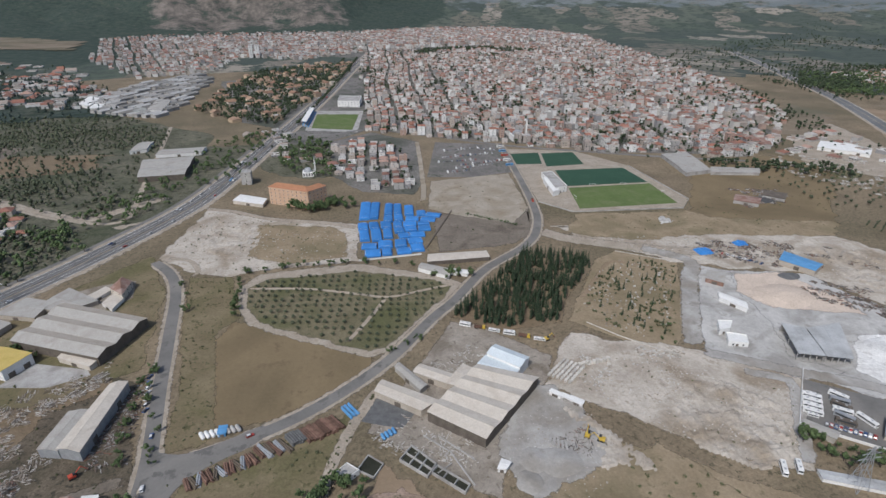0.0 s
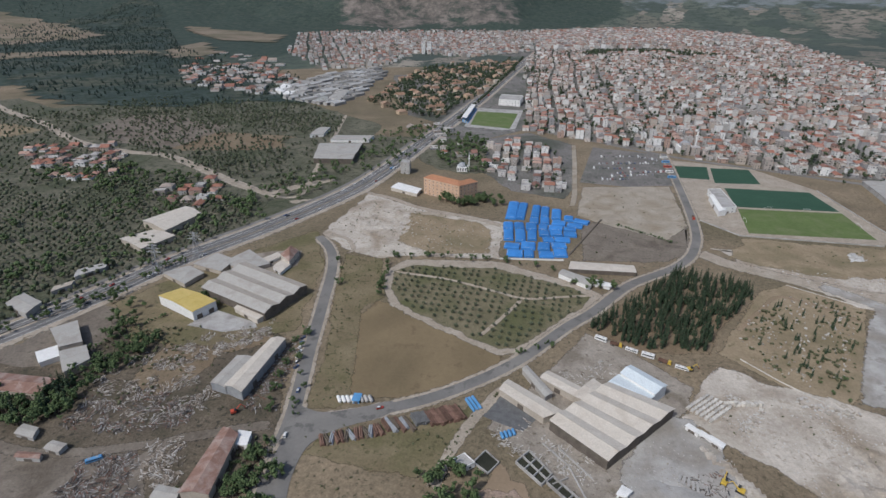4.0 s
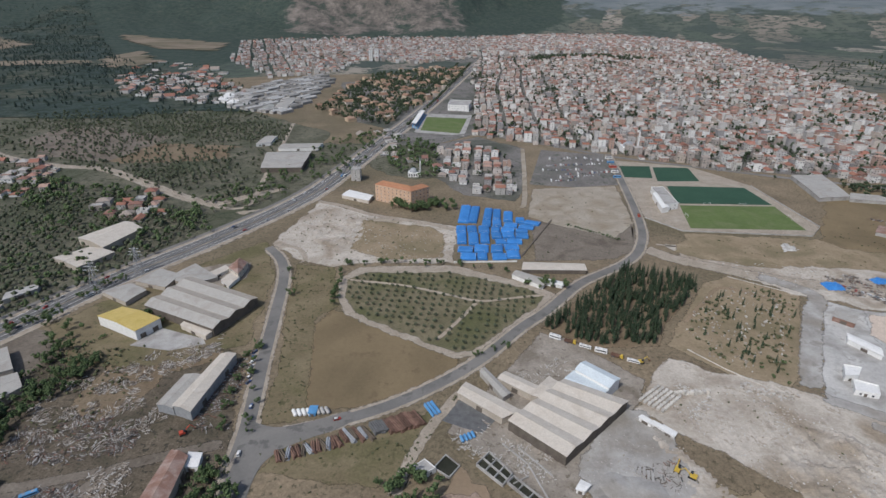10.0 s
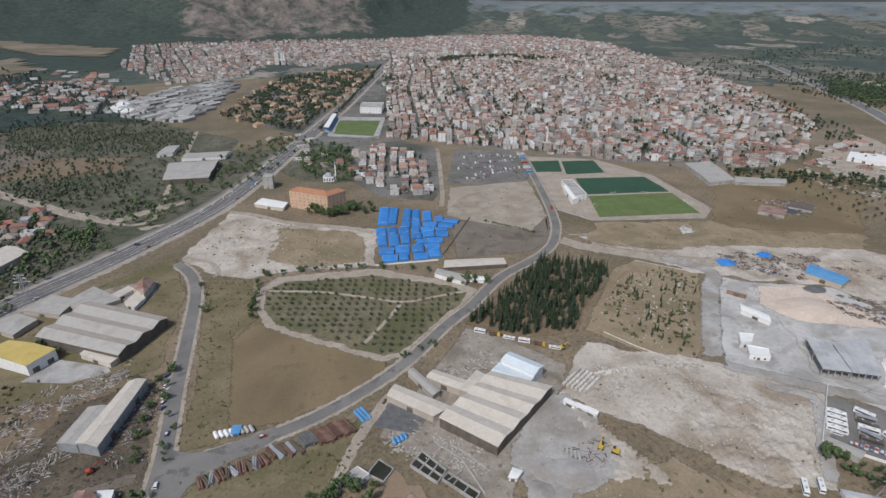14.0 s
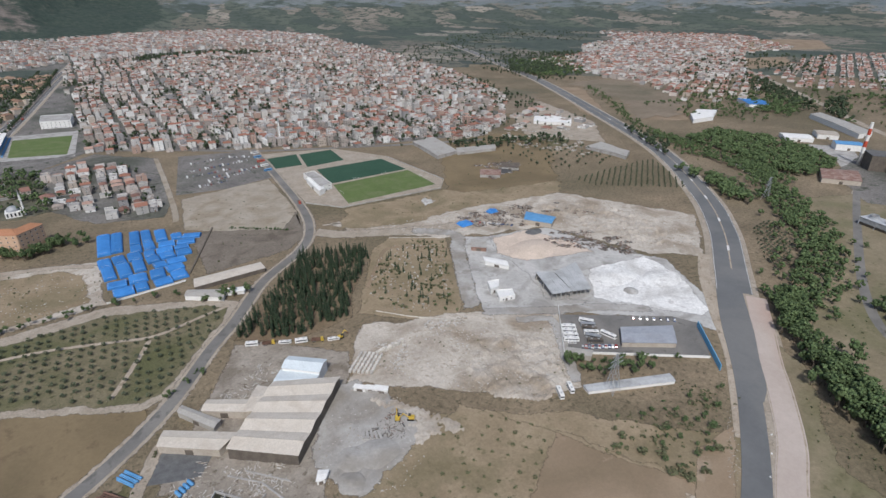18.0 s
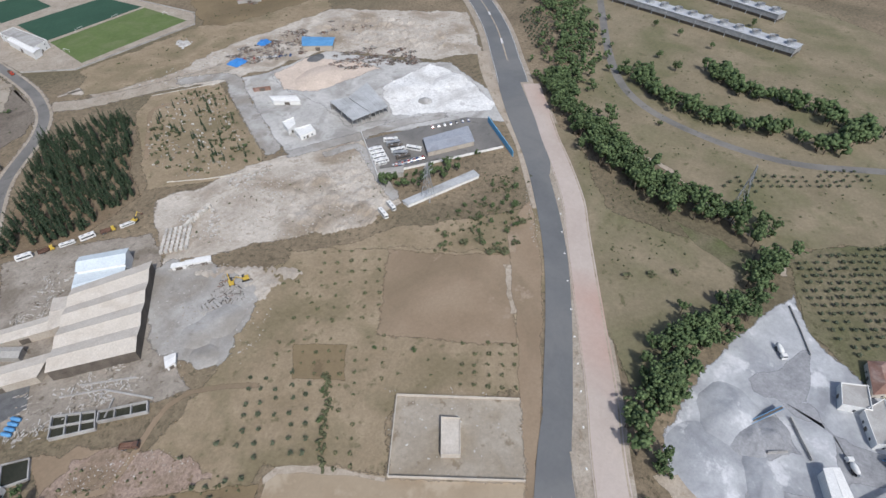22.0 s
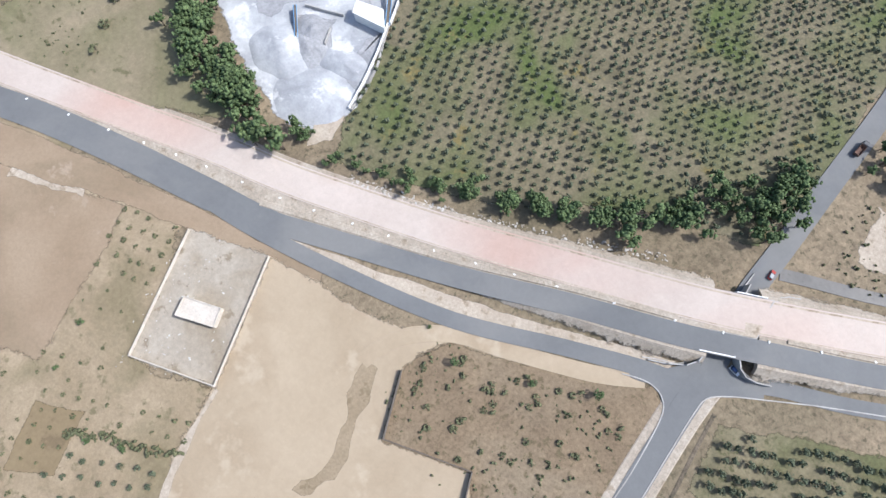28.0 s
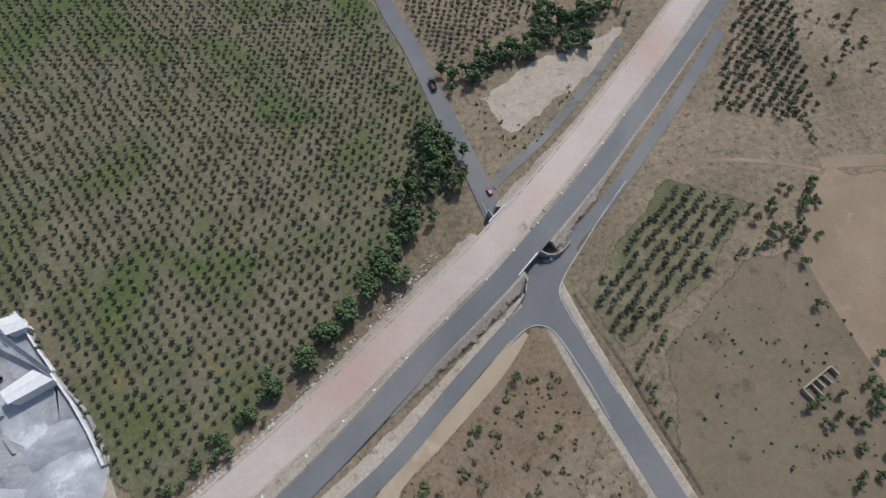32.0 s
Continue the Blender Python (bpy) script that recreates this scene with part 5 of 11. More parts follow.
road("road_school", [(-159.2, 568.2), (-126.4, 554.5), (-87.0, 527.6), (-28.0, 506.1), (0.4, 488.6)], 7, M_EARTHROAD, "pale earth road below the school", 0.84)
road("road_school_lane", [(101, 813), (91, 698), (79.3, 584.1), (73.1, 551.0)], 6, M_LOT, "grey street beside the bare lot", 0.85)
road("road_town_front", [(-118, 920), (-40, 879), (35, 904), (124, 847), (232, 765), (334, 714), (435, 667), (532, 631)], 9, M_ASPHALT, "asphalt street along the town edge", 0.85)
road("road_grove_track", [(-457, 682), (-380, 622), (-308.6, 573.6), (-262.8, 546.0), (-231.6, 553.9), (-248, 660), (-275, 825), (-302, 983)], 6, M_EARTHROAD, "pale earth track through the groves", 0.84)
road("road_scrap_track", [(-116.1, 204.6), (-139.2, 197.0), (-166.6, 186.0), (-173.9, 172.2), (-156.4, 143.4)], 7, M_PINKDIRT, "earth track into the scrap yards", 0.83)
road("road_scrap_track_west", [(-166.6, 186.0), (-203.0, 174.9), (-238.1, 170.8), (-277.5, 180.4), (-335.6, 210.6)], 6, M_PINKDIRT, "earth track through the scrap yards", 0.83)
road("road_works_track", [(5.3, 250.1), (-11.5, 218.9), (-20.7, 197.0), (-27.7, 170.7)], 6, M_EARTHROAD, "earth track beside the works", 0.83)
road("road_orchard_path", [(-88.7, 383.4), (-41.4, 374.8), (2.9, 357.8), (20.0, 351.8), (46.8, 357.6), (74.6, 363.6)], 3.0, M_SHOULDER, "pale path across the orchard", 0.83)
road("road_orchard_path_south", [(17.8, 352.0), (2.0, 322.2), (-13.6, 296.5)], 3.0, M_SHOULDER, "pale path across the orchard", 0.83)
road("road_cemetery_path", [(163.5, 324.6), (190.9, 356.2), (216.6, 377.8), (258.3, 346.3)], 3.0, M_TANFIELD, "pale cemetery path", 0.83)
road("road_bank_track", [(-167.0, 450.7), (-145.3, 442.7), (-132.4, 419.5), (-136.4, 407.6)], 4, M_EARTHROAD, "pale bent track", 0.83)
road("road_dirt_south", [(-2.6, 174.6), (10.2, 156.4), (46.1, 164.5), (60.6, 155.6), (74.1, 135.7)], 2.6, M_TANFIELD, "earth track across the fields", 0.8)

# ---- plants ----
def rand_dir(rnd):
    z, a = rnd.uniform(-1, 1), rnd.uniform(0, 2 * math.pi)
    r = math.sqrt(1 - z * z)
    return Vector((r * math.cos(a), r * math.sin(a), z))


def clump(g, c, r, rnd):
    """A small uneven bunch of leaves."""
    pts = [Vector(d) * r * rnd.uniform(0.6, 1.25) for d in ((1, 0, 0), (-1, 0, 0), (0, 1, 0), (0, -1, 0), (0, 0, 0.8), (0, 0, -0.7))]
    turn = Euler((rnd.uniform(0, 1), rnd.uniform(0, 1), rnd.uniform(0, 6))).to_matrix()
    g.add([Vector(c) + turn @ p for p in pts], [(0, 2, 4), (2, 1, 4), (1, 3, 4), (3, 0, 4), (2, 0, 5), (1, 2, 5), (3, 1, 5), (0, 3, 5)])


def leaf(g, c, r, rnd):
    a, b = rand_dir(rnd) * r, rand_dir(rnd) * r
    c = Vector(c)
    g.add([c + a, c + b, c - a * 0.7, c - b * 0.8], [(0, 1, 2, 3)])


def tree_shape(kind, seed):
    """Trunk and crown of one tree, about its foot: two Geo."""
    rnd = random.Random(seed)
    tr, cr = Geo(), Geo()
    if kind == "tiny_pine":
        tr.tube((0, 0, -0.2), (0, 0, 4), 0.25, 0.1, 3)
        for k in range(3):
            clump(cr, (rnd.uniform(-0.8, 0.8), rnd.uniform(-0.8, 0.8), 3.2 + 2.2 * k), 2.9 - 0.8 * k, rnd)
    elif kind == "olive":
        tr.tube((0, 0, -0.2), (0.1, 0.05, 1.1), 0.2, 0.14, 6)
        for k in range(3):
            a = k * 2.1 + rnd.random()
            tr.tube((0.1, 0.05, 1.0), (0.9 * math.cos(a), 0.9 * math.sin(a), 2.0), 0.1, 0.04, 4)
        for k in range(14):
            d = rand_dir(rnd)
            clump(cr, (d.x * 1.0, d.y * 1.0, 2.1 + d.z * 0.7), rnd.uniform(0.5, 0.78), rnd)
        for k in range(26):
            d = rand_dir(rnd)
            leaf(cr, (d.x * 1.45, d.y * 1.45, 2.15 + d.z * 1.05), rnd.uniform(0.16, 0.3), rnd)
    elif kind == "far_olive":
        tr.tube((0, 0, -0.2), (0.1, 0.05, 1.2), 0.18, 0.12, 3)
        for k in range(6):
            d = rand_dir(rnd)
            clump(cr, (d.x * 0.75, d.y * 0.75, 2.1 + d.z * 0.5), rnd.uniform(0.8, 1.05), rnd)
        for k in range(6):
            d = rand_dir(rnd)
            leaf(cr, (d.x * 1.4, d.y * 1.4, 2.15 + d.z * 1.0), 0.32, rnd)
    elif kind == "far_broad":
        tr.tube((0, 0, -0.2), (0.2, 0.1, 3.4), 0.28, 0.18, 3)
        for k in range(9):
            d = rand_dir(rnd)
            clump(cr, (d.x * 2.0, d.y * 2.0, 5.0 + d.z * 1.7), rnd.uniform(1.2, 1.8), rnd)
        for k in range(6):
            d = rand_dir(rnd)
            leaf(cr, (d.x * 3.2, d.y * 3.2, 5.0 + d.z * 2.6), 0.8, rnd)
    elif kind == "tiny_broad":
        tr.tube((0, 0, -0.2), (0.2, 0.1, 3.4), 0.28, 0.18, 3)
        for k in range(3):
            d = rand_dir(rnd)
            clump(cr, (d.x * 1.6, d.y * 1.6, 4.6 + d.z * 1.4), rnd.uniform(1.5, 2.2), rnd)
    elif kind == "tiny_olive":
        tr.tube((0, 0, -0.2), (0.1, 0.05, 1.2), 0.18, 0.12, 3)
        for k in range(2):
            d = rand_dir(rnd)
            clump(cr, (d.x * 0.6, d.y * 0.6, 2.1 + d.z * 0.4), rnd.uniform(1.2, 1.6), rnd)
    elif kind == "tiny_bush":
        tr.tube((0, 0, -0.1), (0.1, 0.1, 0.6), 0.06, 0.03, 3)
        for k in range(3):
            d = rand_dir(rnd)
            clump(cr, (d.x * 0.6, d.y * 0.6, 0.6 + abs(d.z) * 0.4), rnd.uniform(0.5, 0.8), rnd)
    elif kind == "mid_broad":
        tr.tube((0, 0, -0.2), (0.2, 0.1, 3.2), 0.28, 0.18, 4)
        lobes = [rand_dir(rnd) for _ in range(6)]
        for c in lobes:
            clump(cr, (c.x * 1.2, c.y * 1.2, 4.8 + c.z * 1.1), rnd.uniform(1.2, 1.6), rnd)
            for k in range(4):
                d = rand_dir(rnd)
                clump(cr, (c.x * 1.7 + d.x * 1.2, c.y * 1.7 + d.y * 1.2, 5.0 + c.z * 1.4 + abs(d.z) * 1.1), rnd.uniform(0.45, 0.8), rnd)
    elif kind == "cypress":
        tr.tube((0, 0, -0.2), (0, 0, 9.5), 0.22, 0.03, 6)
        for k in range(20):
            t = (k + 0.5) / 20
            w = 1.2 * (1 - t) ** 0.7 + 0.12 if t > 0.1 else 0.9
            a = k * 2.4 + rnd.random()
            clump(cr, (0.55 * w * math.cos(a), 0.55 * w * math.sin(a), 0.9 + 10.2 * t), w * rnd.uniform(0.7, 1.0), rnd)
        for k in range(22):
            t, a = rnd.random(), rnd.uniform(0, 6.3)
            w = 1.5 * (1 - t) ** 0.7 + 0.15
            leaf(cr, (w * math.cos(a), w * math.sin(a), 0.9 + 10 * t), 0.35, rnd)
    elif kind == "broad":
        tr.tube((0, 0, -0.2), (0.2, 0.1, 3.2), 0.28, 0.18, 6)
        for k in range(4):
            a = k * 1.6 + rnd.random()
            tr.tube((0.2, 0.1, 2.8), (2 * math.cos(a), 2 * math.sin(a), 5.2), 0.14, 0.05, 5)
        lobes = [(rand_dir(rnd), rnd.uniform(1.0, 1.7)) for _ in range(7)]
        for d, s in lobes:
            c = Vector((d.x * 1.9, d.y * 1.9, 5.0 + d.z * 1.7))
            for k in range(7):
                e = rand_dir(rnd)
                clump(cr, c + e * s * 0.75, rnd.uniform(0.5, 0.9), rnd)
            for k in range(9):
                leaf(cr, c + rand_dir(rnd) * s * 1.15, rnd.uniform(0.3, 0.55), rnd)
    else:
        for k in range(2):
            tr.tube((0, 0, -0.1), (0.5 - k, 0.3, 0.8), 0.06, 0.03, 4)
        for k in range(9):
            d = rand_dir(rnd)
            clump(cr, (d.x * 0.8, d.y * 0.8, 0.55 + abs(d.z) * 0.6), rnd.uniform(0.35, 0.6), rnd)
        for k in range(10):
            d = rand_dir(rnd)
            leaf(cr, (d.x * 1.1, d.y * 1.1, 0.6 + abs(d.z) * 0.8), 0.25, rnd)
    return tr, cr


LEAVES = {"olive": M_OLIVE, "far_olive": M_OLIVE, "far_broad": M_LEAF, "cypress": M_CYPRESS, "broad": M_LEAF, "bush": M_BUSH, "tiny_broad": M_TOWNLEAF, "tiny_olive": M_OLIVE, "tiny_bush": M_BUSH, "mid_broad": M_LEAF, "tiny_pine": M_PINE}
SHAPES = {k: [tree_shape(k, 10 * i + 3) for i in range(5)] for k in LEAVES}
MASTERS = {}
TREE_LABEL = {"olive": "small grey-green olive tree on dry soil", "cypress": "tall dark green cypress tree", "broad": "green leafy tree with a rounded uneven crown",
              "bush": "low dry green bush on the ground"}


def tree(kind, x, y, size=1.0, label="", group="", z=0.0, stretch=1.0):
    """A tree as a thing: its trunk and its crown."""
    rnd = random.Random(int(x * 31 + y * 57))
    v = rnd.randrange(5)
    if (kind, v) not in MASTERS:
        tr, cr = SHAPES[kind][v]
        a, b = tr.link("trunk", M_BARK), cr.link("crown", LEAVES[kind])
        MASTERS[kind, v] = (a.data, b.data)
        bpy.data.objects.remove(a), bpy.data.objects.remove(b)
    name = {"olive": "olive_tree", "cypress": "cypress_tree", "broad": "tree", "bush": "bush"}[kind]
    if kind == "bush":
        if (kind, v, "one") not in MASTERS:
            g = Geo()
            tr, cr = SHAPES[kind][v]
            g.add(tr.v, tr.f, 0)
            g.add(cr.v, cr.f, 1)
            ob = g.link("bush", [M_BARK, M_BUSH])
            MASTERS[kind, v, "one"] = ob.data
            bpy.data.objects.remove(ob)
        ob = new("bush", MASTERS[kind, v, "one"])
        ob.matrix_basis = pose(x, y, z, 0, 0, rnd.uniform(0, 360)) @ Matrix.Diagonal((size, size, size * stretch, 1))
        return tagged(ob, label or TREE_LABEL[kind], "bush", group)
    base = empty(name, x, y, z, rnd.uniform(0, 6.28))
    base.scale = (size, size, size * stretch)
    for nm, me in zip(("trunk", "crown"), MASTERS[kind, v]):
        new(nm, me).parent = base
    return tagged(base, label or TREE_LABEL[kind], "bush" if kind == "bush" else "tree", group)


def tree_stuff(name, kind, places, label, category="trees"):
    """Many trees, joined: places are rows of x, y, z, size."""
    if not len(places):
        return
    rng = np.random.RandomState(len(places))
    V, F, Mi, k0 = [], [], [], 0
    places = np.array(places, float)
    pick = rng.randint(0, 5, len(places))
    for v in range(5):
        g = Geo()
        tr, cr = SHAPES[kind][v]
        g.add(tr.v, tr.f, 0)
        g.add(cr.v, cr.f, 1)
        bv = np.array(g.v)
        tri = []
        mi = []
        for f, m in zip(g.f, g.m):
            for j in range(1, len(f) - 1):
                tri.append((f[0], f[j], f[j + 1]))
                mi.append(m)
        tri, mi = np.array(tri), np.array(mi)
        p = places[pick == v]
        if not len(p):
            continue
        a = rng.uniform(0, 6.28, len(p))
        c, s = np.cos(a)[:, None], np.sin(a)[:, None]
        sz = p[:, 3:4] * rng.uniform(0.85, 1.15, (len(p), 1))
        sh = rng.uniform(0.85, 1.2, (len(p), 1))
        x = (bv[None, :, 0] * c - bv[None, :, 1] * s) * sz + p[:, 0:1]
        y = (bv[None, :, 0] * s + bv[None, :, 1] * c) * sz + p[:, 1:2]
        z = bv[None, :, 2] * sz * sh + p[:, 2:3]
        V.append(np.stack([x, y, z], -1).reshape(-1, 3))
        off = k0 + np.arange(len(p))[:, None, None] * len(bv)
        F.append((tri[None] + off).reshape(-1, 3))
        Mi.append(np.tile(mi, len(p)))
        k0 += len(p) * len(bv)
    V, F, Mi = np.concatenate(V), np.concatenate(F), np.concatenate(Mi)
    me = bpy.data.meshes.new(name)
    me.vertices.add(len(V))
    me.vertices.foreach_set("co", V.astype(np.float32).ravel())
    me.loops.add(len(F) * 3)
    me.loops.foreach_set("vertex_index", F.astype(np.int32).ravel())
    me.polygons.add(len(F))
    me.polygons.foreach_set("loop_start", np.arange(0, len(F) * 3, 3, dtype=np.int32))
    me.polygons.foreach_set("material_index", Mi.astype(np.int32))
    me.materials.append(M_BARK)
    me.materials.append(LEAVES[kind])
    me.update(calc_edges=True)
    return tagged(new(name, me), label, category, kind="stuff")


def rows_in(poly, dx, dy, deg, jitter=0.5, skip=0.05, seed=1, stagger=0.0):
    """Places in rows inside a plan outline."""
    rnd = random.Random(seed)
    cx, cy = sum(p[0] for p in poly) / len(poly), sum(p[1] for p in poly) / len(poly)
    reach = max(math.hypot(p[0] - cx, p[1] - cy) for p in poly)
    c, s = math.cos(radians(deg)), math.sin(radians(deg))
    out = []
    for j in range(-int(reach / dy) - 1, int(reach / dy) + 2):
        for i in range(-int(reach / dx) - 1, int(reach / dx) + 2):
            u, v = i * dx + (j % 2) * stagger * dx + rnd.gauss(0, jitter), j * dy + rnd.gauss(0, jitter)
            x, y = cx + u * c - v * s, cy + u * s + v * c
            if rnd.random() > skip and inside(x, y, poly):
                out.append((x, y))
    return out


def scatter(poly, count, seed=1, patchy=0.0):
    rnd = random.Random(seed)
    x0, x1 = min(p[0] for p in poly), max(p[0] for p in poly)
    y0, y1 = min(p[1] for p in poly), max(p[1] for p in poly)
    out, tries = [], 0
    while len(out) < count and tries < count * 60:
        tries += 1
        x, y = rnd.uniform(x0, x1), rnd.uniform(y0, y1)
        if inside(x, y, poly) and (not patchy or noise.noise((x * patchy, y * patchy, seed * 1.7)) > rnd.uniform(-0.4, 0.3)):
            out.append((x, y))
    return out

# ---- houses ----
def unit_window():
    g = Geo()
    g.box((0, 0.02, 0), (1.3, 0.12, 1.4), 0, 0)
    g.box((0, -0.05, 0.08), (1.1, 0.06, 1.24), 0, 1)
    return g.link("window", [M_WHITE, M_GLASSDARK])


WINDOW = unit_window()
WINDOW_MESH = WINDOW.data
bpy.data.objects.remove(WINDOW)


def add_house(g, x, y, w, d, h, rz, roof, rnd, floors, big=False):
    """One house into a shared mesh: 0 walls, 1 tiled roof, 2 flat roof, 3 glass."""
    c, s = math.cos(rz), math.sin(rz)

    def at(u, v, z):
        return (x + u * c - v * s, y + u * s + v * c, z)

    hw, hd = w / 2, d / 2
    o = 0.4
    g.add([at(-hw, -hd, -0.3), at(hw, -hd, -0.3), at(hw, hd, -0.3), at(-hw, hd, -0.3), at(-hw, -hd, h), at(hw, -hd, h), at(hw, hd, h), at(-hw, hd, h)],
          [(0, 1, 5, 4), (1, 2, 6, 5), (2, 3, 7, 6), (3, 0, 4, 7)], 0)
    if roof == "hip":
        r = min(w, d) * 0.24
        k = max(0.0, hw - hd) if w > d else 0.0
        k2 = max(0.0, hd - hw) if d > w else 0.0
        g.add([at(-hw - o, -hd - o, h), at(hw + o, -hd - o, h), at(hw + o, hd + o, h), at(-hw - o, hd + o, h), at(-k, -k2, h + r), at(k, k2, h + r)],
              [(0, 1, 5, 4), (1, 2, 5), (2, 3, 4, 5), (3, 0, 4)] if w > d else [(0, 1, 4), (1, 2, 5, 4), (2, 3, 5), (3, 0, 4, 5)], 1)
    elif roof == "gable":
        r = d * 0.24
        g.add([at(-hw - o, -hd - o, h), at(hw + o, -hd - o, h), at(hw + o, hd + o, h), at(-hw - o, hd + o, h), at(-hw - o, 0, h + r), at(hw + o, 0, h + r)],
              [(0, 1, 5, 4), (2, 3, 4, 5), (1, 2, 5), (3, 0, 4)], 1)
    else:
        g.add([at(-hw, -hd, h), at(hw, -hd, h), at(hw, hd, h), at(-hw, hd, h)], [(0, 1, 2, 3)], 2)
        for u0, v0, u1, v1 in ((-hw, -hd, hw, -hd + 0.25), (-hw, hd - 0.25, hw, hd), (-hw, -hd, -hw + 0.25, hd), (hw - 0.25, -hd, hw, hd)):
            g.add([at(u0, v0, h), at(u1, v0, h), at(u1, v1, h), at(u0, v1, h), at(u0, v0, h + 0.7), at(u1, v0, h + 0.7), at(u1, v1, h + 0.7), at(u0, v1, h + 0.7)],
                  [(0, 1, 5, 4), (1, 2, 6, 5), (2, 3, 7, 6), (3, 0, 4, 7), (4, 5, 6, 7)], 0)
        if rnd.random() < 0.7:
            u, v = rnd.uniform(-hw * 0.5, hw * 0.5), rnd.uniform(-hd * 0.5, hd * 0.5)
            p = [at(u - 1.3, v - 1.5, h), at(u + 1.3, v - 1.5, h), at(u + 1.3, v + 1.5, h), at(u - 1.3, v + 1.5, h)]
            g.add(p + [(a, b, e + 2.2) for a, b, e in p], [(0, 1, 5, 4), (1, 2, 6, 5), (2, 3, 7, 6), (3, 0, 4, 7), (4, 5, 6, 7)], 0)
    # windows and balconies on the sides
    for f in range(floors if math.hypot(x, y) < 950 else 0):
        z = f * 2.9 + 0.9
        for side, length, off in ((0, w, hd), (1, d, hw), (2, w, hd), (3, d, hw)):
            n = max(1, int(length / 3.4))
            for i in range(n):
                q = (i + 0.5) / n * length - length / 2
                e = 0.06
                if rnd.random() < 0.3:
                    continue
                ww = 0.6 if rnd.random() < 0.7 else 1.0
                if side == 0:
                    vs = [at(q - ww, -off - e, z), at(q + ww, -off - e, z), at(q + ww, -off - e, z + 1.35), at(q - ww, -off - e, z + 1.35)]
                elif side == 1:
                    vs = [at(off + e, q - ww, z), at(off + e, q + ww, z), at(off + e, q + ww, z + 1.35), at(off + e, q - ww, z + 1.35)]
                elif side == 2:
                    vs = [at(q + ww, off + e, z), at(q - ww, off + e, z), at(q - ww, off + e, z + 1.35), at(q + ww, off + e, z + 1.35)]
                else:
                    vs = [at(-off - e, q + ww, z), at(-off - e, q - ww, z), at(-off - e, q - ww, z + 1.35), at(-off - e, q + ww, z + 1.35)]
                g.add(vs, [(0, 1, 2, 3)], 3)
        if floors > 2 and f:
            q = hw * 0.45
            p = [at(-q, -hd - 1.1, z - 0.9), at(q, -hd - 1.1, z - 0.9), at(q, -hd, z - 0.9), at(-q, -hd, z - 0.9)]
            g.add(p + [(a, b, e + 1.0) for a, b, e in p], [(0, 1, 5, 4), (1, 2, 6, 5), (3, 0, 4, 7), (0, 3, 2, 1), (4, 5, 6, 7)], 0)


HOUSE_MATS = [M_WALL, M_ROOF, M_FLATROOF, M_GLASSDARK]
M_WALL_ONE = palette("house_paint_single", WALLS, by="object")
M_ROOF_ONE = palette("roof_tiles_single", ROOFS, by="object")


def house_thing(x, y, w, d, h, rz, roof, rnd, floors, label="", group="houses at the town edge", wall=None, roofing=None, name="house", windows=True):
    """A house of its own: walls, roof, windows and a door."""
    base = empty(name, x, y, 0, rz)
    g = Geo()
    add_house(g, 0, 0, w, d, h, 0, roof, rnd, 0)
    for key, mi, mt in (("wall", 0, wall or M_WALL_ONE), ("roof", 1, roofing or M_ROOF_ONE), ("roof", 2, M_CONCRETE)):
        faces = [f for f, m in zip(g.f, g.m) if m == mi]
        if faces:
            used = sorted({i for f in faces for i in f})
            at = {i: k for k, i in enumerate(used)}
            p = Geo()
            p.add([g.v[i] for i in used], [tuple(at[i] for i in f) for f in faces])
            p.link(key, mt, base)
    if windows:
        for f in range(floors):
            front = round((math.degrees(math.atan2(-y, -x) - rz) + 90) / 90) % 4
            for length, off, turn in [((w, d / 2, 0), (d, w / 2, 1), (w, d / 2, 2), (d, w / 2, 3))[front]]:
                n = max(1, int(length / 9))
                for i in range(n):
                    q = (i + 0.5) / n * length - length / 2
                    ob = new("window", WINDOW_MESH)
                    ob.parent = base
                    u, v = {0: (q, -off), 1: (off, q), 2: (q, off), 3: (-off, q)}[turn]
                    ob.matrix_basis = pose(u, v, f * 2.9 + 0.95, 0, 0, 90 * turn)
        p = Geo()
        p.box((w * 0.18, -d / 2 - 0.03, -0.05), (1.1, 0.1, 2.1))
        p.link("door", M_RUST, base)
    kind = {"hip": "red tiled hipped roof", "gable": "red tiled gable roof", "flat": "flat concrete roof"}[roof]
    return tagged(base, label or f"{'one' if floors == 1 else 'two' if floors == 2 else 'three' if floors == 3 else 'four'}-storey plastered house with a {kind}", "house", group)


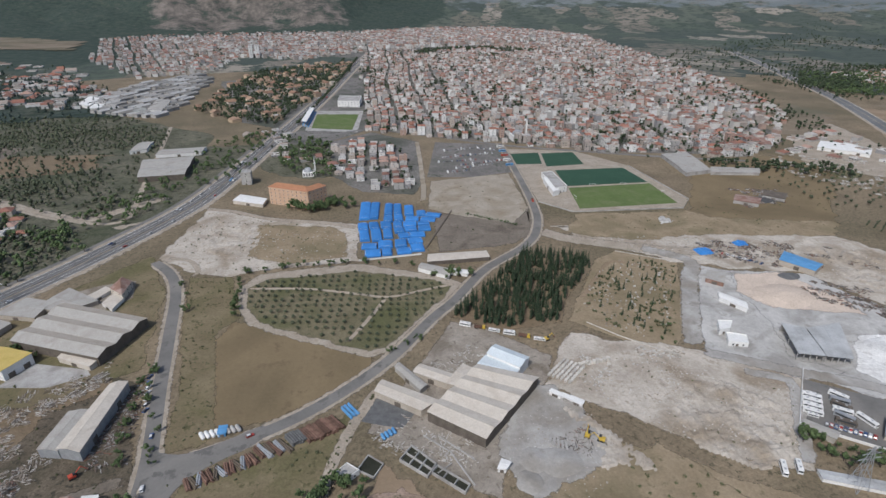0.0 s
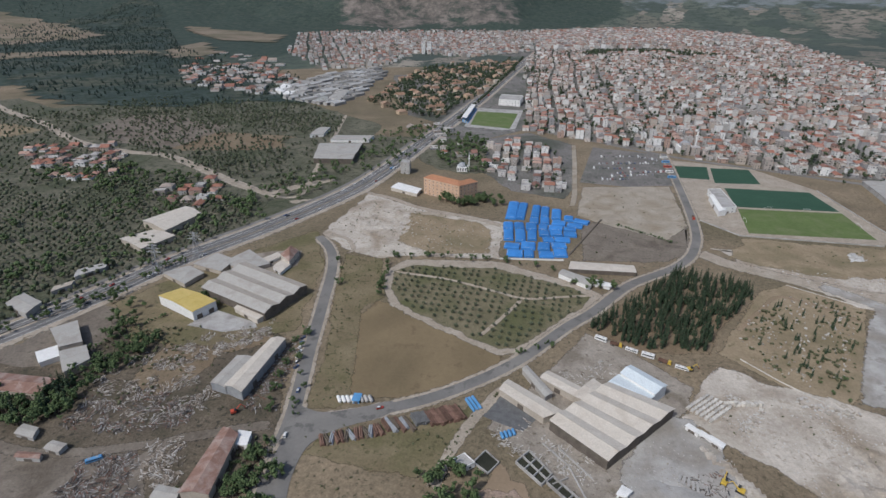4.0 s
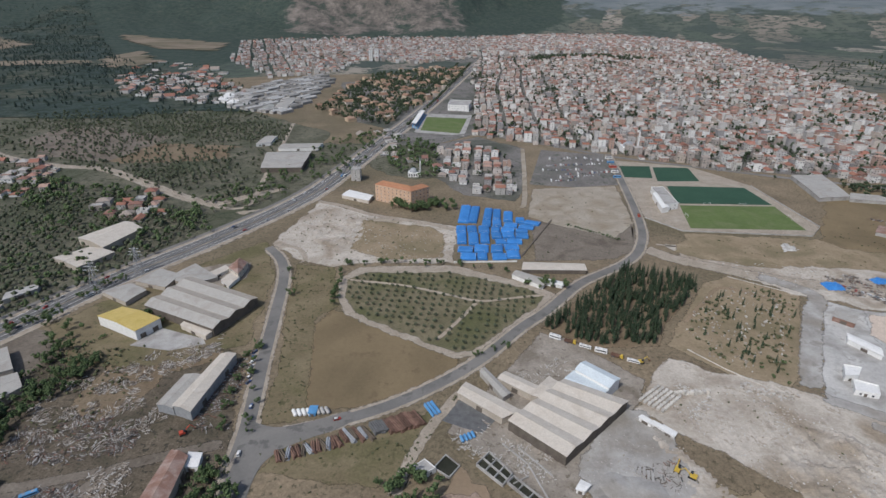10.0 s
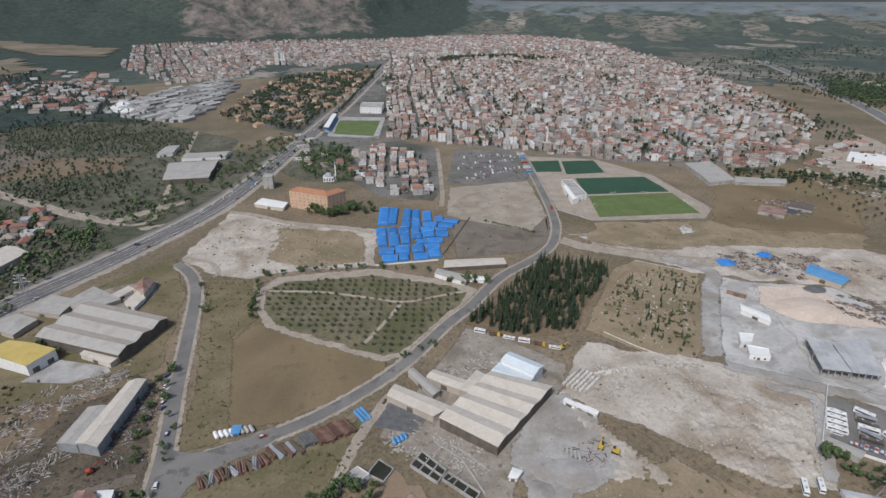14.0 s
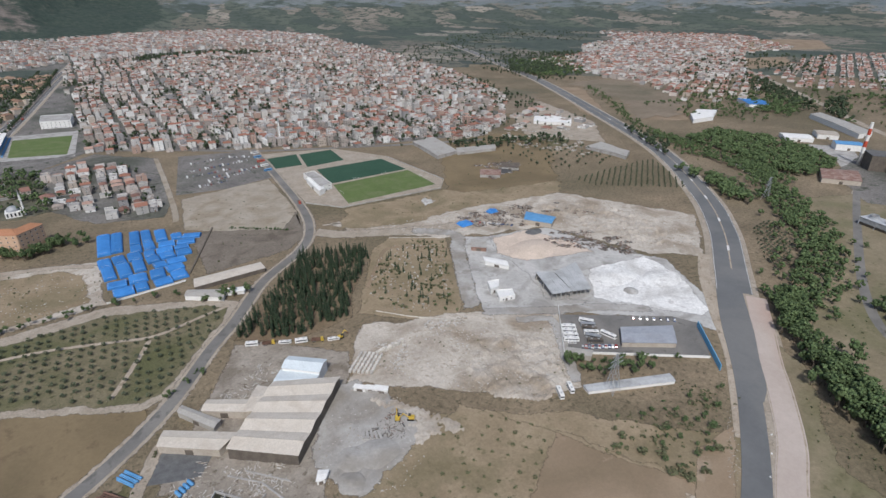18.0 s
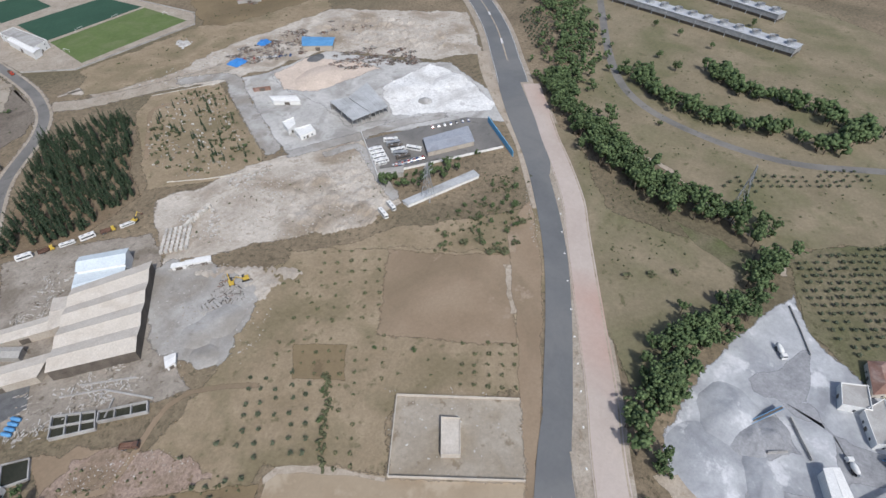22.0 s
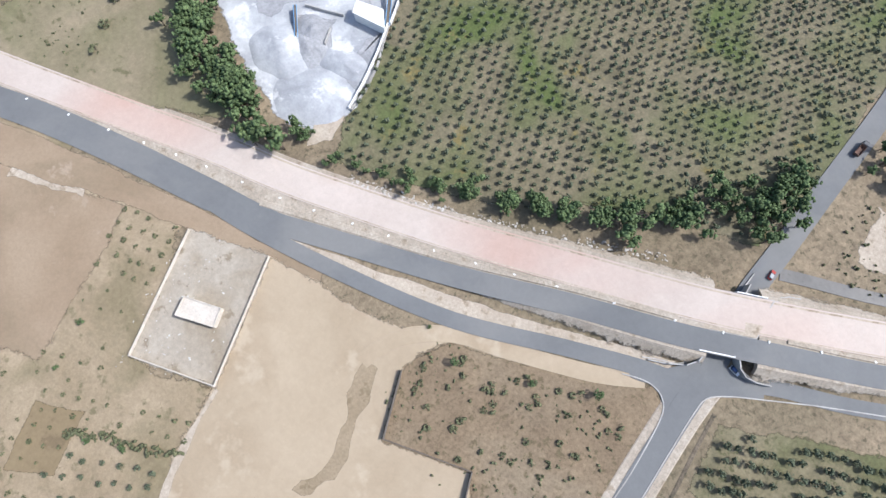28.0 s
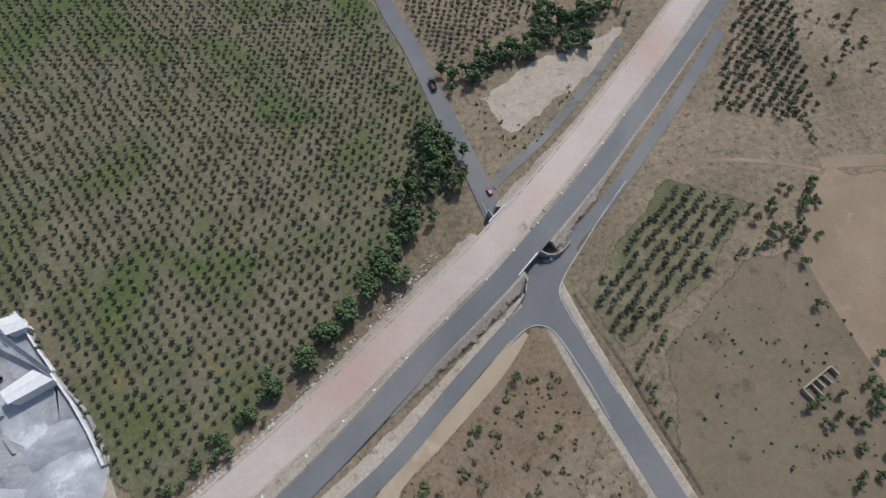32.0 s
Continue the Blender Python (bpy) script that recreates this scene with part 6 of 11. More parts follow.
def quarter(name, poly, cell, deg, floors, label, seed, block=(4, 2), street=7.0, fill=0.85, flat=0.45, near=None, group="", keep_out=(), mats=None):
    """Houses in blocks along streets: those near the camera are things, the rest one joined mesh."""
    rnd = random.Random(seed)
    cx, cy = sum(p[0] for p in poly) / len(poly), sum(p[1] for p in poly) / len(poly)
    reach = max(math.hypot(p[0] - cx, p[1] - cy) for p in poly)
    c, s = math.cos(radians(deg)), math.sin(radians(deg))
    g, greens = Geo(), []
    bw, bd = cell * block[0] + street, cell * block[1] + street
    for bj in range(-int(reach / bd) - 1, int(reach / bd) + 2):
        for bi in range(-int(reach / bw) - 1, int(reach / bw) + 2):
            for j in range(block[1]):
                for i in range(block[0]):
                    u, v = bi * bw + i * cell + rnd.gauss(0, 1.2), bj * bd + j * cell + rnd.gauss(0, 1.2)
                    u += 14 * noise.noise((u * 0.004, v * 0.004, seed))
                    x, y = cx + u * c - v * s, cy + u * s + v * c
                    if not inside(x, y, poly) or any(inside(x, y, k) for k in keep_out):
                        continue
                    hole = noise.noise((x * 0.011, y * 0.011, seed)) + 0.5 * noise.noise((x * 0.03, y * 0.03, seed))
                    if hole > 0.42:
                        greens.append((x, y, 0, rnd.uniform(0.8, 1.5)))
                        continue
                    if rnd.random() > fill:
                        greens.append((x, y, 0, rnd.uniform(0.7, 1.3)))
                        continue
                    f = rnd.choice(floors)
                    w, d = cell * rnd.uniform(0.48, 0.88), cell * rnd.uniform(0.48, 0.88)
                    roof = "flat" if rnd.random() < flat else rnd.choice(("hip", "hip", "gable"))
                    rz = radians(deg + rnd.choice((0, 90, 180)) + rnd.gauss(0, 3))
                    if near and inside(x, y, near):
                        house_thing(x, y, w, d, f * 2.9 + 0.2, rz, roof, rnd, f, group=group)
                    else:
                        add_house(g, x, y, w, d, f * 2.9 + 0.2, rz, roof, rnd, f)
                    if rnd.random() < 0.6:
                        greens.append((x + cell * 0.5 * c, y + cell * 0.5 * s, 0, rnd.uniform(0.5, 1.1)))
    if g.v:
        tagged(g.link(name, mats or HOUSE_MATS), label, "houses", kind="stuff")
    return greens


GREENS = []
TOWN_PARK = [(250, 2080), (330, 2250), (560, 2270), (740, 2110), (690, 2030), (540, 2150), (380, 2160), (300, 2040)]
MAIN_TOWN = [(30, 892), (139, 823), (265, 759), (360, 697), (470, 672), (539, 640), (655, 712), (764, 944), (873, 1228), (1066, 1793), (1167, 2563), (795, 2422), (413, 2257), (90, 2177), (41, 1747), (28, 1168)]
MAIN_FAR = [(97, 2243), (426, 2328), (822, 2506), (1195, 2625), (1140, 3098), (934, 3415), (585, 3872), (138, 3727)]
GREENS += quarter("town_houses", MAIN_TOWN, 13.5, -4, (1, 1, 2, 2, 2, 3, 3, 4, 5), "dense plastered town houses with red roofs", 5, block=(4, 2), near=[(19, 1022), (168, 943), (302, 876), (263, 753), (138, 816), (27, 884)], group="houses at the town edge", fill=0.9, flat=0.35, keep_out=[TOWN_PARK])
GREENS += quarter("town_houses_far", MAIN_FAR, 19, 8, (3, 4, 5, 6), "distant dense town blocks with red roofs", 6, block=(3, 2), street=8, fill=0.95, keep_out=[TOWN_PARK])
GREENS += quarter("town_houses_west", [(-1332, 3763), (-573, 3801), (138, 3727), (79, 2179), (-153, 1953), (-364, 2083), (-372, 1722), (-541, 1585), (-829, 2024), (-1157, 3011)], 16.5, 20, (1, 2, 3, 4, 5), "distant town blocks below the ridge", 7, block=(3, 2), street=8, fill=0.8)
GREENS += quarter("old_quarter_houses", [(-25, 783), (14, 822), (36, 820), (90, 755), (75.5, 626.2), (64.2, 585.7), (18.6, 600.4), (2.5, 633.8), (-18.8, 663.6)], 13.5, -4, (1, 1, 2, 2, 3), "old quarter houses with red roofs", 8, block=(4, 2), street=5, near=[(-900, 100), (900, 100), (900, 1500), (-900, 1500)], group="houses of the old quarter", flat=0.35, fill=0.88)
GREENS += quarter("villa_blocks", [(-292, 1098), (-292, 1392), (-253, 1710), (20, 1902), (16, 1619), (-74, 1179), (-124, 973), (-196, 995)], 22, 35, (2, 3, 3), "ochre apartment blocks among trees", 9, block=(4, 1), street=15, fill=0.52, flat=0.1, mats=[M_OCHRE, M_ORANGETILES, M_FLATROOF, M_GLASSDARK])
GREENS += quarter("hamlet_houses", [(-715, 699), (-587, 745), (-476, 596), (-548, 540)], 17, 12, (1, 1, 2), "small red-roofed hamlet houses", 10, fill=0.8, flat=0.1, near=None)
GREENS += quarter("hamlet_houses_near", [(-450, 560), (-350.4, 590.8), (-306.1, 508.3), (-366.2, 503.0)], 17, 12, (1, 1, 2), "small red-roofed hamlet houses", 11, fill=0.6, flat=0.2, near=[(-2000, 0), (0, 0), (0, 2000), (-2000, 2000)], group="hamlet houses by the highway")
GREENS += quarter("edge_houses_west", [(-1056, 1672), (-1101, 2019), (-780, 1833), (-554, 1314), (-615, 1184), (-831, 1313)], 34, 15, (1, 2), "scattered low houses and sheds", 12, fill=0.45, flat=0.5)
GREENS += quarter("station_houses", [(-191, 962), (-118, 920), (-77, 876), (-109, 835), (-146, 853)], 20, 30, (1, 2), "low houses beside the highway", 13, fill=0.7, flat=0.6)
GREENS += quarter("east_houses", [(1323, 1340), (1974, 1465), (1839, 1115), (1576, 687), (1143, 527), (1070, 635), (1258, 925), (1257, 1130)], 19, 25, (1, 2, 2, 3), "eastern village houses with red roofs", 14, fill=0.75, flat=0.3)
GREENS += quarter("east_houses_far", [(1468, 569), (1665, 724), (2154, 850), (2700, 700), (2699, 305), (1866, 190), (1707, 307), (1560, 450)], 18, 20, (1, 2), "far eastern village with red roofs", 15, fill=0.85, flat=0.15)
GREENS += quarter("east_houses_row", [(2747, 2257), (3101, 1552), (2485, 1014), (1968, 1079), (2206, 1640)], 24, 15, (1, 2), "far village with red roofs", 16, fill=0.7, flat=0.2)
GREENS += quarter("roadside_houses", [(651, 727), (778, 769), (779, 626), (734, 576), (667, 618), (592, 648)], 19, 15, (1, 1, 2), "low roadside houses and workshops", 17, fill=0.6, flat=0.6)

GREENS += quarter("mosque_houses", [(-117, 815), (-25, 799), (-17.4, 663.5), (-62.1, 668.1), (-96, 717)], 17, 10, (1, 1, 2), "low houses among gardens", 20, fill=0.4, flat=0.4)
GREENS += quarter("hill_houses", [(-999, 1584), (-786, 1704), (-515, 1383), (-453, 1139), (-602, 1167), (-757, 1235)], 24, 15, (1, 2, 3), "scattered houses below the wood", 21, fill=0.5, flat=0.4)
GREENS += quarter("east_town_houses", [(1915, 1629), (2658, 1801), (2954, 1484), (1497, 713), (1269, 821), (1200, 949), (1469, 1234)], 18, 10, (1, 2, 3, 4), "eastern town quarter with red roofs", 18, fill=0.8, flat=0.5)
GREENS += quarter("town_fringe_houses", [(436, 723), (520, 696), (714, 758), (589, 652), (475, 632), (398, 657)], 20, 10, (1, 1, 2), "low houses at the town fringe", 19, fill=0.5, flat=0.4)
GREENS += quarter("town_houses_east", [(1121, 1959), (1030, 1562), (952, 1246), (874, 1030), (797, 874), (674, 738), (561, 663), (503, 643), (518, 731), (658, 1027)], 15, 2, (1, 1, 2, 2, 3), "plastered town houses with red roofs", 22, fill=0.8, keep_out=[MAIN_TOWN])
GREENS += quarter("east_houses_red", [(2909, 1812), (2846, 1452), (2318, 1225), (2301, 1324)], 22, 25, (1, 2), "even rows of far red-roofed houses", 23, fill=0.95, flat=0.0)


def terrace(name, poly, length, width, deg, gap, label, seed):
    """Rows of long low workshops."""
    g, rnd = Geo(), random.Random(seed)
    for x, y in rows_in(poly, length + 6, width + gap, deg, 1.0, 0.08, seed):
        L, h = length * rnd.uniform(0.7, 1.0), rnd.uniform(4.5, 6.5)
        add_house(g, x, y, L, width, h, radians(deg), "gable", rnd, 1)
    return tagged(g.link(name, [M_CONCRETE, palette("workshop_roofs", [(0.3, 0.29, 0.27), (0.22, 0.21, 0.19), (0.46, 0.45, 0.43), (0.36, 0.345, 0.32)]), M_FLATROOF, M_GLASSDARK]), label, "workshops", kind="stuff")


terrace("workshop_rows", [(-546, 1228), (-507, 1479), (-391, 1661), (-343, 1542), (-321, 1073), (-406, 1061)], 44, 11, 62, 6, "rows of long grey-roofed workshops", 21)

# ---- trees in the town and the groves ----
GREENS += [(x, y, 0, 1.6) for x, y in scatter(TOWN_PARK, 420, 141)] + [(x, y, 0, 1.3) for x, y in scatter(MAIN_TOWN, 3200, 120, 0.008)] + [(x, y, 0, 1.3) for x, y in scatter(MAIN_FAR, 700, 121, 0.006)]
AVENUE = smooth_line([(-107, 953), (-74, 1179), (-31, 1510), (21, 1935)], 9)
GREENS += [(x + s, y, 0, 1.3) for x, y in AVENUE for s in (-22, 20)]
tree_stuff("town_trees", "tiny_broad", [g for k, g in enumerate(GREENS) if k % 4], "green garden trees between the town houses")
MIDDLE = [(-86.2, 381.3), (-74.6, 393.3), (-0.9, 395.4), (56.5, 370.1), (67.2, 359.9), (56.6, 339.7), (28.3, 308.8), (11.7, 290.7), (1.2, 288.1), (-36.8, 310.1), (-71.9, 335.1), (-82.6, 354.2)]
for x, y in rows_in(MIDDLE, 6.2, 7.4, -8, 0.5, 0.06, 3):
    tree("olive", x, y, random.Random(int(x * y)).uniform(0.85, 1.15), group="olives of the middle orchard")
BIG = [(114.6, -43.7), (138.8, -99.2), (146.7, -211.4), (2.4, -268.9), (-20.7, -233.3), (-26.9, -175.5), (-17.4, -136.5), (8.8, -96.4), (44.1, -66.8), (83.4, -40.3), (105.2, -30.0)]
big = rows_in(BIG, 4.75, 4.3, 25.2, 0.32, 0.04, 4)
BIG2 = [(255.8, -196.6), (257.7, -388.5), (-18.9, -296.7), (-39.6, -172.5), (-38.0, -123.0), (8.8, -99.5), (46.3, -60.7), (104.9, -25.8), (114.3, -42.4), (137.2, -93.1), (174.7, -125.3)]
more = [p for p in rows_in(BIG2, 4.75, 4.3, 25.2, 0.32, 0.04, 4) if not inside(*p, BIG)]
tree_stuff("large_orchard_olives", "far_olive", [(x, y, 0, random.Random(int(x * 13 + y * 7)).uniform(0.74, 1.0)) for x, y in big + more], "rows of small olive trees on weedy soil")
west = rows_in([(-860, 668), (-512, 508), (-476, 596), (-331.9, 556.4), (-259.6, 518.1), (-257.3, 458.3), (-287.8, 385.1), (-325.2, 294.6), (-368.0, 238.9)], 7.6, 7.6, 15, 0.4, 0.07, 5)
west += rows_in([(-1103, 476), (-860, 668), (-368.0, 238.9), (-467.1, 149.9)], 9, 9, 15, 0.7, 0.12, 5)
west += rows_in([(-470, 726), (-334, 755), (-293, 676), (-325.4, 603.3), (-406, 646)], 9, 9, 30, 0.8, 0.1, 6)
west += rows_in([(-711, 926), (-608, 1071), (-306, 958), (-279, 871), (-338, 837), (-605, 895)], 9, 9, 30, 2.0, 0.2, 6)
west += scatter([(-1666, 1373), (-895, 977), (-743, 1114), (-406, 1081), (-296, 960), (-238, 660), (-251.6, 573.4), (-424, 648), (-555, 708), (-733, 787), (-1062, 975)], 1500, 132, 0.006)
west += scatter([(-767, 1004), (-306, 958), (-238, 660), (-247.7, 563.7), (-269.9, 548.7), (-417, 635), (-560, 714)], 700, 129, 0.01)
west += rows_in([(-1499, 1227), (-1079, 992), (-733, 787), (-543, 677), (-487, 594), (-519, 517), (-894, 699)], 11, 11, 30, 1.5, 0.2, 7)
tree_stuff("western_groves", "tiny_olive", [(x, y, 0, random.Random(int(x * 5 + y)).uniform(1.0, 1.9)) for x, y in west], "grey-green olive groves west of the highway")
for x, y in scatter([(63.0, 317.3), (145.5, 407.8), (190.0, 396.5), (192.9, 373.2), (153.6, 329.5), (134.7, 299.1), (93.9, 296.5)], 45, 8):
    tree("cypress", x, y, random.Random(int(x * y)).uniform(0.85, 1.15), group="cypresses of the grove")
tree_stuff("grove_cypresses", "cypress", [(x, y, 0, 0.95) for x, y in scatter([(63.0, 317.3), (145.5, 407.8), (190.0, 396.5), (192.9, 373.2), (153.6, 329.5), (134.7, 299.1), (93.9, 296.5)], 490, 9)], "close dark cypresses of the grove")

# ---- sheds and larger buildings ----
def lerp2(q, u, v):
    a, b, c, d = (Vector(p) for p in q)
    return (a * (1 - u) + b * u) * (1 - v) + (d * (1 - u) + c * u) * v


def shed(name, quad, h, label, bays=1, rise=1.6, wall=None, roofs=None, turn=0, group="", doors=1, category="shed", z=0.0, skylights=0):
    """A shed on four plan corners; its ridges run along the first side, its bays follow the second. turn=1 starts at the next corner."""
    q = [Vector(p) for p in (quad[turn:] + quad[:turn])]
    if (q[1] - q[0]).cross(q[3] - q[0]) < 0:
        q = [q[1], q[0], q[3], q[2]]
    wall, roofs = wall or M_WHITE, roofs or [M_GREYROOF]
    c = sum(q, Vector((0, 0))) / 4
    base = empty(name, c.x, c.y, z)
    q = [p - c for p in q]
    # long walls
    for a, b in ((0, 1), (2, 3)):
        g = Geo()
        d = (q[b] - q[a]).normalized()
        n = Vector((d.y, -d.x)) * -0.25
        g.prism([tuple(q[a]), tuple(q[b]), tuple(q[b] + n), tuple(q[a] + n)], -0.3, h)
        g.link("wall", wall, base)
    # end walls with a peak for each bay
    for u in (0, 1):
        g = Geo()
        inset = 0.3 / max((q[1] - q[0]).length, 1)
        for uu, flip in ((u, 0), (abs(u - inset), 1)):
            ring = [(*lerp2(q, uu, 0), -0.3)] + [(*lerp2(q, uu, 0), h)]
            for k in range(bays):
                ring += [(*lerp2(q, uu, (k + 0.5) / bays), h + rise), (*lerp2(q, uu, (k + 1) / bays), h)]
            ring += [(*lerp2(q, uu, 1), -0.3)]
            g.add(ring, [tuple(range(len(ring)))])
        g.link("end_wall", wall, base)
    # roof sheets with an overhang
    L, W = (q[1] - q[0]).length, (q[3] - q[0]).length
    ou, ov = 0.5 / L, 0.35 / W
    for k in range(bays):
        for s, (v0, v1, z0, z1) in enumerate((((k) / bays - (ov if k == 0 else 0), (k + 0.5) / bays, h, h + rise), ((k + 0.5) / bays, (k + 1) / bays + (ov if k == bays - 1 else 0), h + rise, h))):
            g = Geo()
            pts = [(*lerp2(q, -ou, v0), z0), (*lerp2(q, 1 + ou, v0), z0), (*lerp2(q, 1 + ou, v1), z1), (*lerp2(q, -ou, v1), z1)]
            up = [(x, y, zz + 0.16) for x, y, zz in pts]
            g.add([(x, y, zz + 0.04) for x, y, zz in pts] + up, [(3, 2, 1, 0), (4, 5, 6, 7), (0, 1, 5, 4), (1, 2, 6, 5), (2, 3, 7, 6), (3, 0, 4, 7)])
            g.link("roof_sheet", roofs[(2 * k + s) % len(roofs)], base)
        g = Geo()
        a, b = lerp2(q, -ou, (k + 0.5) / bays), lerp2(q, 1 + ou, (k + 0.5) / bays)
        g.tube((*a, h + rise + 0.12), (*b, h + rise + 0.12), 0.16, None, 5)
        g.link("ridge_cap", roofs[0], base)
    for k in range(doors):
        g = Geo()
        p = lerp2(q, (k + 0.5) / doors, 0)
        d = (q[1] - q[0]).normalized()
        g.box((p.x, p.y, 0), (min(4.0, L / (doors + 1)), 0.25, min(3.8, h * 0.7)), math.atan2(d.y, d.x))
        ob = g.link("door", M_DARKWALL, base)
        ob.location -= Vector((-d.y, d.x, 0)) * 0.08
    return tagged(base, label, category, group)


def block(name, quad, floors, label, wall=None, roof="flat", roofing=None, storey=3.0, category="building", parapet=0.6, windows=True, group="", pitch=6.0):
    """A plastered building on four plan corners with windows on each side."""
    q = [Vector(p) for p in quad]
    if (q[1] - q[0]).cross(q[3] - q[0]) < 0:
        q = [q[1], q[0], q[3], q[2]]
    c = sum(q, Vector((0, 0))) / 4
    base = empty(name, c.x, c.y)
    q, h = [p - c for p in q], floors * storey
    for i in range(4):
        a, b = q[i], q[(i + 1) % 4]
        d = (b - a).normalized()
        n = Vector((-d.y, d.x)) * 0.3
        g = Geo()
        g.prism([tuple(a), tuple(b), tuple(b + n - d * 0.3), tuple(a + n + d * 0.3)], -0.3, h + (parapet if roof == "flat" else 0))
        g.link("wall", wall or M_WHITE, base)
        if windows:
            count = max(1, int((b - a).length / pitch))
            for f in range(floors):
                for k in range(count):
                    p = a.lerp(b, (k + 0.5) / count)
                    ob = new("window", WINDOW_MESH)
                    ob.parent = base
                    ob.matrix_basis = Matrix.Translation((p.x, p.y, f * storey + 0.9)) @ pose(0, 0, 0, 0, 0, math.degrees(math.atan2(d.y, d.x)))
    g = Geo()
    if roof == "flat":
        g.prism([tuple(p * 0.985) for p in q], h - 0.3, h)
    else:
        o = [p * 1.04 for p in q]
        long = (o[1] - o[0]).length > (o[3] - o[0]).length
        w = min((o[1] - o[0]).length, (o[3] - o[0]).length)
        k = min(0.5, 0.5 * w / max((o[1] - o[0]).length, (o[3] - o[0]).length))
        m0, m1 = (lerp2(o, k, 0.5), lerp2(o, 1 - k, 0.5)) if long else (lerp2(o, 0.5, k), lerp2(o, 0.5, 1 - k))
        v = [(*p, h) for p in o] + [(*m0, h + w * 0.22), (*m1, h + w * 0.22)]
        g.add(v, [(0, 1, 5, 4), (1, 2, 5), (2, 3, 4, 5), (3, 0, 4), (3, 2, 1, 0)] if long else [(0, 1, 4), (1, 2, 5, 4), (2, 3, 5), (3, 0, 4, 5), (3, 2, 1, 0)])
    g.link("roof", roofing or M_CONCRETE, base)
    g = Geo()
    d = (q[1] - q[0]).normalized()
    p = q[0].lerp(q[1], 0.45)
    g.box((p.x + d.y * 0.06, p.y - d.x * 0.06, 0), (1.6, 0.2, 2.3), math.atan2(d.y, d.x))
    g.link("door", M_DARKWALL, base)
    return tagged(base, label, category, group)


for q, mt in (([(-531.7, 1196.6), (-502.0, 1169.0), (-510.7, 1250.4), (-545.6, 1289.5)], M_WHITE), ([(-492.0, 1143.5), (-471.2, 1142.3), (-481.2, 1206.9), (-503.2, 1208.2)], M_WHITE), ([(-470, 1148.5), (-448, 1153.3), (-470.0, 1255), (-492, 1258)], M_GREYROOF), ([(-395.3, 1090.9), (-371.9, 1089.5), (-384.7, 1131.0), (-408.6, 1138.5)], M_GREENROOF), ([(-376, 1107.2), (-346.8, 1093.7), (-358.7, 1206.3), (-392, 1226)], M_GREYROOF)):
    shed("workshop", q, 7, "long workshop in front of the workshop rows", 1, 1.0, M_WHITE, [mt], turn=1, group="front workshops")
CREAMS = [M_CREAM]
shed("works_shed", [(29.9, 217.9), (56.0, 194.0), (97.4, 234.7), (65.8, 252.4)], 7, "long cream-roofed works shed with dark sheet walls", 4, 1.5, M_DARKWALL, CREAMS, doors=3)
shed("works_shed", [(73.5, 260.8), (89.4, 244.5), (97.7, 252.7), (81.1, 268.7)], 8, "pale blue sheet-roofed end of the works", 1, 1.6, M_WHITE, [M_PALEBLUE])
shed("works_shed", [(61.1, 247.9), (81.4, 236.6), (89.1, 244.9), (73.1, 261.8)], 6, "low pale blue-roofed works bay", 1, 0.8, M_WHITE, [M_PALEBLUE])
shed("works_annex", [(2.9, 241.6), (26.7, 221.7), (38.0, 227.2), (7.8, 250.5)], 5, "low cream sheet-roofed annex of the works", 1, 0.8, M_CREAM2, CREAMS)
shed("works_annex", [(26.9, 254.8), (45.2, 240.6), (51.0, 247.6), (31.7, 261.3)], 5, "narrow cream sheet-roofed annex", 1, 0.8, M_CREAM2, CREAMS)
shed("works_annex", [(16.2, 262.6), (28.7, 239.6), (33.0, 243.1), (19.3, 266.1)], 4, "small grey lean-to with stacked goods", 1, 0.5, M_GREYROOF, [M_GREYROOF])
shed("works_annex", [(44.4, 239.7), (52.3, 236.0), (61.8, 251.1), (57.2, 255.9)], 6, "cream sheet-roofed side bay of the works", 1, 0.8, M_CREAM2, CREAMS)
shed("triple_shed", [(-226.0, 328.3), (-163.5, 299.3), (-147.5, 341.0), (-212.8, 372.6)], 7, "grey three-gabled warehouse with dark open front", 3, 2.2, M_DARKWALL, [M_GREYROOF, M_CREAM2], doors=2)
shed("warehouse_annex", [(-190.5, 308.1), (-167.5, 295.4), (-163.6, 302.2), (-187.6, 313.5)], 4, "low cream annex of the grey warehouse", 1, 0.6, M_CREAM, CREAMS)
shed("yellow_shed", [(-250.2, 311.5), (-213.7, 293.7), (-204.9, 309.7), (-239.9, 323.8)], 8, "white workshop with a bright yellow sheet roof", 1, 1.4, M_WHITE, [M_YELLOWROOF], turn=1, doors=2)
shed("long_shed", [(-154.2, 224.2), (-142.3, 219.9), (-137.3, 271.9), (-146.7, 271.2)], 7, "long pale sheet-roofed shed beside the road", 1, 1.2, M_STEEL, [M_CREAM], turn=1, doors=2)
shed("long_shed", [(-164.3, 226.3), (-154.0, 223.7), (-148.6, 251.6), (-160.6, 252.1)], 6, "pale sheet-roofed side bay of the long shed", 1, 0.8, M_STEEL, [M_GREYROOF], turn=1)
shed("rust_shed", [(-140.4, 153.3), (-126.7, 153.9), (-130.0, 189.9), (-140.0, 193.3)], 6, "long shed with a rust-red sheet roof", 1, 1.5, M_CREAM2, [M_RUSTROOF], turn=1, doors=2)
shed("small_shed", [(-130.2, 185.4), (-123.6, 185.2), (-125.1, 193.9), (-131.6, 194.3)], 4, "small white flat shed beside the rust-roofed one", 1, 0.4, M_WHITE, [M_WHITE])
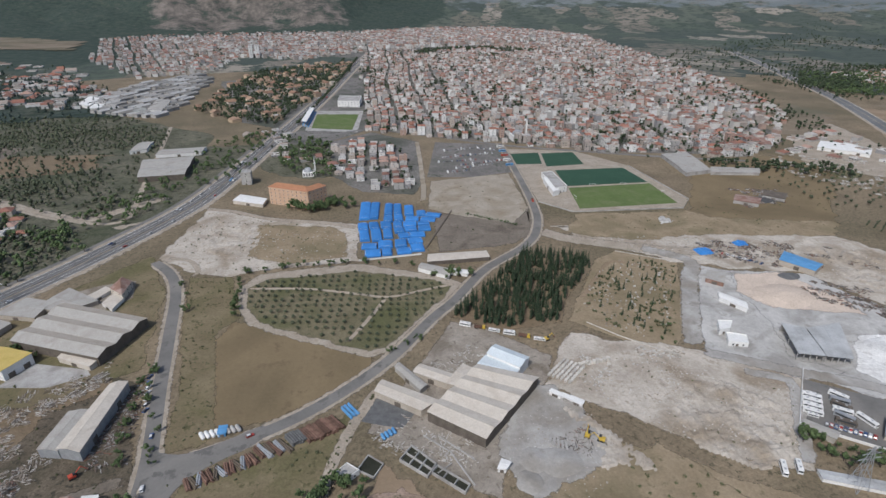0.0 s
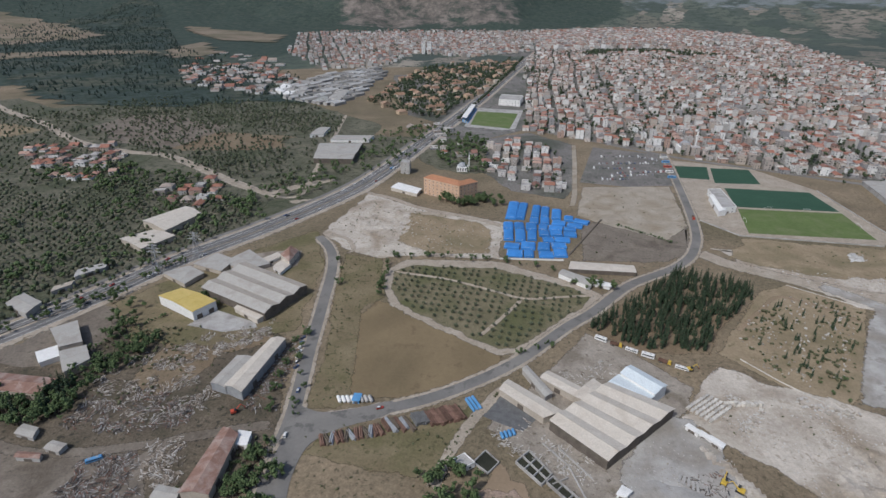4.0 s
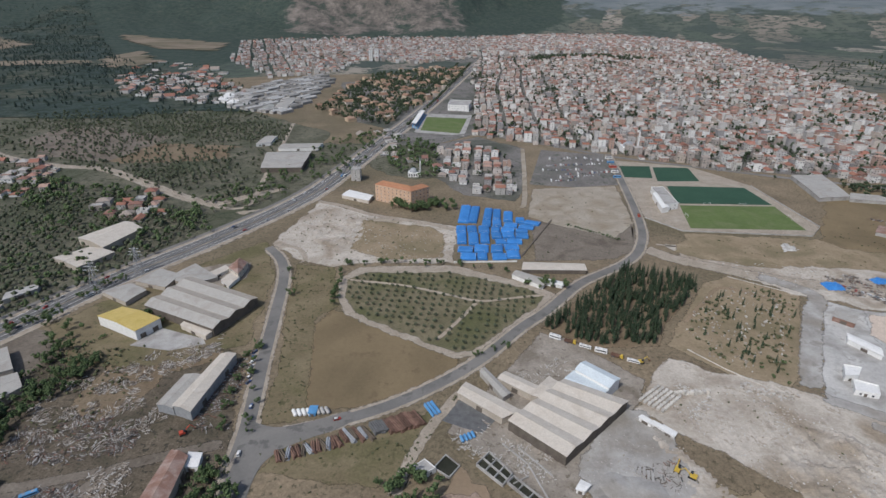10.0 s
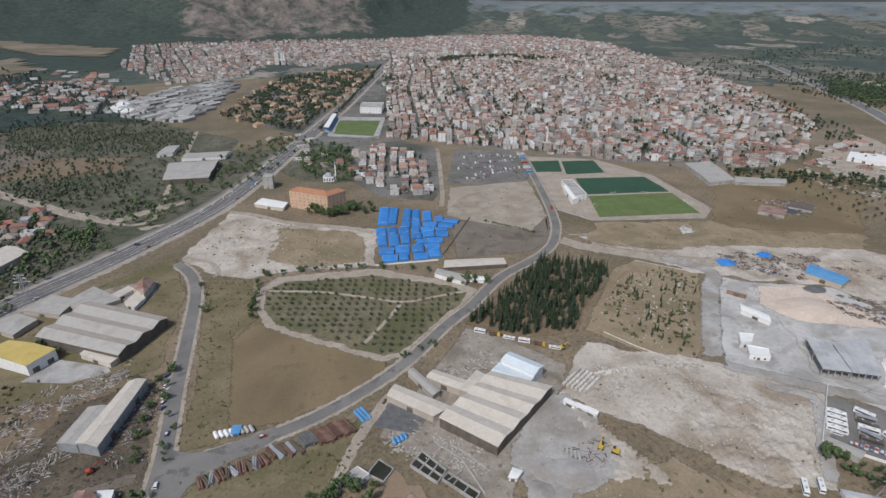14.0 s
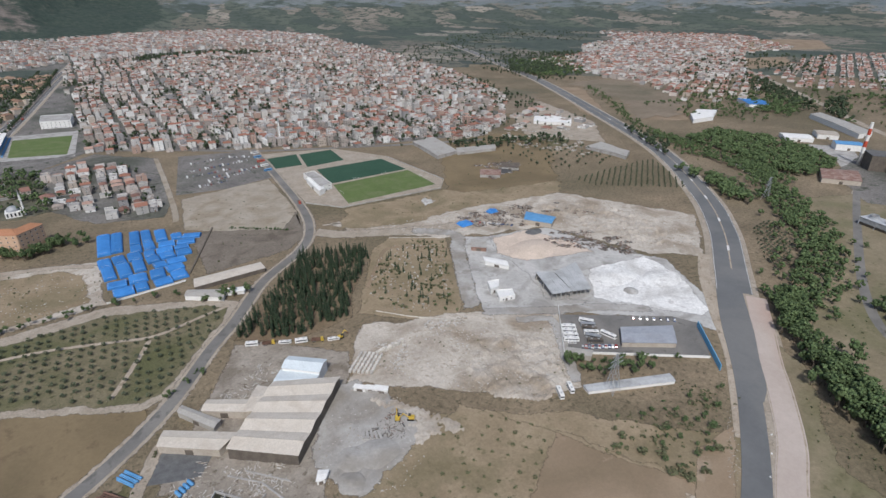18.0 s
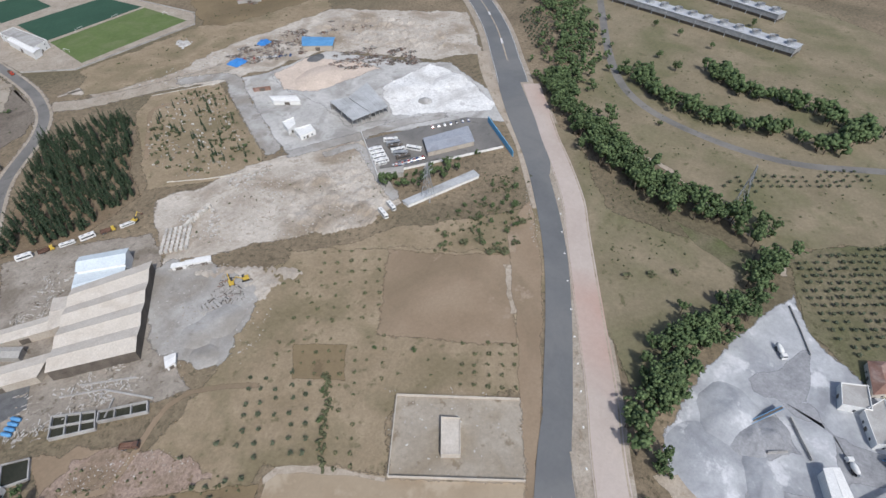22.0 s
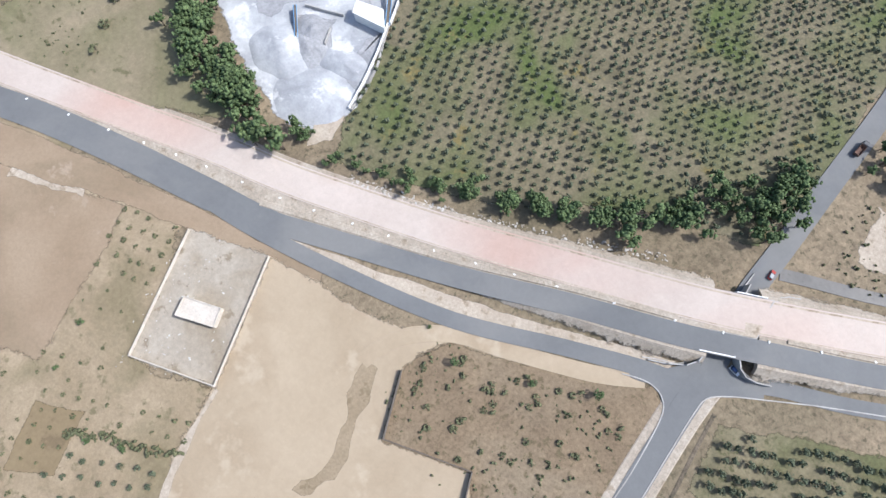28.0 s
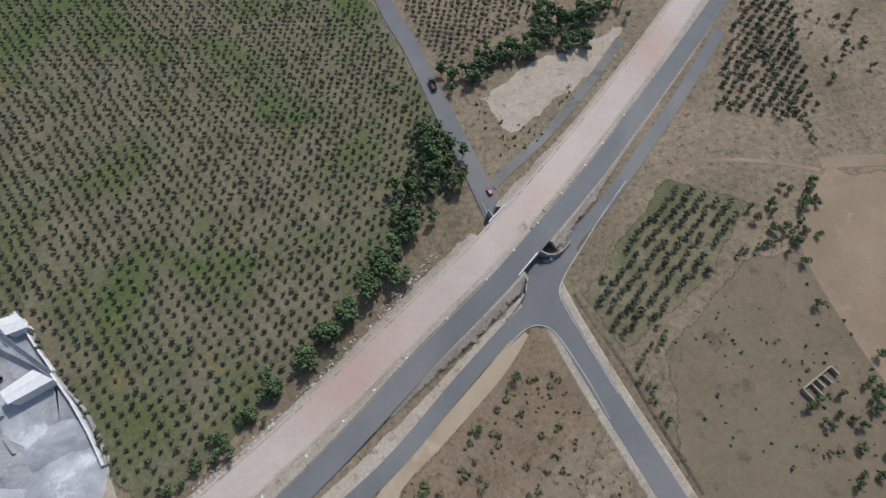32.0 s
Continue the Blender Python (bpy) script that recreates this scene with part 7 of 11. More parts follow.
shed("red_shed", [(-288.8, 206.9), (-257.1, 206.0), (-257.1, 219.9), (-301.4, 220.7)], 5, "old shed with a streaked rust-red roof", 1, 1.3, M_CREAM2, [M_RUSTROOF], doors=2)
shed("grey_shed", [(-322.3, 216.3), (-290.1, 206.7), (-301.8, 220.6), (-320.3, 226.8)], 5, "old grey sheet-roofed shed", 1, 1.0, M_CREAM2, [M_GREYROOF])
shed("grey_shed", [(-299.3, 265.5), (-288.8, 276.3), (-268.1, 254.5), (-278.2, 247.5)], 6, "grey flat-roofed yard shed", 1, 0.6, M_CREAM2, [M_GREYROOF])
shed("grey_shed", [(-274.2, 243.0), (-262.5, 250.9), (-250.2, 238.3), (-256.8, 225.1)], 6, "grey flat-roofed yard shed with pale walls", 1, 0.6, M_CREAM2, [M_GREYROOF])
shed("grey_shed", [(-291.2, 243.0), (-283.4, 250.8), (-273.9, 241.3), (-280.7, 233.4)], 4, "small white-walled yard shed", 1, 0.5, M_WHITE, [M_WHITE])
shed("farm_shed", [(-352.6, 445.6), (-316.6, 425.7), (-305.5, 470.3), (-332.1, 487.3)], 7, "large pale sheet-roofed shed beyond the highway", 1, 2.0, M_CREAM2, [M_CREAM], turn=1)
shed("farm_shed", [(-350.3, 407.6), (-317.6, 390.4), (-303.7, 420.3), (-332.4, 430.2)], 5, "pale sheet-roofed shed beyond the highway", 1, 1.2, M_CREAM2, [M_CREAM], turn=1)
shed("market_hall", [(-258, 675), (-205, 678), (-212, 760), (-275, 753)], 7, "wide grey-roofed hall beside the highway", 2, 1.5, M_DARKWALL, [M_GREYROOF], doors=3)
shed("market_hall", [(-269, 784), (-210, 789), (-208, 816), (-268, 811)], 5, "long low grey-roofed hall", 1, 1.0, M_WHITE, [M_GREYROOF])
shed("market_hall", [(-311, 809), (-291, 817), (-294, 862), (-312, 863)], 5, "small white hall beside the highway", 1, 1.0, M_WHITE, [M_GREYROOF])
for q in ([(-233.2, 375.7), (-209.5, 363.3), (-193.4, 378.4), (-221.9, 401.3)], [(-257.0, 369.9), (-227.9, 360.4), (-225.0, 381.7), (-246.8, 391.0)], [(-273.1, 352.1), (-246.0, 337.0), (-240.1, 355.5), (-258.0, 365.9)]):
    shed("depot_shed", q, 4, "low grey flat-roofed depot beside the highway", 1, 0.4, M_CREAM2, [M_GREYROOF], group="depots beside the highway")
block("red_house", [(-189.5, 392.4), (-177.0, 380.2), (-176.8, 401.5), (-187.0, 409.5)], 2, "two-storey house with a faded red roof", M_CREAM, "hip", M_RUSTROOF, category="house")
shed("row_shed", [(-189.3, 374.5), (-179.2, 365.0), (-176.4, 380.1), (-186.1, 388.3)], 3, "low white row shed", 1, 0.4, M_WHITE, [M_CREAM])
shed("row_shed", [(-208.5, 381.7), (-200.7, 374.8), (-190.1, 395.2), (-196.5, 400.6)], 3, "low white row shed behind the warehouse", 1, 0.4, M_WHITE, [M_CREAM], turn=1)
shed("nursery_shed", [(56.4, 398.2), (110.0, 398.0), (110.3, 410.1), (59.2, 412.0)], 4, "long cream-roofed shed below the tarpaulins", 1, 0.6, M_DARKWALL, CREAMS)
shed("nursery_shed", [(47.2, 388.9), (69.8, 370.8), (74.3, 381.0), (51.4, 396.7)], 4, "low pale shed at the orchard corner", 1, 0.6, M_WHITE, [M_GREYROOF])
shed("nursery_shed", [(72.4, 378.2), (85.4, 373.0), (88.4, 378.5), (76.2, 383.7)], 3, "small white shed at the orchard corner", 1, 0.4, M_WHITE, [M_WHITE])
block("club_house", [(226.9, 548.9), (243.1, 554.9), (245.5, 611.6), (230.8, 608.6)], 2, "white two-storey club house with rows of windows", M_WHITE, storey=3.4)
M_OCHREWALL = mat("ochre_plaster", (0.5, 0.33, 0.22), (0.58, 0.41, 0.29), 0.2)
def wing(a, b, depth, label):
    a, b = Vector(a), Vector(b)
    n = (b - a).normalized()
    n = Vector((-n.y, n.x)) * depth
    block("school", [tuple(a), tuple(b), tuple(b + n), tuple(a + n)], 5, label, M_OCHREWALL, "hip", M_ORANGEROOF, storey=3.9, group="school wings", pitch=5.0)


wing((-91.6, 573.6), (-49.5, 549.9), 15, "salmon five-storey school wing with an orange tiled roof")
wing((-48.9, 549.8), (-30.0, 567.2), 13, "salmon end wing of the school with an orange roof")
shed("school_hall", [(-131.7, 579.7), (-98.2, 561.8), (-95.7, 579.7), (-126.2, 598.1)], 4, "low white-roofed hall beside the school", 1, 0.5, M_CREAM, [M_WHITE])
block("bare_tower", [(-132.4, 643.5), (-120.6, 642.3), (-121.3, 655.7), (-132.9, 659.2)], 5, "unfinished grey concrete apartment block", M_CONCRETE)
for q in ([(-325, 2048), (-313, 2051), (-320, 2110), (-333, 2108)], [(-305, 2053), (-291, 2056), (-297, 2115), (-312, 2112)]):
    block("tower_block", q, 13, "tall white apartment tower", M_WHITE, group="twin towers", pitch=9.0, storey=3.0)
def open_shed(name, quad, h, label, roof, rise=0.5):
    """A roof on posts with one closed side, open to the yard."""
    q = [Vector(p) for p in quad]
    c = sum(q, Vector((0, 0))) / 4
    base = empty(name, c.x, c.y)
    q = [p - c for p in q]
    for n in range(4):
        u0, u1 = n / 4, (n + 1) / 4 - 0.004
        g = Geo()
        pts = [(*lerp2(q, u0, -0.02), h), (*lerp2(q, u1, -0.02), h), (*lerp2(q, u1, 1.02), h + rise), (*lerp2(q, u0, 1.02), h + rise)]
        g.add([(x, y, z - 0.15) for x, y, z in pts] + pts, [(3, 2, 1, 0), (4, 5, 6, 7), (0, 1, 5, 4), (1, 2, 6, 5), (2, 3, 7, 6), (3, 0, 4, 7)])
        g.link("roof_sheet", roof, base)
    for u in (0.02, 0.27, 0.5, 0.73, 0.98):
        for v in (0.03, 0.5, 0.97):
            p = lerp2(q, u, v)
            g = Geo()
            g.box((p.x, p.y, -0.3), (0.4, 0.4, h + 0.15 + rise * v))
            g.link("post", M_CONCRETE, base)
    g = Geo()
    a, b = lerp2(q, 0.01, 0.99), lerp2(q, 0.99, 0.99)
    d, m = b - a, (a + b) / 2
    g.box((m.x, m.y, -0.3), (d.length, 0.3, h * 0.8), math.atan2(d.y, d.x))
    g.link("back_wall", M_CONCRETE, base)
    return tagged(base, label, "shed", "open stone sheds")


open_shed("stone_shed", [(266, 230), (281, 224.7), (291, 252.8), (279.4, 260.9)], 6.4, "open stone shed with a pale grey sheet roof", M_QUARRYROOF)
open_shed("stone_shed", [(281.7, 224.7), (296.4, 219.5), (319.1, 254.3), (292.1, 252.7)], 6.0, "broad open stone shed with a pale grey sheet roof", M_QUARRYROOF)
block("white_office", [(234, 251.6), (245.7, 247.7), (250.3, 256.1), (239.2, 262)], 1, "white flat-roofed office of the stone yard", M_WHITE, roofing=M_WHITE, storey=3.4)
block("white_office", [(235.5, 263.5), (244.2, 264.3), (251.3, 272.2), (241.8, 274.8)], 1, "white flat-roofed office of the stone yard", M_WHITE, roofing=M_WHITE, storey=4.2)
shed("white_shed", [(263.4, 303.3), (273.3, 285.2), (278, 293.7), (267.6, 310.8)], 3.6, "long white shed of the stone yard", 1, 0.6, M_WHITE, [M_WHITE])
shed("blue_shed", [(350.9, 348.3), (364.5, 325.4), (380.1, 334.7), (366.9, 361.8)], 5, "low shed with a pale blue roof and brick end", 1, 0.8, M_CREAM2, [M_BLUE])
shed("stone_hut", [(271.0, 331.6), (280.2, 322.0), (292.0, 336.5), (281.0, 344.1)], 4, "low open shed with blue sheets", 1, 0.4, M_RUSTROOF, [M_GREYROOF])
shed("depot_building", [(274.3, 175.2), (303.5, 156.2), (288.0, 143.0), (260.8, 163.7)], 3.8, "long flat blue-grey depot building", 1, 0.35, M_CREAM2, [M_DEPOTROOF], doors=4)
shed("greenhouse_strip", [(210, 151.5), (258.9, 128.8), (255.8, 123.0), (208.4, 146.3)], 2.4, "long low building with a dusty grey roof", 1, 0.3, M_WHITE, [M_QUARRYROOF])
shed("depot_canopy", [(223.6, 177.2), (233.0, 165.8), (238.3, 169.1), (228.4, 180.4)], 4, "grey canopy beside the vehicle yard", 1, 0.3, M_GREYROOF, [M_GREYROOF])
block("white_hut", [(97.1, 60.6), (83.2, 52.8), (87.0, 46.1), (100.6, 53.5)], 1, "small white flat-roofed block hut in a walled lot", M_CREAM, roofing=M_CREAM, storey=3.2, windows=False)
for q, lab in (([(-10.2, 137.0), (-17.4, 133.4), (5.0, 103.6), (10.0, 108.3)], "long grey-roofed workshop of the compound"), ([(-13.7, 150.8), (-24.6, 144.5), (-20.8, 138.2), (-11.4, 144.9)], "small grey-roofed block of the compound"),
               ([(4.6, 103.7), (-6.7, 96.1), (-3.6, 91.2), (7.3, 98.3)], "grey-roofed store of the compound"), ([(-4.6, 113.1), (-17.4, 104.5), (-9.6, 93.1), (2.3, 103.3)], "broad grey-roofed hall of the compound"),
               ([(-30.2, 117.2), (-37.3, 111.7), (-30.1, 102.6), (-23.9, 106.8)], "cream-roofed office of the compound"), ([(-27.1, 105.2), (-32.1, 101.9), (-21.8, 85.4), (-16.4, 88.1)], "long pale workshop of the compound")):
    shed("compound_shed", q, 4.5, lab, 1, 0.7, M_WHITE, [M_GREENROOF], group="compound sheds")
for q, h, lab, mt in (([(587, 696), (609, 678), (637, 722), (617, 738)], 7, "broad hall with a faded red roof", M_RUSTROOF), ([(427, 667), (467, 670), (450, 588), (412, 582)], 5, "broad grey roadside shed", M_GREYROOF), ([(460, 603), (518, 586), (505, 569), (446, 582)], 4, "long grey roadside shed", M_GREYROOF), ([(617.6, 500.2), (657.2, 504.6), (643.9, 450.3), (620.2, 447.7)], 4, "low grey shed beside the bypass", M_GREYROOF), ([(943.7, 535.6), (1002.4, 527.9), (952.3, 496.4), (899.9, 503)], 7, "white hall beyond the bypass", M_WHITE),
                     ([(673, 663), (698, 632), (735, 667), (706, 693)], 5, "white sheds of a roadside works", M_WHITE), ([(700, 639), (712, 613), (743, 641), (732, 668)], 5, "white sheds of a roadside works", M_WHITE), ([(622, 476), (619, 431), (645, 445), (646, 488)], 5, "long grey farm shed in the east", M_GREYROOF),
                     ([(408.7, 486.9), (427.1, 470.7), (442.4, 486.7), (423.7, 503.6)], 4, "low rusty shed in a scrap yard", M_RUSTROOF), ([(450.7, 494.9), (465.8, 479.1), (482.7, 495.8), (463.6, 508.8)], 4, "low dark shed in a scrap yard", M_DARKWALL), ([(227.0, 590.2), (221.3, 541.2), (229.7, 544.8), (235.2, 592.3)], 6, "white sports club building", M_WHITE)):
    shed("roadside_shed", q, h, lab, 1, 0.8, M_WHITE if mt is M_WHITE else M_CONCRETE, [mt], group="roadside sheds")
block("gate_house", [(-19.6, 188.4), (-12.5, 185.0), (-7.7, 188.5), (-13.5, 193.9)], 1, "small white house at the track", M_WHITE, storey=3.2)
shed("cabin", [(58.2, 178.2), (61.8, 177.2), (65.2, 180.9), (61.7, 183.3)], 3, "white site cabin on the grey yard", 1, 0.3, M_WHITE, [M_WHITE], category="cabin")
shed("plant_shed", [(147.8, -75.7), (133.3, -80.3), (139.9, -85.7), (150.9, -80.7)], 6, "white plant shed open to one side", 1, 0.4, M_WHITE, [M_WHITE], doors=0)
shed("plant_box", [(151.3, -104.2), (143.9, -105.2), (148.1, -111.7), (155.5, -111.1)], 5, "white control box of the plant", 1, 0.3, M_WHITE, [M_WHITE], doors=0)
block("plant_office", [(195.1, -81.1), (183.2, -81.7), (186.6, -92.8), (199.0, -91.3)], 1, "white flat-roofed plant office", M_WHITE, storey=4)
block("plant_office", [(184.8, -89.6), (170.2, -94.0), (173.8, -101.2), (195.5, -97.3)], 1, "long white flat-roofed plant office", M_WHITE, storey=4)
block("plant_house", [(213.7, -91.5), (195.9, -93.5), (201.4, -101.9), (217.4, -98.8)], 1, "house with a faded red tiled roof at the plant", M_CREAM, "hip", M_RUSTROOF, storey=3.8, category="house")
# far works in the east
M_PANELROOF = mat("pale_metal_roof", (0.4, 0.41, 0.42), (0.5, 0.51, 0.52), 0.05, fine=0.6, rough=0.5, stain=(0.33, 0.33, 0.33), stain_scale=0.05)
for q, h, lab, roof in (([(1006.3, 291.6), (1040, 285), (1138.0, 399.3), (1110.3, 404.3)], 8, "long grey-roofed works hall", M_GREYROOF), ([(726.5, 232.8), (749.4, 199.5), (792.9, 219.3), (768.5, 251.5)], 6, "low works hall with a rusty striped roof", M_RUSTROOF),
                        ([(752.6, 118.3), (783.2, 96.2), (816.2, 109.1), (788.9, 127.2)], 6, "pale works store beside the cooling halls", M_PANELROOF), ([(789.3, 146.0), (803.9, 121.5), (848.4, 144.9), (830.1, 163.4)], 7, "pale works hall with a long roof", M_PANELROOF),
                        ([(923.1, 520.8), (951.4, 499.2), (1013.9, 524.7), (988.6, 550.2)], 7, "white flat hall in the fields", M_WHITE), ([(1119.1, 517.1), (1145.8, 490.1), (1192.3, 534.4), (1162.5, 564.5)], 7, "hall with a bright blue roof", M_TARP),
                        ([(900, 352), (925, 322), (948, 340), (925, 372)], 6, "white works store with several roofs", M_WHITE), ([(958, 330), (972, 306), (1000, 322), (985, 348)], 7, "pink-walled works building beside the long hall", M_CREAM2), ([(905, 285), (925, 258), (945, 270), (925, 298)], 9, "blue machine house of the works", M_BLUE)):
    shed("works_hall", q, h, lab, 1, 1.2, M_WHITE if roof is not M_RUSTROOF else M_CREAM2, [roof], group="far works halls")


def cooling_hall(a, b, width, count, label):
    """A long raised steel hall with louvred sides and a row of round stacks along its roof."""
    a, b = Vector(a), Vector(b)
    c, d = (a + b) / 2, b - a
    base = empty("cooling_hall", c.x, c.y, 0, math.atan2(d.y, d.x))
    L = d.length
    g = Geo()
    g.box((0, 0, 3.4), (L, width, 4.6))
    g.link("body", M_STEEL, base)
    g = Geo()
    g.box((0, 0, 8.0), (L + 0.8, width + 0.8, 0.3))
    g.link("roof", M_PANELROOF, base)
    n = count + 1
    for k in range(n):
        for v in (-1, 1):
            g = Geo()
            u = (k / (n - 1) - 0.5) * (L - 1.5)
            g.tube((u, v * (width / 2 + 1.4), -0.3), (u, v * (width / 2 - 0.4), 8.0), 0.4, 0.3, 4)
            g.link("strut", M_STEEL, base)
    g = Geo()
    g.box((0, 0, -0.3), (L - 1, width - 2, 3.7))
    g.link("basin", M_DARKWALL, base)
    for k in range(count):
        u = ((k + 0.5) / count - 0.5) * L
        g = Geo()
        ring = 16
        for r, z in ((4.3, 8.2), (3.7, 9.8), (4.0, 11.6), (3.7, 11.6), (3.4, 9.8)):
            g.v += [(u + r * math.cos(2 * math.pi * i / ring), r * math.sin(2 * math.pi * i / ring), z) for i in range(ring)]
        for m in range(4):
            g.f += [(m * ring + i, m * ring + (i + 1) % ring, (m + 1) * ring + (i + 1) % ring, (m + 1) * ring + i) for i in range(ring)]
        g.f.append(tuple(4 * ring + i for i in range(ring)))
        g.m = [0] * (4 * ring) + [1]
        g.link("fan_shaft", [M_STEEL, M_DARKWALL], base)
    tagged(base, label, "cooling hall", "cooling halls")


cooling_hall((624, 154), (560, -40), 15, 13, "long grey steel cooling hall with round fan stacks")
cooling_hall((697, 111), (640, -20), 14, 9, "grey steel cooling hall behind the first")


def boiler_house():
    base = empty("boiler_house", 835, 190, 0, 0.62)
    for nm, c, size, m in (("block", (-14, -10, -0.3), (54, 34, 6), M_CONCRETE), ("block", (-12, -8, 5.7), (52, 30, 9), M_DARKWALL), ("tower", (24, 16, -0.3), (30, 24, 20), M_DARKWALL), ("roof", (-12, -8, 14.7), (53, 31, 0.8), M_GREYROOF), ("roof", (24, 16, 19.7), (31, 25, 0.8), M_ASHPILE)):
        g = Geo()
        g.box(c, size)
        g.link(nm, m, base)
    for z in (7, 9.6, 12.2):
        g = Geo()
        g.box((-12, -8, z), (52.6, 30.6, 0.8))
        g.link("louvre_band", M_CONCRETE, base)
    tagged(base, "dark louvred boiler house of the works", "building")


boiler_house()


def chimney():
    base = empty("chimney", 848, 236)
    for k in range(7):
        g = Geo()
        g.tube((0, 0, k * 8 - (0.3 if k == 0 else 0)), (0, 0, k * 8 + 8), 2.6 - k * 0.12, 2.48 - k * 0.12, 14)
        g.link("band", M_CONCRETE if k < 2 else M_RED if k % 2 else M_WHITE, base)
    tagged(base, "tall red and white banded factory chimney", "chimney")


chimney()
patch("pavement_works", [(907.1, 325.6), (943.6, 278.4), (858.5, 232.9), (797.2, 234.0), (864.8, 270.5)], M_CONCRETE, "pale concrete yard of the works", "pavement", lift=0.36)

# ---- mosques ----
def mosque(x, y, size, label):
    base = empty("mosque", x, y)
    g = Geo()
    g.box((0, 0, -0.3), (15 * size, 15 * size, 7 * size))
    g.link("wall", M_WHITE, base)
    g = Geo()
    for i in range(6):
        for j in range(16):
            p = []
            for a, b in ((i, j), (i, j + 1), (i + 1, j + 1), (i + 1, j)):
                e, t = a / 6 * math.pi / 2, b / 16 * 2 * math.pi
                p.append((6.2 * size * math.cos(e) * math.cos(t), 6.2 * size * math.cos(e) * math.sin(t), 6.6 * size + 5.6 * size * math.sin(e)))
            g.add(p, [(0, 1, 2, 3)])
    g.link("dome", M_STEEL, base, "grey metal dome", smooth=True)
    mn = Geo()
    mn.tube((10 * size, -4 * size, -0.3), (10 * size, -4 * size, 24 * size), 1.1 * size, 0.85 * size, 10)
    shaft = mn.link("minaret", M_WHITE, base)
    g = Geo()
    g.tube((10 * size, -4 * size, 18 * size), (10 * size, -4 * size, 19 * size), 1.2 * size, 1.9 * size, 10)
    g.link("balcony", M_WHITE, shaft)
    g = Geo()
    g.tube((10 * size, -4 * size, 24 * size), (10 * size, -4 * size, 30 * size), 0.95 * size, 0.05, 10)
    g.link("spire", M_STEEL, shaft)
    for k in range(4):
        g = Geo()
        g.box((-5.5 * size + 3.6 * k * size, -7.55 * size, 1.5), (1.4, 0.15, 3.5))
        g.link("window", M_GLASSDARK, base)
    tagged(base, label, "mosque")


mosque(*(-55.6, 667.5), 0.9, "small white mosque with a dome and minaret")
mosque(*(257, 797), 1.3, "white domed mosque with a slim minaret in the town")
mosque(*(805, 1278), 1.2, "distant white mosque with a slim minaret")

# ---- stadium ----
def stand(quad, label, steps=6):
    q = [Vector(p) for p in quad]
    c = sum(q, Vector((0, 0))) / 4
    base = empty("grandstand", c.x, c.y)
    q = [p - c for p in q]
    for k in range(steps):
        g = Geo()
        g.prism([tuple(lerp2(q, 0, k / steps)), tuple(lerp2(q, 1, k / steps)), tuple(lerp2(q, 1, (k + 1) / steps)), tuple(lerp2(q, 0, (k + 1) / steps))], -0.2, 0.8 + k * 0.8)
        g.link("step", M_BLUE if k % 2 else M_CONCRETE, base)
    g = Geo()
    g.prism([tuple(lerp2(q, 0, 0.4)), tuple(lerp2(q, 1, 0.4)), tuple(lerp2(q, 1, 1.1)), tuple(lerp2(q, 0, 1.1))], 9.0, 9.3)
    g.link("roof", M_WHITE, base)
    for u in (0.05, 0.35, 0.65, 0.95):
        p = lerp2(q, u, 0.95)
        g = Geo()
        g.tube((p.x, p.y, -0.2), (p.x, p.y, 9.1), 0.25)
        g.link("post", M_STEEL, base)
    tagged(base, label, "grandstand")


stand([(-67, 936), (-59, 1057), (-71, 1075), (-80, 950)], "blue stepped grandstand with a white roof")
block("stadium_hall", [(-20, 1112), (23, 1101), (30, 1160), (-16, 1171)], 3, "white stadium hall with a yellow side", M_WHITE, storey=4)
patch("track_stadium", [(-74, 915), (-67, 1080), (29, 1064), (12, 890)], M_CONCRETE, "pale surround of the stadium pitch", "pavement", lift=0.41)
patch("turf_stadium_grass", [(-64, 931), (-59, 1046), (19, 1032), (4, 907)], M_TURF, "green stadium pitch", "sports pitch", lift=0.43)

# ---- blue tarpaulin stacks ----
def tarp_stack(x, y, w, d, rz, h=2.6, label=""):
    """A long low stack under a taut blue sheet, with a rounded top and a hem."""
    base = empty("tarpaulin_stack", x, y, 0, rz)
    g = Geo()
    prof = [(-1, 0), (-1, 0.62), (-0.82, 0.9), (-0.35, 1.03), (0.35, 1.03), (0.82, 0.9), (1, 0.62), (1, 0)]
    n = len(prof)
    cuts = [-1, -0.97, -0.5, 0, 0.5, 0.97, 1]
    for c in cuts:
        e = 0.9 if abs(c) == 1 else 1.0
        s = 1 + 0.03 * noise.noise((x + c * 3, y, 1.3))
        g.v += [(c * w / 2, u * d / 2 * e, -0.1 if v == 0 else v * h * e * s) for u, v in prof]
    for i in range(len(cuts) - 1):
        g.f += [(i * n + k, i * n + k + 1, (i + 1) * n + k + 1, (i + 1) * n + k) for k in range(n - 1)]
    g.f += [tuple(range(n - 1, -1, -1)), tuple((len(cuts) - 1) * n + k for k in range(n))]
    g.m = [0] * len(g.f)
    g.link("sheet", M_TARP, base)
    for s in (-1, 1):
        g = Geo()
        g.box((0, s * d / 2, -0.1), (w * 0.98, 0.14, 0.5))
        g.link("hem", M_BLUE, base)
    for s in (-0.45, 0.45):
        g = Geo()
        g.box((s * w, 0, h * 1.02), (0.12, d * 0.6, 0.06))
        g.link("strap", M_WHITE, base)
    tagged(base, label or "stack covered with a bright blue tarpaulin", "tarpaulin", "blue tarpaulin stacks")


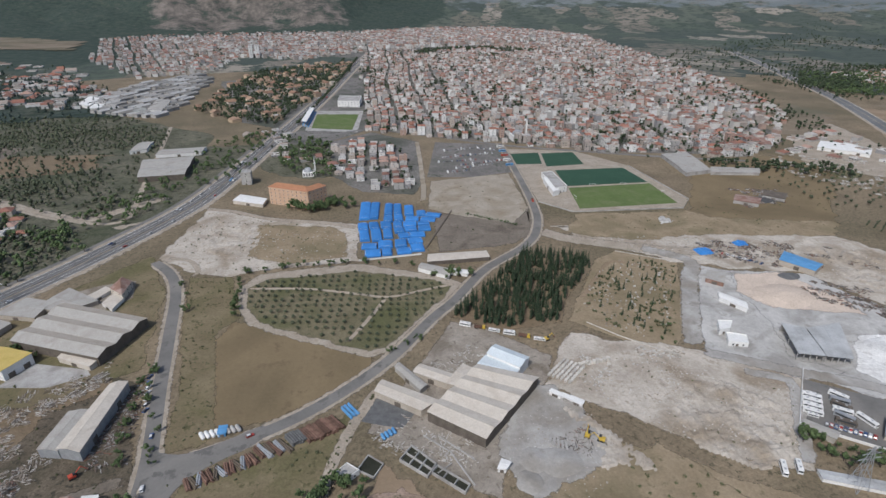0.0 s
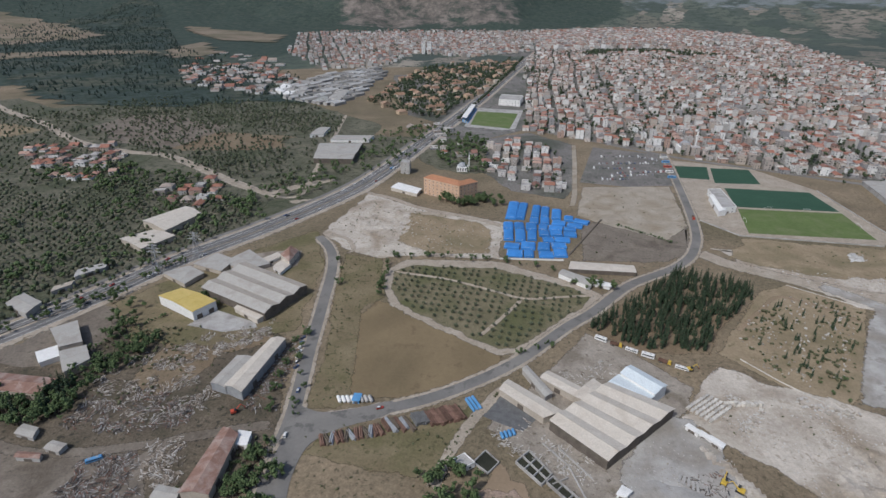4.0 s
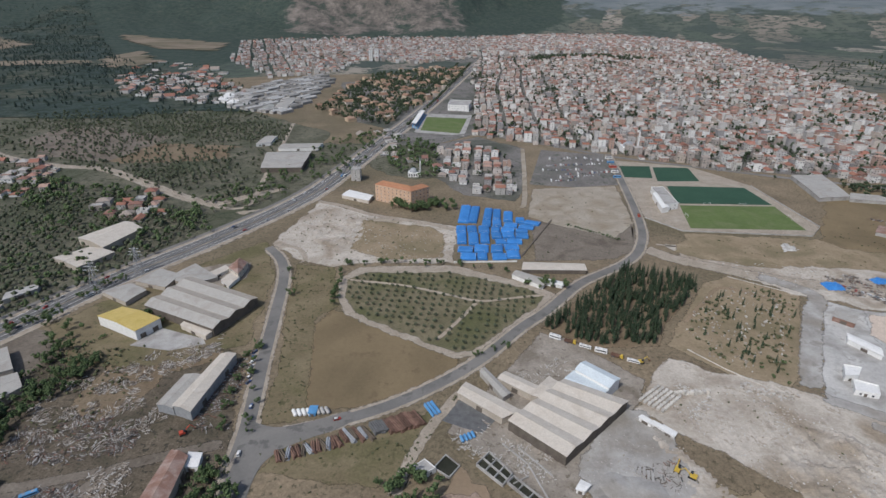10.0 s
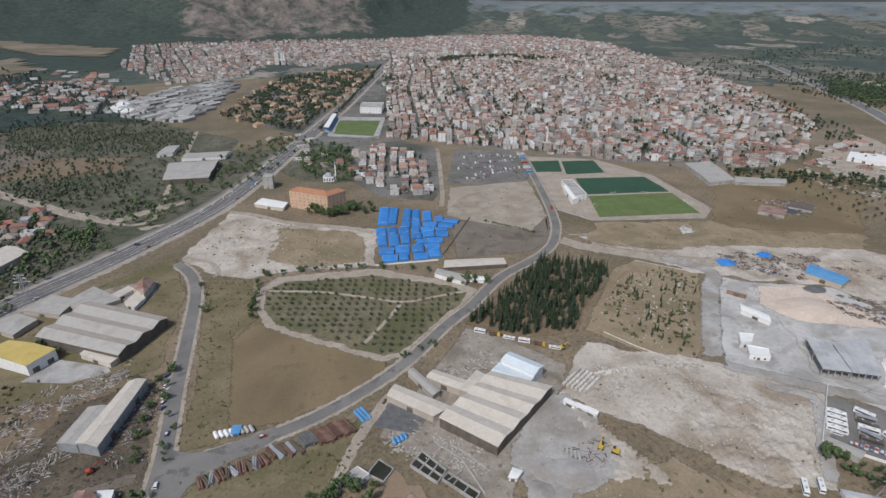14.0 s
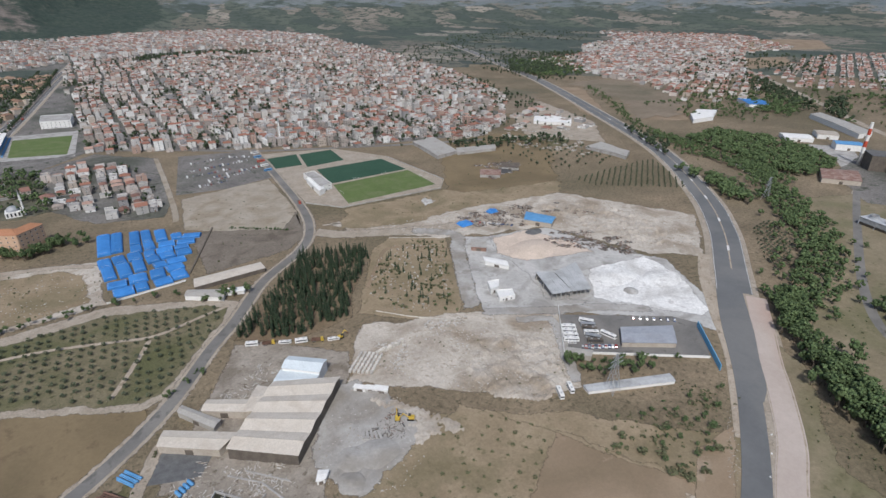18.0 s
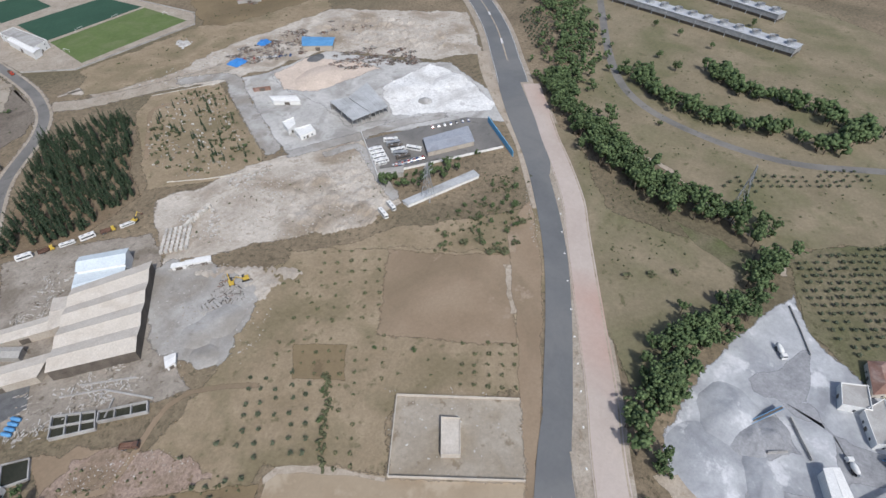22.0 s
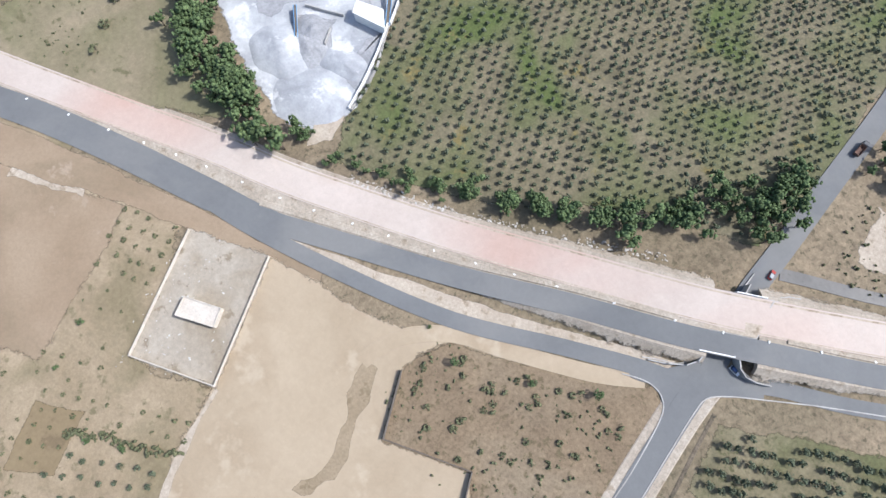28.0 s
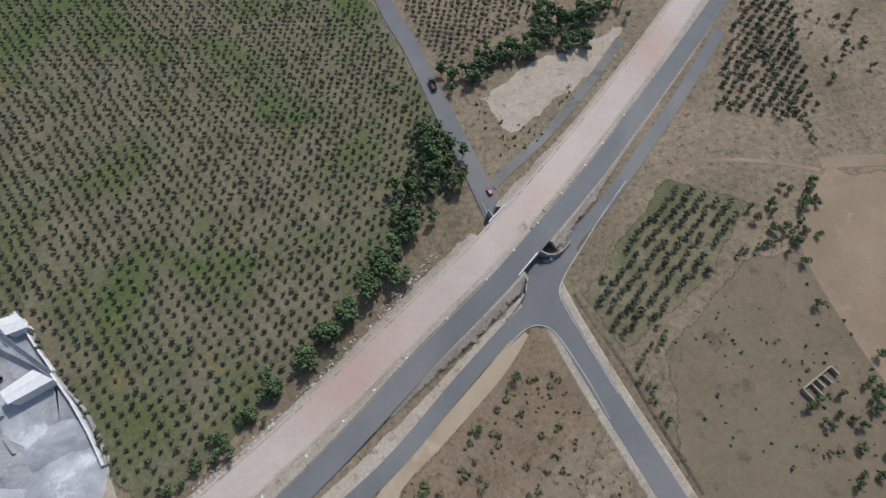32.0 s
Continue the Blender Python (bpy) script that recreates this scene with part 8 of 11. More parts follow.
def tarp_row(*quads):
    for q in quads:
        q = [Vector(p) for p in q]
        c = sum(q, Vector((0, 0))) / 4
        e, f = (q[1] - q[0] + q[2] - q[3]) / 2, (q[3] - q[0] + q[2] - q[1]) / 2
        if e.length < f.length:
            e, f = f, e
        tarp_stack(c.x, c.y, e.length, f.length * 0.97, math.atan2(e.y, e.x))


tarp_row([(2.4, 507.5), (12.8, 506.4), (17.5, 555.1), (5.7, 556.3)], [(12.8, 507.9), (21.5, 507.0), (26.7, 550.6), (17.5, 555.1)], [(27.8, 515.6), (37.1, 514.7), (40.0, 545.7), (32.1, 548.3)], [(26.1, 497.5), (35.8, 496.5), (36.9, 511.6), (27.6, 512.5)], [(38.4, 516.1), (46.6, 515.2), (49.1, 543.0), (40.7, 545.6)], [(37.1, 497.9), (46.7, 496.8), (47.1, 513.6), (38.3, 514.5)])
tarp_row([(48.7, 511.9), (59.2, 510.8), (61.0, 538.3), (51.7, 537.6)], [(49.0, 496.6), (62.1, 495.2), (62.8, 505.8), (49.6, 508.7)], [(62.0, 508.9), (70.5, 506.5), (72.1, 518.9), (62.2, 521.6)], [(71.1, 506.4), (84.9, 500.4), (86.9, 509.5), (72.3, 515.7)], [(63.7, 493.6), (77.7, 490.7), (79.5, 499.4), (64.3, 504.1)], [(0.8, 481.5), (10.8, 480.5), (10.7, 496.2), (0.5, 497.3)])
tarp_row([(11.9, 481.8), (21.8, 480.7), (21.0, 496.6), (11.3, 497.6)], [(1.5, 455.0), (11.0, 455.2), (10.7, 479.1), (1.4, 480.1)], [(12.5, 452.6), (22.5, 452.8), (22.3, 479.3), (12.4, 480.3)], [(23.0, 482.0), (33.5, 480.9), (34.1, 496.7), (22.7, 497.9)], [(23.8, 456.5), (32.4, 458.1), (33.4, 479.5), (24.1, 480.5)], [(34.8, 482.2), (43.6, 481.3), (44.8, 494.1), (35.7, 495.0)])
tarp_row([(34.8, 468.4), (45.7, 467.3), (44.6, 479.8), (35.2, 480.7)], [(45.0, 483.9), (58.4, 482.6), (58.5, 494.1), (45.5, 495.5)], [(45.8, 468.6), (57.7, 471.5), (57.1, 481.3), (45.4, 482.5)], [(58.0, 470.1), (70.0, 468.8), (71.2, 481.2), (58.8, 481.1)], [(59.1, 483.9), (71.0, 484.1), (71.8, 489.8), (60.1, 492.5)], [(38.1, 455.0), (47.9, 456.5), (47.7, 465.7), (37.9, 465.4)])
tarp_row([(48.4, 456.5), (62.9, 456.2), (63.2, 466.8), (48.9, 467.0)], [(2.7, 437.7), (16.0, 437.5), (16.5, 447.2), (2.5, 449.9)], [(17.1, 437.4), (30.4, 437.2), (31.5, 451.8), (17.7, 450.8)], [(4.9, 421.3), (18.8, 421.0), (19.0, 434.8), (4.7, 435.1)], [(19.8, 422.0), (28.8, 422.2), (29.2, 434.9), (20.0, 434.7)], [(31.9, 437.0), (43.8, 437.0), (44.2, 451.8), (33.6, 451.6)])
tarp_row([(32.8, 421.8), (46.0, 422.7), (45.6, 434.4), (33.3, 434.5)], [(45.3, 441.7), (58.7, 444.0), (58.3, 454.1), (45.5, 454.2)], [(46.7, 424.9), (58.0, 426.0), (58.4, 441.5), (46.1, 439.2)])


# ---- pipes, tanks and stacks along the curved road ----
def pipe_stack(x, y, length, rz, count, r, material, label, layers=2):
    base = empty("pipe_stack", x, y, 0, rz)
    for k in range(layers):
        for i in range(count - k):
            g = Geo()
            n = 9
            v = (i - (count - k - 1) / 2) * 2 * r
            z = r + k * r * 1.74
            d = random.Random(int(x * 7 + i * 3 + k)).uniform(-0.6, 0.6)
            g.tube((-length / 2 + d, v, z), (length / 2 + d, v, z), r, r, n)
            g.link("pipe", material, base)
    for s in (-0.3, 0.3):
        g = Geo()
        g.box((s * length, 0, -0.1), (0.3, count * 2 * r, 0.15))
        g.link("bearer", M_BARK, base)
    tagged(base, label, "pipes", "stacks along the road")


def along(a, b, count):
    return [(a[0] + (b[0] - a[0]) * (k + 0.5) / count, a[1] + (b[1] - a[1]) * (k + 0.5) / count) for k in range(count)]


A0, A1 = (-35.5, 217.6), (-17.7, 225.3)
way = math.atan2(A1[1] - A0[1], A1[0] - A0[0])
for k, (x, y) in enumerate(along(A0, A1, 8)):
    pipe_stack(x, y, 11 + k % 3, way + 1.75 + 0.04 * (k % 3), 3, 0.6, M_RUST, "stack of long rust-brown steel pipes")
for k, (x, y) in enumerate(along((-42.9, 215.6), (-36.2, 218.9), 3)):
    pipe_stack(x, y, 9, way + 1.75, 3, 0.62, M_ASHPILE, "stack of dark grey steel pipes")
for k, (x, y) in enumerate(along((-14.2, 231.0), (-8.9, 235.0), 3)):
    pipe_stack(x, y, 11, way + 1.7, 2, 0.45, M_BLUE, "stack of blue plastic pipes")
for k, (x, y) in enumerate(along((-58.3, 210.2), (-43.8, 213.3), 6)):
    pipe_stack(x, y, 9 + k % 2 * 3, way + 1.8 + 0.1 * (k % 2), 3, 0.5, (M_RUST, M_STEEL, M_BARK)[k % 3], "mixed stack of rusty beams and pipes")
for k, (x, y) in enumerate(along((-89.1, 195.6), (-58.3, 207.2), 13)):
    pipe_stack(x, y, 8 + (k * 5) % 5, way + 1.6 + 0.35 * math.sin(k * 2.3), 3, 0.5, (M_RUST, M_BARK, M_STEEL, M_RUST)[k % 4], "heap of rusty beams and pipes")


def tank(x, y, rz, material, length=5.5, r=1.1, label=""):
    base = empty("storage_tank", x, y, 0, rz)
    g = Geo()
    n = 12
    for c, s in ((-0.5, 0.45), (-0.44, 0.9), (-0.36, 1), (0.36, 1), (0.44, 0.9), (0.5, 0.45)):
        g.v += [(c * length, r * s * math.cos(2 * math.pi * i / n), r + 0.25 + r * s * math.sin(2 * math.pi * i / n)) for i in range(n)]
    for k in range(5):
        g.f += [(k * n + i, k * n + (i + 1) % n, (k + 1) * n + (i + 1) % n, (k + 1) * n + i) for i in range(n)]
    g.f += [tuple(range(n - 1, -1, -1)), tuple(5 * n + i for i in range(n))]
    g.m = [0] * len(g.f)
    g.link("shell", material, base, smooth=True)
    for s in (-0.28, 0.28):
        g = Geo()
        g.box((s * length, 0, -0.1), (0.35, 1.7 * r, 0.8))
        g.link("cradle", M_RUST, base)
    g = Geo()
    g.tube((0, 0, 2 * r + 0.1), (0, 0, 2 * r + 0.5), 0.3, 0.3, 8)
    g.link("manhole", material, base)
    tagged(base, label or "white steel storage tank lying on cradles", "tank", "tanks beside the road")


for k, (x, y) in enumerate(along((-89.2, 226.5), (-68.9, 229.3), 8)):
    if k == 4:
        shed("container", [(x - 1.9, y - 2.9), (x + 1.9, y - 2.9), (x + 1.9, y + 2.9), (x - 1.9, y + 2.9)], 2.6, "blue steel container among the tanks", 1, 0.05, M_BLUE, [M_BLUE], doors=1, category="container")
    else:
        tank(x, y, way + 1.7, M_WHITE if k < 4 else M_CONCRETE, label="" if k < 4 else "grey weathered storage tank lying on cradles")
for k, (x, y) in enumerate(along((4.1, 209.5), (12.0, 213.8), 4)):
    tank(x, y, 1.9, M_BLUE, 4.5, 0.9, "blue plastic tank in the works yard")


# ---- heaps of loose pieces ----
def litter(name, poly, count, size, material, label, seed, flat=0.5, long=1.0, patchy=0.05, category="scrap"):
    """Loose broken pieces lying about, joined."""
    g, rnd = Geo(), random.Random(seed)
    for x, y in scatter(poly, count, seed, patchy):
        s = size * rnd.uniform(0.4, 1.3)
        L, W, H = s * rnd.uniform(0.8, 1 + long), s * rnd.uniform(0.4, 1.0), s * flat * rnd.uniform(0.5, 1.3)
        rz = rnd.uniform(0, 3.14)
        c, n = math.cos(rz), math.sin(rz)
        tilt = rnd.uniform(-0.25, 0.25) * L
        pts = []
        for u, v in ((-L, -W), (L, -W), (L, W), (-L, W)):
            pts.append((x + (u * c - v * n) / 2, y + (u * n + v * c) / 2))
        base = 0.32
        lo = [(px, py, base - 0.5) for px, py in pts]
        hi = [(px + rnd.uniform(-0.1, 0.1) * s, py + rnd.uniform(-0.1, 0.1) * s, base + H * rnd.uniform(0.6, 1.2) + (tilt if i in (1, 2) else 0) * 0.3) for i, (px, py) in enumerate(pts)]
        g.add(lo + hi, [(4, 5, 6, 7), (0, 1, 5, 4), (1, 2, 6, 5), (2, 3, 7, 6), (3, 0, 4, 7)])
    return tagged(g.link(name, material), label, category, kind="stuff")


litter("scrap_verge", [(-142.6, 223.8), (-136.6, 278.3), (-131.6, 286.3), (-120.2, 213.8)], 220, 0.9, M_SCRAP, "crates and scrap beside the long shed", 34)
litter("compound_debris", [(10.3, 111.0), (18.1, 104.8), (20.8, 95.4), (10.5, 89.4), (-9.7, 83.1), (-15.9, 87.4), (-0.1, 92.0), (7.7, 100.8)], 420, 0.45, M_RUBBLEBITS, "pale debris dumped behind the compound", 48, patchy=0.1)
litter("dirt_debris", [(5.5, 176.1), (18.9, 166.4), (33.0, 149.7), (33.9, 134.3), (15.3, 152.4), (-0.2, 166.0)], 260, 0.35, M_RUBBLEBITS, "pale rubble on reddish dirt", 49, patchy=0.1, category="rubble")
litter("yard_timber", [(89.7, 193.4), (99.3, 195.4), (109.4, 200.4), (116.3, 194.3), (107.4, 180.3), (98.0, 182.6)], 130, 0.5, M_SCRAP, "stacked beams and old machine parts", 50, long=8.0, patchy=0)
litter("stone_rows", [(128.4, 248.7), (135.5, 258.9), (144.7, 251.0), (140.3, 247.3)], 60, 0.9, M_RUBBLEBITS, "stacked concrete pieces", 51, long=2.0, patchy=0, category="rubble")
litter("stone_rows_middle", [(129.7, 231.8), (150.2, 248.7), (150.9, 244.4), (133.4, 224.4)], 80, 0.9, M_RUBBLEBITS, "stacked concrete pieces", 52, long=2.0, patchy=0, category="rubble")
litter("stone_rows_east", [(170.8, 260.7), (178.1, 260.3), (189.1, 252.9), (202.0, 250.4), (195.3, 243.2), (181.4, 248.8), (171.2, 251.7)], 110, 1.0, M_RUBBLEBITS, "stacked concrete kerbs and pipes", 53, long=2.0, patchy=0, category="rubble")
litter("road_stones", [(278.7, 102.0), (274.2, 92.0), (240.2, 73.5), (211.9, 63.4), (219.1, 71.4), (258.3, 92.9)], 260, 0.35, M_RUBBLEBITS, "pale stones on the road's shoulder", 55, patchy=0, category="rubble")
litter("rubble_spoil", [(115.2, 246.7), (144.3, 268.3), (195.6, 236.2), (249.1, 212.6), (215.2, 165.5), (188.1, 161.5), (154.7, 187.8), (129.2, 219.0)], 1100, 0.6, M_RUBBLEBITS, "broken concrete and spoil", 37, patchy=0.03, category="rubble")
litter("rubble_upper", [(219.8, 430.5), (315.1, 413.5), (431.5, 378.5), (493.9, 255.2), (429.1, 211.4), (395.4, 236.4), (363.1, 331.2), (278.3, 366.5)], 900, 0.8, M_RUBBLEBITS, "spoil and rubble on the upper ground", 38, patchy=0.02, category="rubble")
litter("rubble_grey_yard", [(91.1, 224.4), (120.2, 206.4), (129.0, 177.1), (95.6, 155.2), (73.7, 150.8), (59.0, 176.4), (60.6, 194.5)], 320, 0.45, M_RUBBLEBITS, "broken stone round the grey yard", 40, patchy=0.06, category="rubble")
litter("rubble_waste", [(-165.4, 462.5), (-145.7, 561.7), (-87.0, 527.6), (-5.2, 492.0), (-0.5, 421.9), (-92.1, 417.3)], 600, 0.7, M_RUBBLEBITS, "scattered stones on waste ground", 41, patchy=0.03, category="rubble")
litter("rubble_field", [(100.6, 90.9), (124.4, 37.9), (89.2, 19.5), (67.8, 67.1)], 120, 0.5, M_RUBBLEBITS, "stones in the walled lot", 42, patchy=0.1, category="rubble")
litter("ditch_stones", [(94.8, -25.6), (55.2, -45.5), (16.2, -70.6), (-17.4, -93.6), (-19.6, -91.0), (13.4, -67.6), (52.7, -43.0), (92.1, -23.1)], 300, 0.7, M_RUBBLEBITS, "stones along the ditch", 44, patchy=0, category="rubble")
litter("gravestones", [(158.3, 317.2), (196.5, 365.0), (224.2, 382.2), (256.3, 358.7), (214.3, 282.5), (185.2, 269.5), (162.5, 287.9)], 280, 0.9, M_RUBBLEBITS, "pale weathered gravestones in dry grass", 45, flat=0.9, patchy=0, category="gravestones")

def spoil(name, poly, h, material, label, seed, cell=1.6):
    """Tipped earth and broken stone: a rough sheet of humps."""
    g, at = Geo(), {}
    x0, x1 = min(p[0] for p in poly), max(p[0] for p in poly)
    y0, y1 = min(p[1] for p in poly), max(p[1] for p in poly)

    def vert(i, j):
        if (i, j) not in at:
            x, y = x0 + i * cell, y0 + j * cell
            rim = all(inside(x + dx, y + dy, poly) for dx, dy in ((2 * cell, 0), (-2 * cell, 0), (0, 2 * cell), (0, -2 * cell)))
            z = max(0.0, noise.fractal((x * 0.11, y * 0.11, seed), 0.6, 2.2, 5) * 0.8 + 0.25) if rim else 0.0
            at[i, j] = len(g.v)
            g.v.append((x, y, 0.25 + h * z))
        return at[i, j]

    for i in range(int((x1 - x0) / cell)):
        for j in range(int((y1 - y0) / cell)):
            if inside(x0 + (i + 0.5) * cell, y0 + (j + 0.5) * cell, poly):
                g.f.append((vert(i, j), vert(i + 1, j), vert(i + 1, j + 1), vert(i, j + 1)))
    g.m = [0] * len(g.f)
    return tagged(g.link(name, material), label, "spoil", kind="stuff")


spoil("spoil_humps", [(185.8, 228.0), (212.4, 222.6), (230.3, 196.8), (210.3, 160.6), (186.3, 153.9), (161.7, 175.1), (160.2, 200.5)], 1.7, M_RUBBLE, "humps of tipped pale spoil", 2.1)
spoil("spoil_bank", [(303.6, 467.3), (325, 472.2), (319.5, 447.6), (295.6, 442.3)], 2.4, M_GREYDUST, "white tipped rock below the pitches", 4.4, 2.0)
spoil("spoil_upper", [(395, 380), (440, 365), (470, 300), (450, 250), (415, 235), (400, 270), (385, 330)], 2.4, M_RUBBLE, "tipped spoil on the upper ground", 5.2, 2.4)
spoil("spoil_waste", [(-150, 470), (-140, 535), (-95, 515), (-85, 470), (-105, 432)], 1.6, M_RUBBLE, "rough tipped earth on the waste ground", 6.3, 2.2)
spoil("yard_stones", [(99, 225), (118, 208), (137, 176), (139.8, 160.1), (118, 170), (99.8, 163), (112, 190)], 1.0, M_RUBBLE, "broken stone round the grey yard", 7.7)


def junk(name, poly, piles, pieces, size, long, material, label, seed):
    """Piles of loose boards, poles and scrap: each pile has its own lie and height."""
    g, rnd = Geo(), random.Random(seed)
    for cx, cy in scatter(poly, piles, seed):
        way, r, top = rnd.uniform(0, 3.14), rnd.uniform(1.8, 4.6), rnd.uniform(0.3, 1.5)
        tidy, scale = rnd.choice((0.06, 0.12, 0.7)), rnd.uniform(0.7, 1.4)
        for k in range(int(pieces * rnd.uniform(0.5, 1.4))):
            a, q = rnd.uniform(0, 6.28), math.sqrt(rnd.random())
            x, y = cx + r * q * math.cos(a), cy + r * q * math.sin(a)
            rz = way + rnd.gauss(0, tidy)
            L, W, H = size * scale * rnd.uniform(1, long), size * rnd.uniform(0.35, 0.8), size * rnd.uniform(0.2, 0.6)
            z = 0.25 + top * (1 - q) * rnd.random()
            c, n, t = math.cos(rz) * L / 2, math.sin(rz) * L / 2, rnd.uniform(-0.12, 0.12) * L
            u, v = -math.sin(rz) * W / 2, math.cos(rz) * W / 2
            lo = [(x - c - u, y - n - v, z - t), (x + c - u, y + n - v, z + t), (x + c + u, y + n + v, z + t), (x - c + u, y - n + v, z - t)]
            g.add(lo + [(px, py, pz + H) for px, py, pz in lo], [(4, 5, 6, 7), (0, 1, 5, 4), (1, 2, 6, 5), (2, 3, 7, 6), (3, 0, 4, 7)])
    return tagged(g.link(name, material), label, "scrap", kind="stuff")


junk("timber_piles", [(-240, 225), (-236, 248), (-203.8, 266), (-169.4, 245.7), (-154, 224), (-160, 205), (-195.7, 192), (-226, 196)], 95, 36, 0.4, 9, M_TIMBER, "piles of old boards and poles on brown dirt", 31)
junk("scrap_piles", [(-236, 210), (-200, 225), (-165, 218), (-160, 203), (-195.7, 188.1), (-230, 191.3)], 70, 30, 0.55, 5, M_SCRAP, "piles of mixed scrap and rubble", 32)
junk("scrap_piles_south", [(-210.8, 169.9), (-177.2, 177.1), (-164.6, 155.3), (-168.7, 144.3), (-194.6, 142.0)], 60, 36, 0.45, 9, M_SCRAP, "rows of steel beams and old parts", 33)
junk("scrap_piles_east", [(-176.9, 181.4), (-162.4, 193.1), (-153.4, 176.3), (-144, 152), (-155.6, 148)], 46, 30, 0.5, 6, M_TIMBER, "piles of pale scrap along the track", 34)
junk("scrap_piles_west", [(-275.5, 157.9), (-256.1, 160.1), (-240.4, 153.5), (-231.7, 137.3), (-250.9, 136.6)], 26, 24, 0.5, 9, M_RUBBLEBITS, "piles of pale rods and pipes", 35)
junk("shed_goods", [(-144.2, 223.3), (-139.5, 260.9), (-133.6, 275.2), (-127.5, 249.1), (-129.9, 221.6), (-132.6, 208.9)], 40, 22, 0.55, 5, M_SCRAP, "goods stacked beside the long shed", 36)
junk("log_rows", [(-208.4, 262.8), (-198.8, 275.4), (-175.1, 287.8), (-156.1, 303.3), (-151.0, 282.2), (-174.4, 262.2), (-194.4, 253.9)], 50, 24, 0.45, 9, M_TIMBER, "rows of logs behind the long shed", 37)
junk("works_goods", [(-2, 217), (18.1, 224), (29.9, 216.9), (54, 194), (47, 184.7), (26.7, 192.4), (5.0, 205)], 40, 14, 0.6, 4, M_RUBBLEBITS, "heaps of stone and goods in the works yard", 38)
junk("shed_walls", [(33, 262), (58, 284), (76, 276), (66, 262), (52, 252)], 18, 16, 0.6, 4, M_RUBBLEBITS, "broken pieces between walls and weeds", 39)
junk("east_scrap", [(437, 532), (497, 513), (458, 470), (405, 473)], 50, 20, 1.2, 3, M_SCRAP, "dark scrap in a roadside yard", 41)
junk("east_rubble", [(641, 692), (693, 597), (640, 520), (596, 470), (545, 560), (560, 620)], 90, 14, 1.5, 3, M_RUBBLEBITS, "pale rubble and goods on bare lots", 42)
junk("salvage_rows", [(300, 400), (345, 405), (420, 370), (440, 300), (400, 330), (350, 345), (310, 370)], 70, 18, 0.9, 4, M_SCRAP, "rows of salvaged timber and scrap", 43)
junk("quarry_scrap", [(352.9, 321.6), (390, 300), (400, 262), (388.3, 238), (352, 268), (335, 300)], 60, 22, 0.9, 4, M_SCRAP, "rows of stone blocks and dark scrap", 40)
junk("upper_scrap", [(300, 400), (345, 395), (372, 368), (350, 345), (318, 362)], 34, 14, 0.7, 5, M_SCRAP, "old vehicles' parts and sheets in the upper yard", 41)

# ---- vehicles ----
def loft(g, rings, m=0):
    k, n = len(g.v), len(rings[0])
    for r in rings:
        g.v += [tuple(p) for p in r]
    for i in range(len(rings) - 1):
        g.f += [(k + i * n + j, k + i * n + (j + 1) % n, k + (i + 1) * n + (j + 1) % n, k + (i + 1) * n + j) for j in range(n)]
    g.f += [tuple(k + j for j in reversed(range(n))), tuple(k + (len(rings) - 1) * n + j for j in range(n))]
    g.m += [m] * ((len(rings) - 1) * n + 2)


def wheel_mesh(r, w):
    g = Geo()
    g.tube((0, -w / 2, 0), (0, w / 2, 0), r, r, 12, 0)
    g.tube((0, -w / 2 - 0.02, 0), (0, w / 2 + 0.02, 0), r * 0.55, r * 0.55, 8, 1)
    ob = g.link("wheel", [M_TYRE, M_STEEL])
    me = ob.data
    bpy.data.objects.remove(ob)
    return me


def data_of(g, mats):
    ob = g.link("piece", mats)
    me = ob.data
    bpy.data.objects.remove(ob)
    return me


def car_data():
    b = Geo()
    w = 0.86
    loft(b, [[(-2.1, -w, 0.35), (-2.1, w, 0.35), (-2.1, w * 0.95, 0.85), (-2.1, -w * 0.95, 0.85)], [(-1.9, -w, 0.25), (-1.9, w, 0.25), (-1.9, w, 0.95), (-1.9, -w, 0.95)],
             [(0.7, -w, 0.25), (0.7, w, 0.25), (0.7, w, 0.92), (0.7, -w, 0.92)], [(1.9, -w, 0.28), (1.9, w, 0.28), (1.9, w * 0.95, 0.75), (1.9, -w * 0.95, 0.75)], [(2.1, -w * 0.9, 0.4), (2.1, w * 0.9, 0.4), (2.1, w * 0.85, 0.65), (2.1, -w * 0.85, 0.65)]])
    c = Geo()
    loft(c, [[(-1.95, -0.78, 0.93), (0.85, -0.78, 0.9), (0.85, 0.78, 0.9), (-1.95, 0.78, 0.93)], [(-1.55, -0.64, 1.38), (0.25, -0.64, 1.38), (0.25, 0.64, 1.38), (-1.55, 0.64, 1.38)]])
    r = Geo()
    loft(r, [[(-1.57, -0.66, 1.38), (0.27, -0.66, 1.38), (0.27, 0.66, 1.38), (-1.57, 0.66, 1.38)], [(-1.45, -0.56, 1.45), (0.15, -0.56, 1.45), (0.15, 0.56, 1.45), (-1.45, 0.56, 1.45)]])
    return data_of(b, M_CAR), data_of(c, M_GLASSDARK), data_of(r, M_CAR), wheel_mesh(0.32, 0.2)


CAR = car_data()


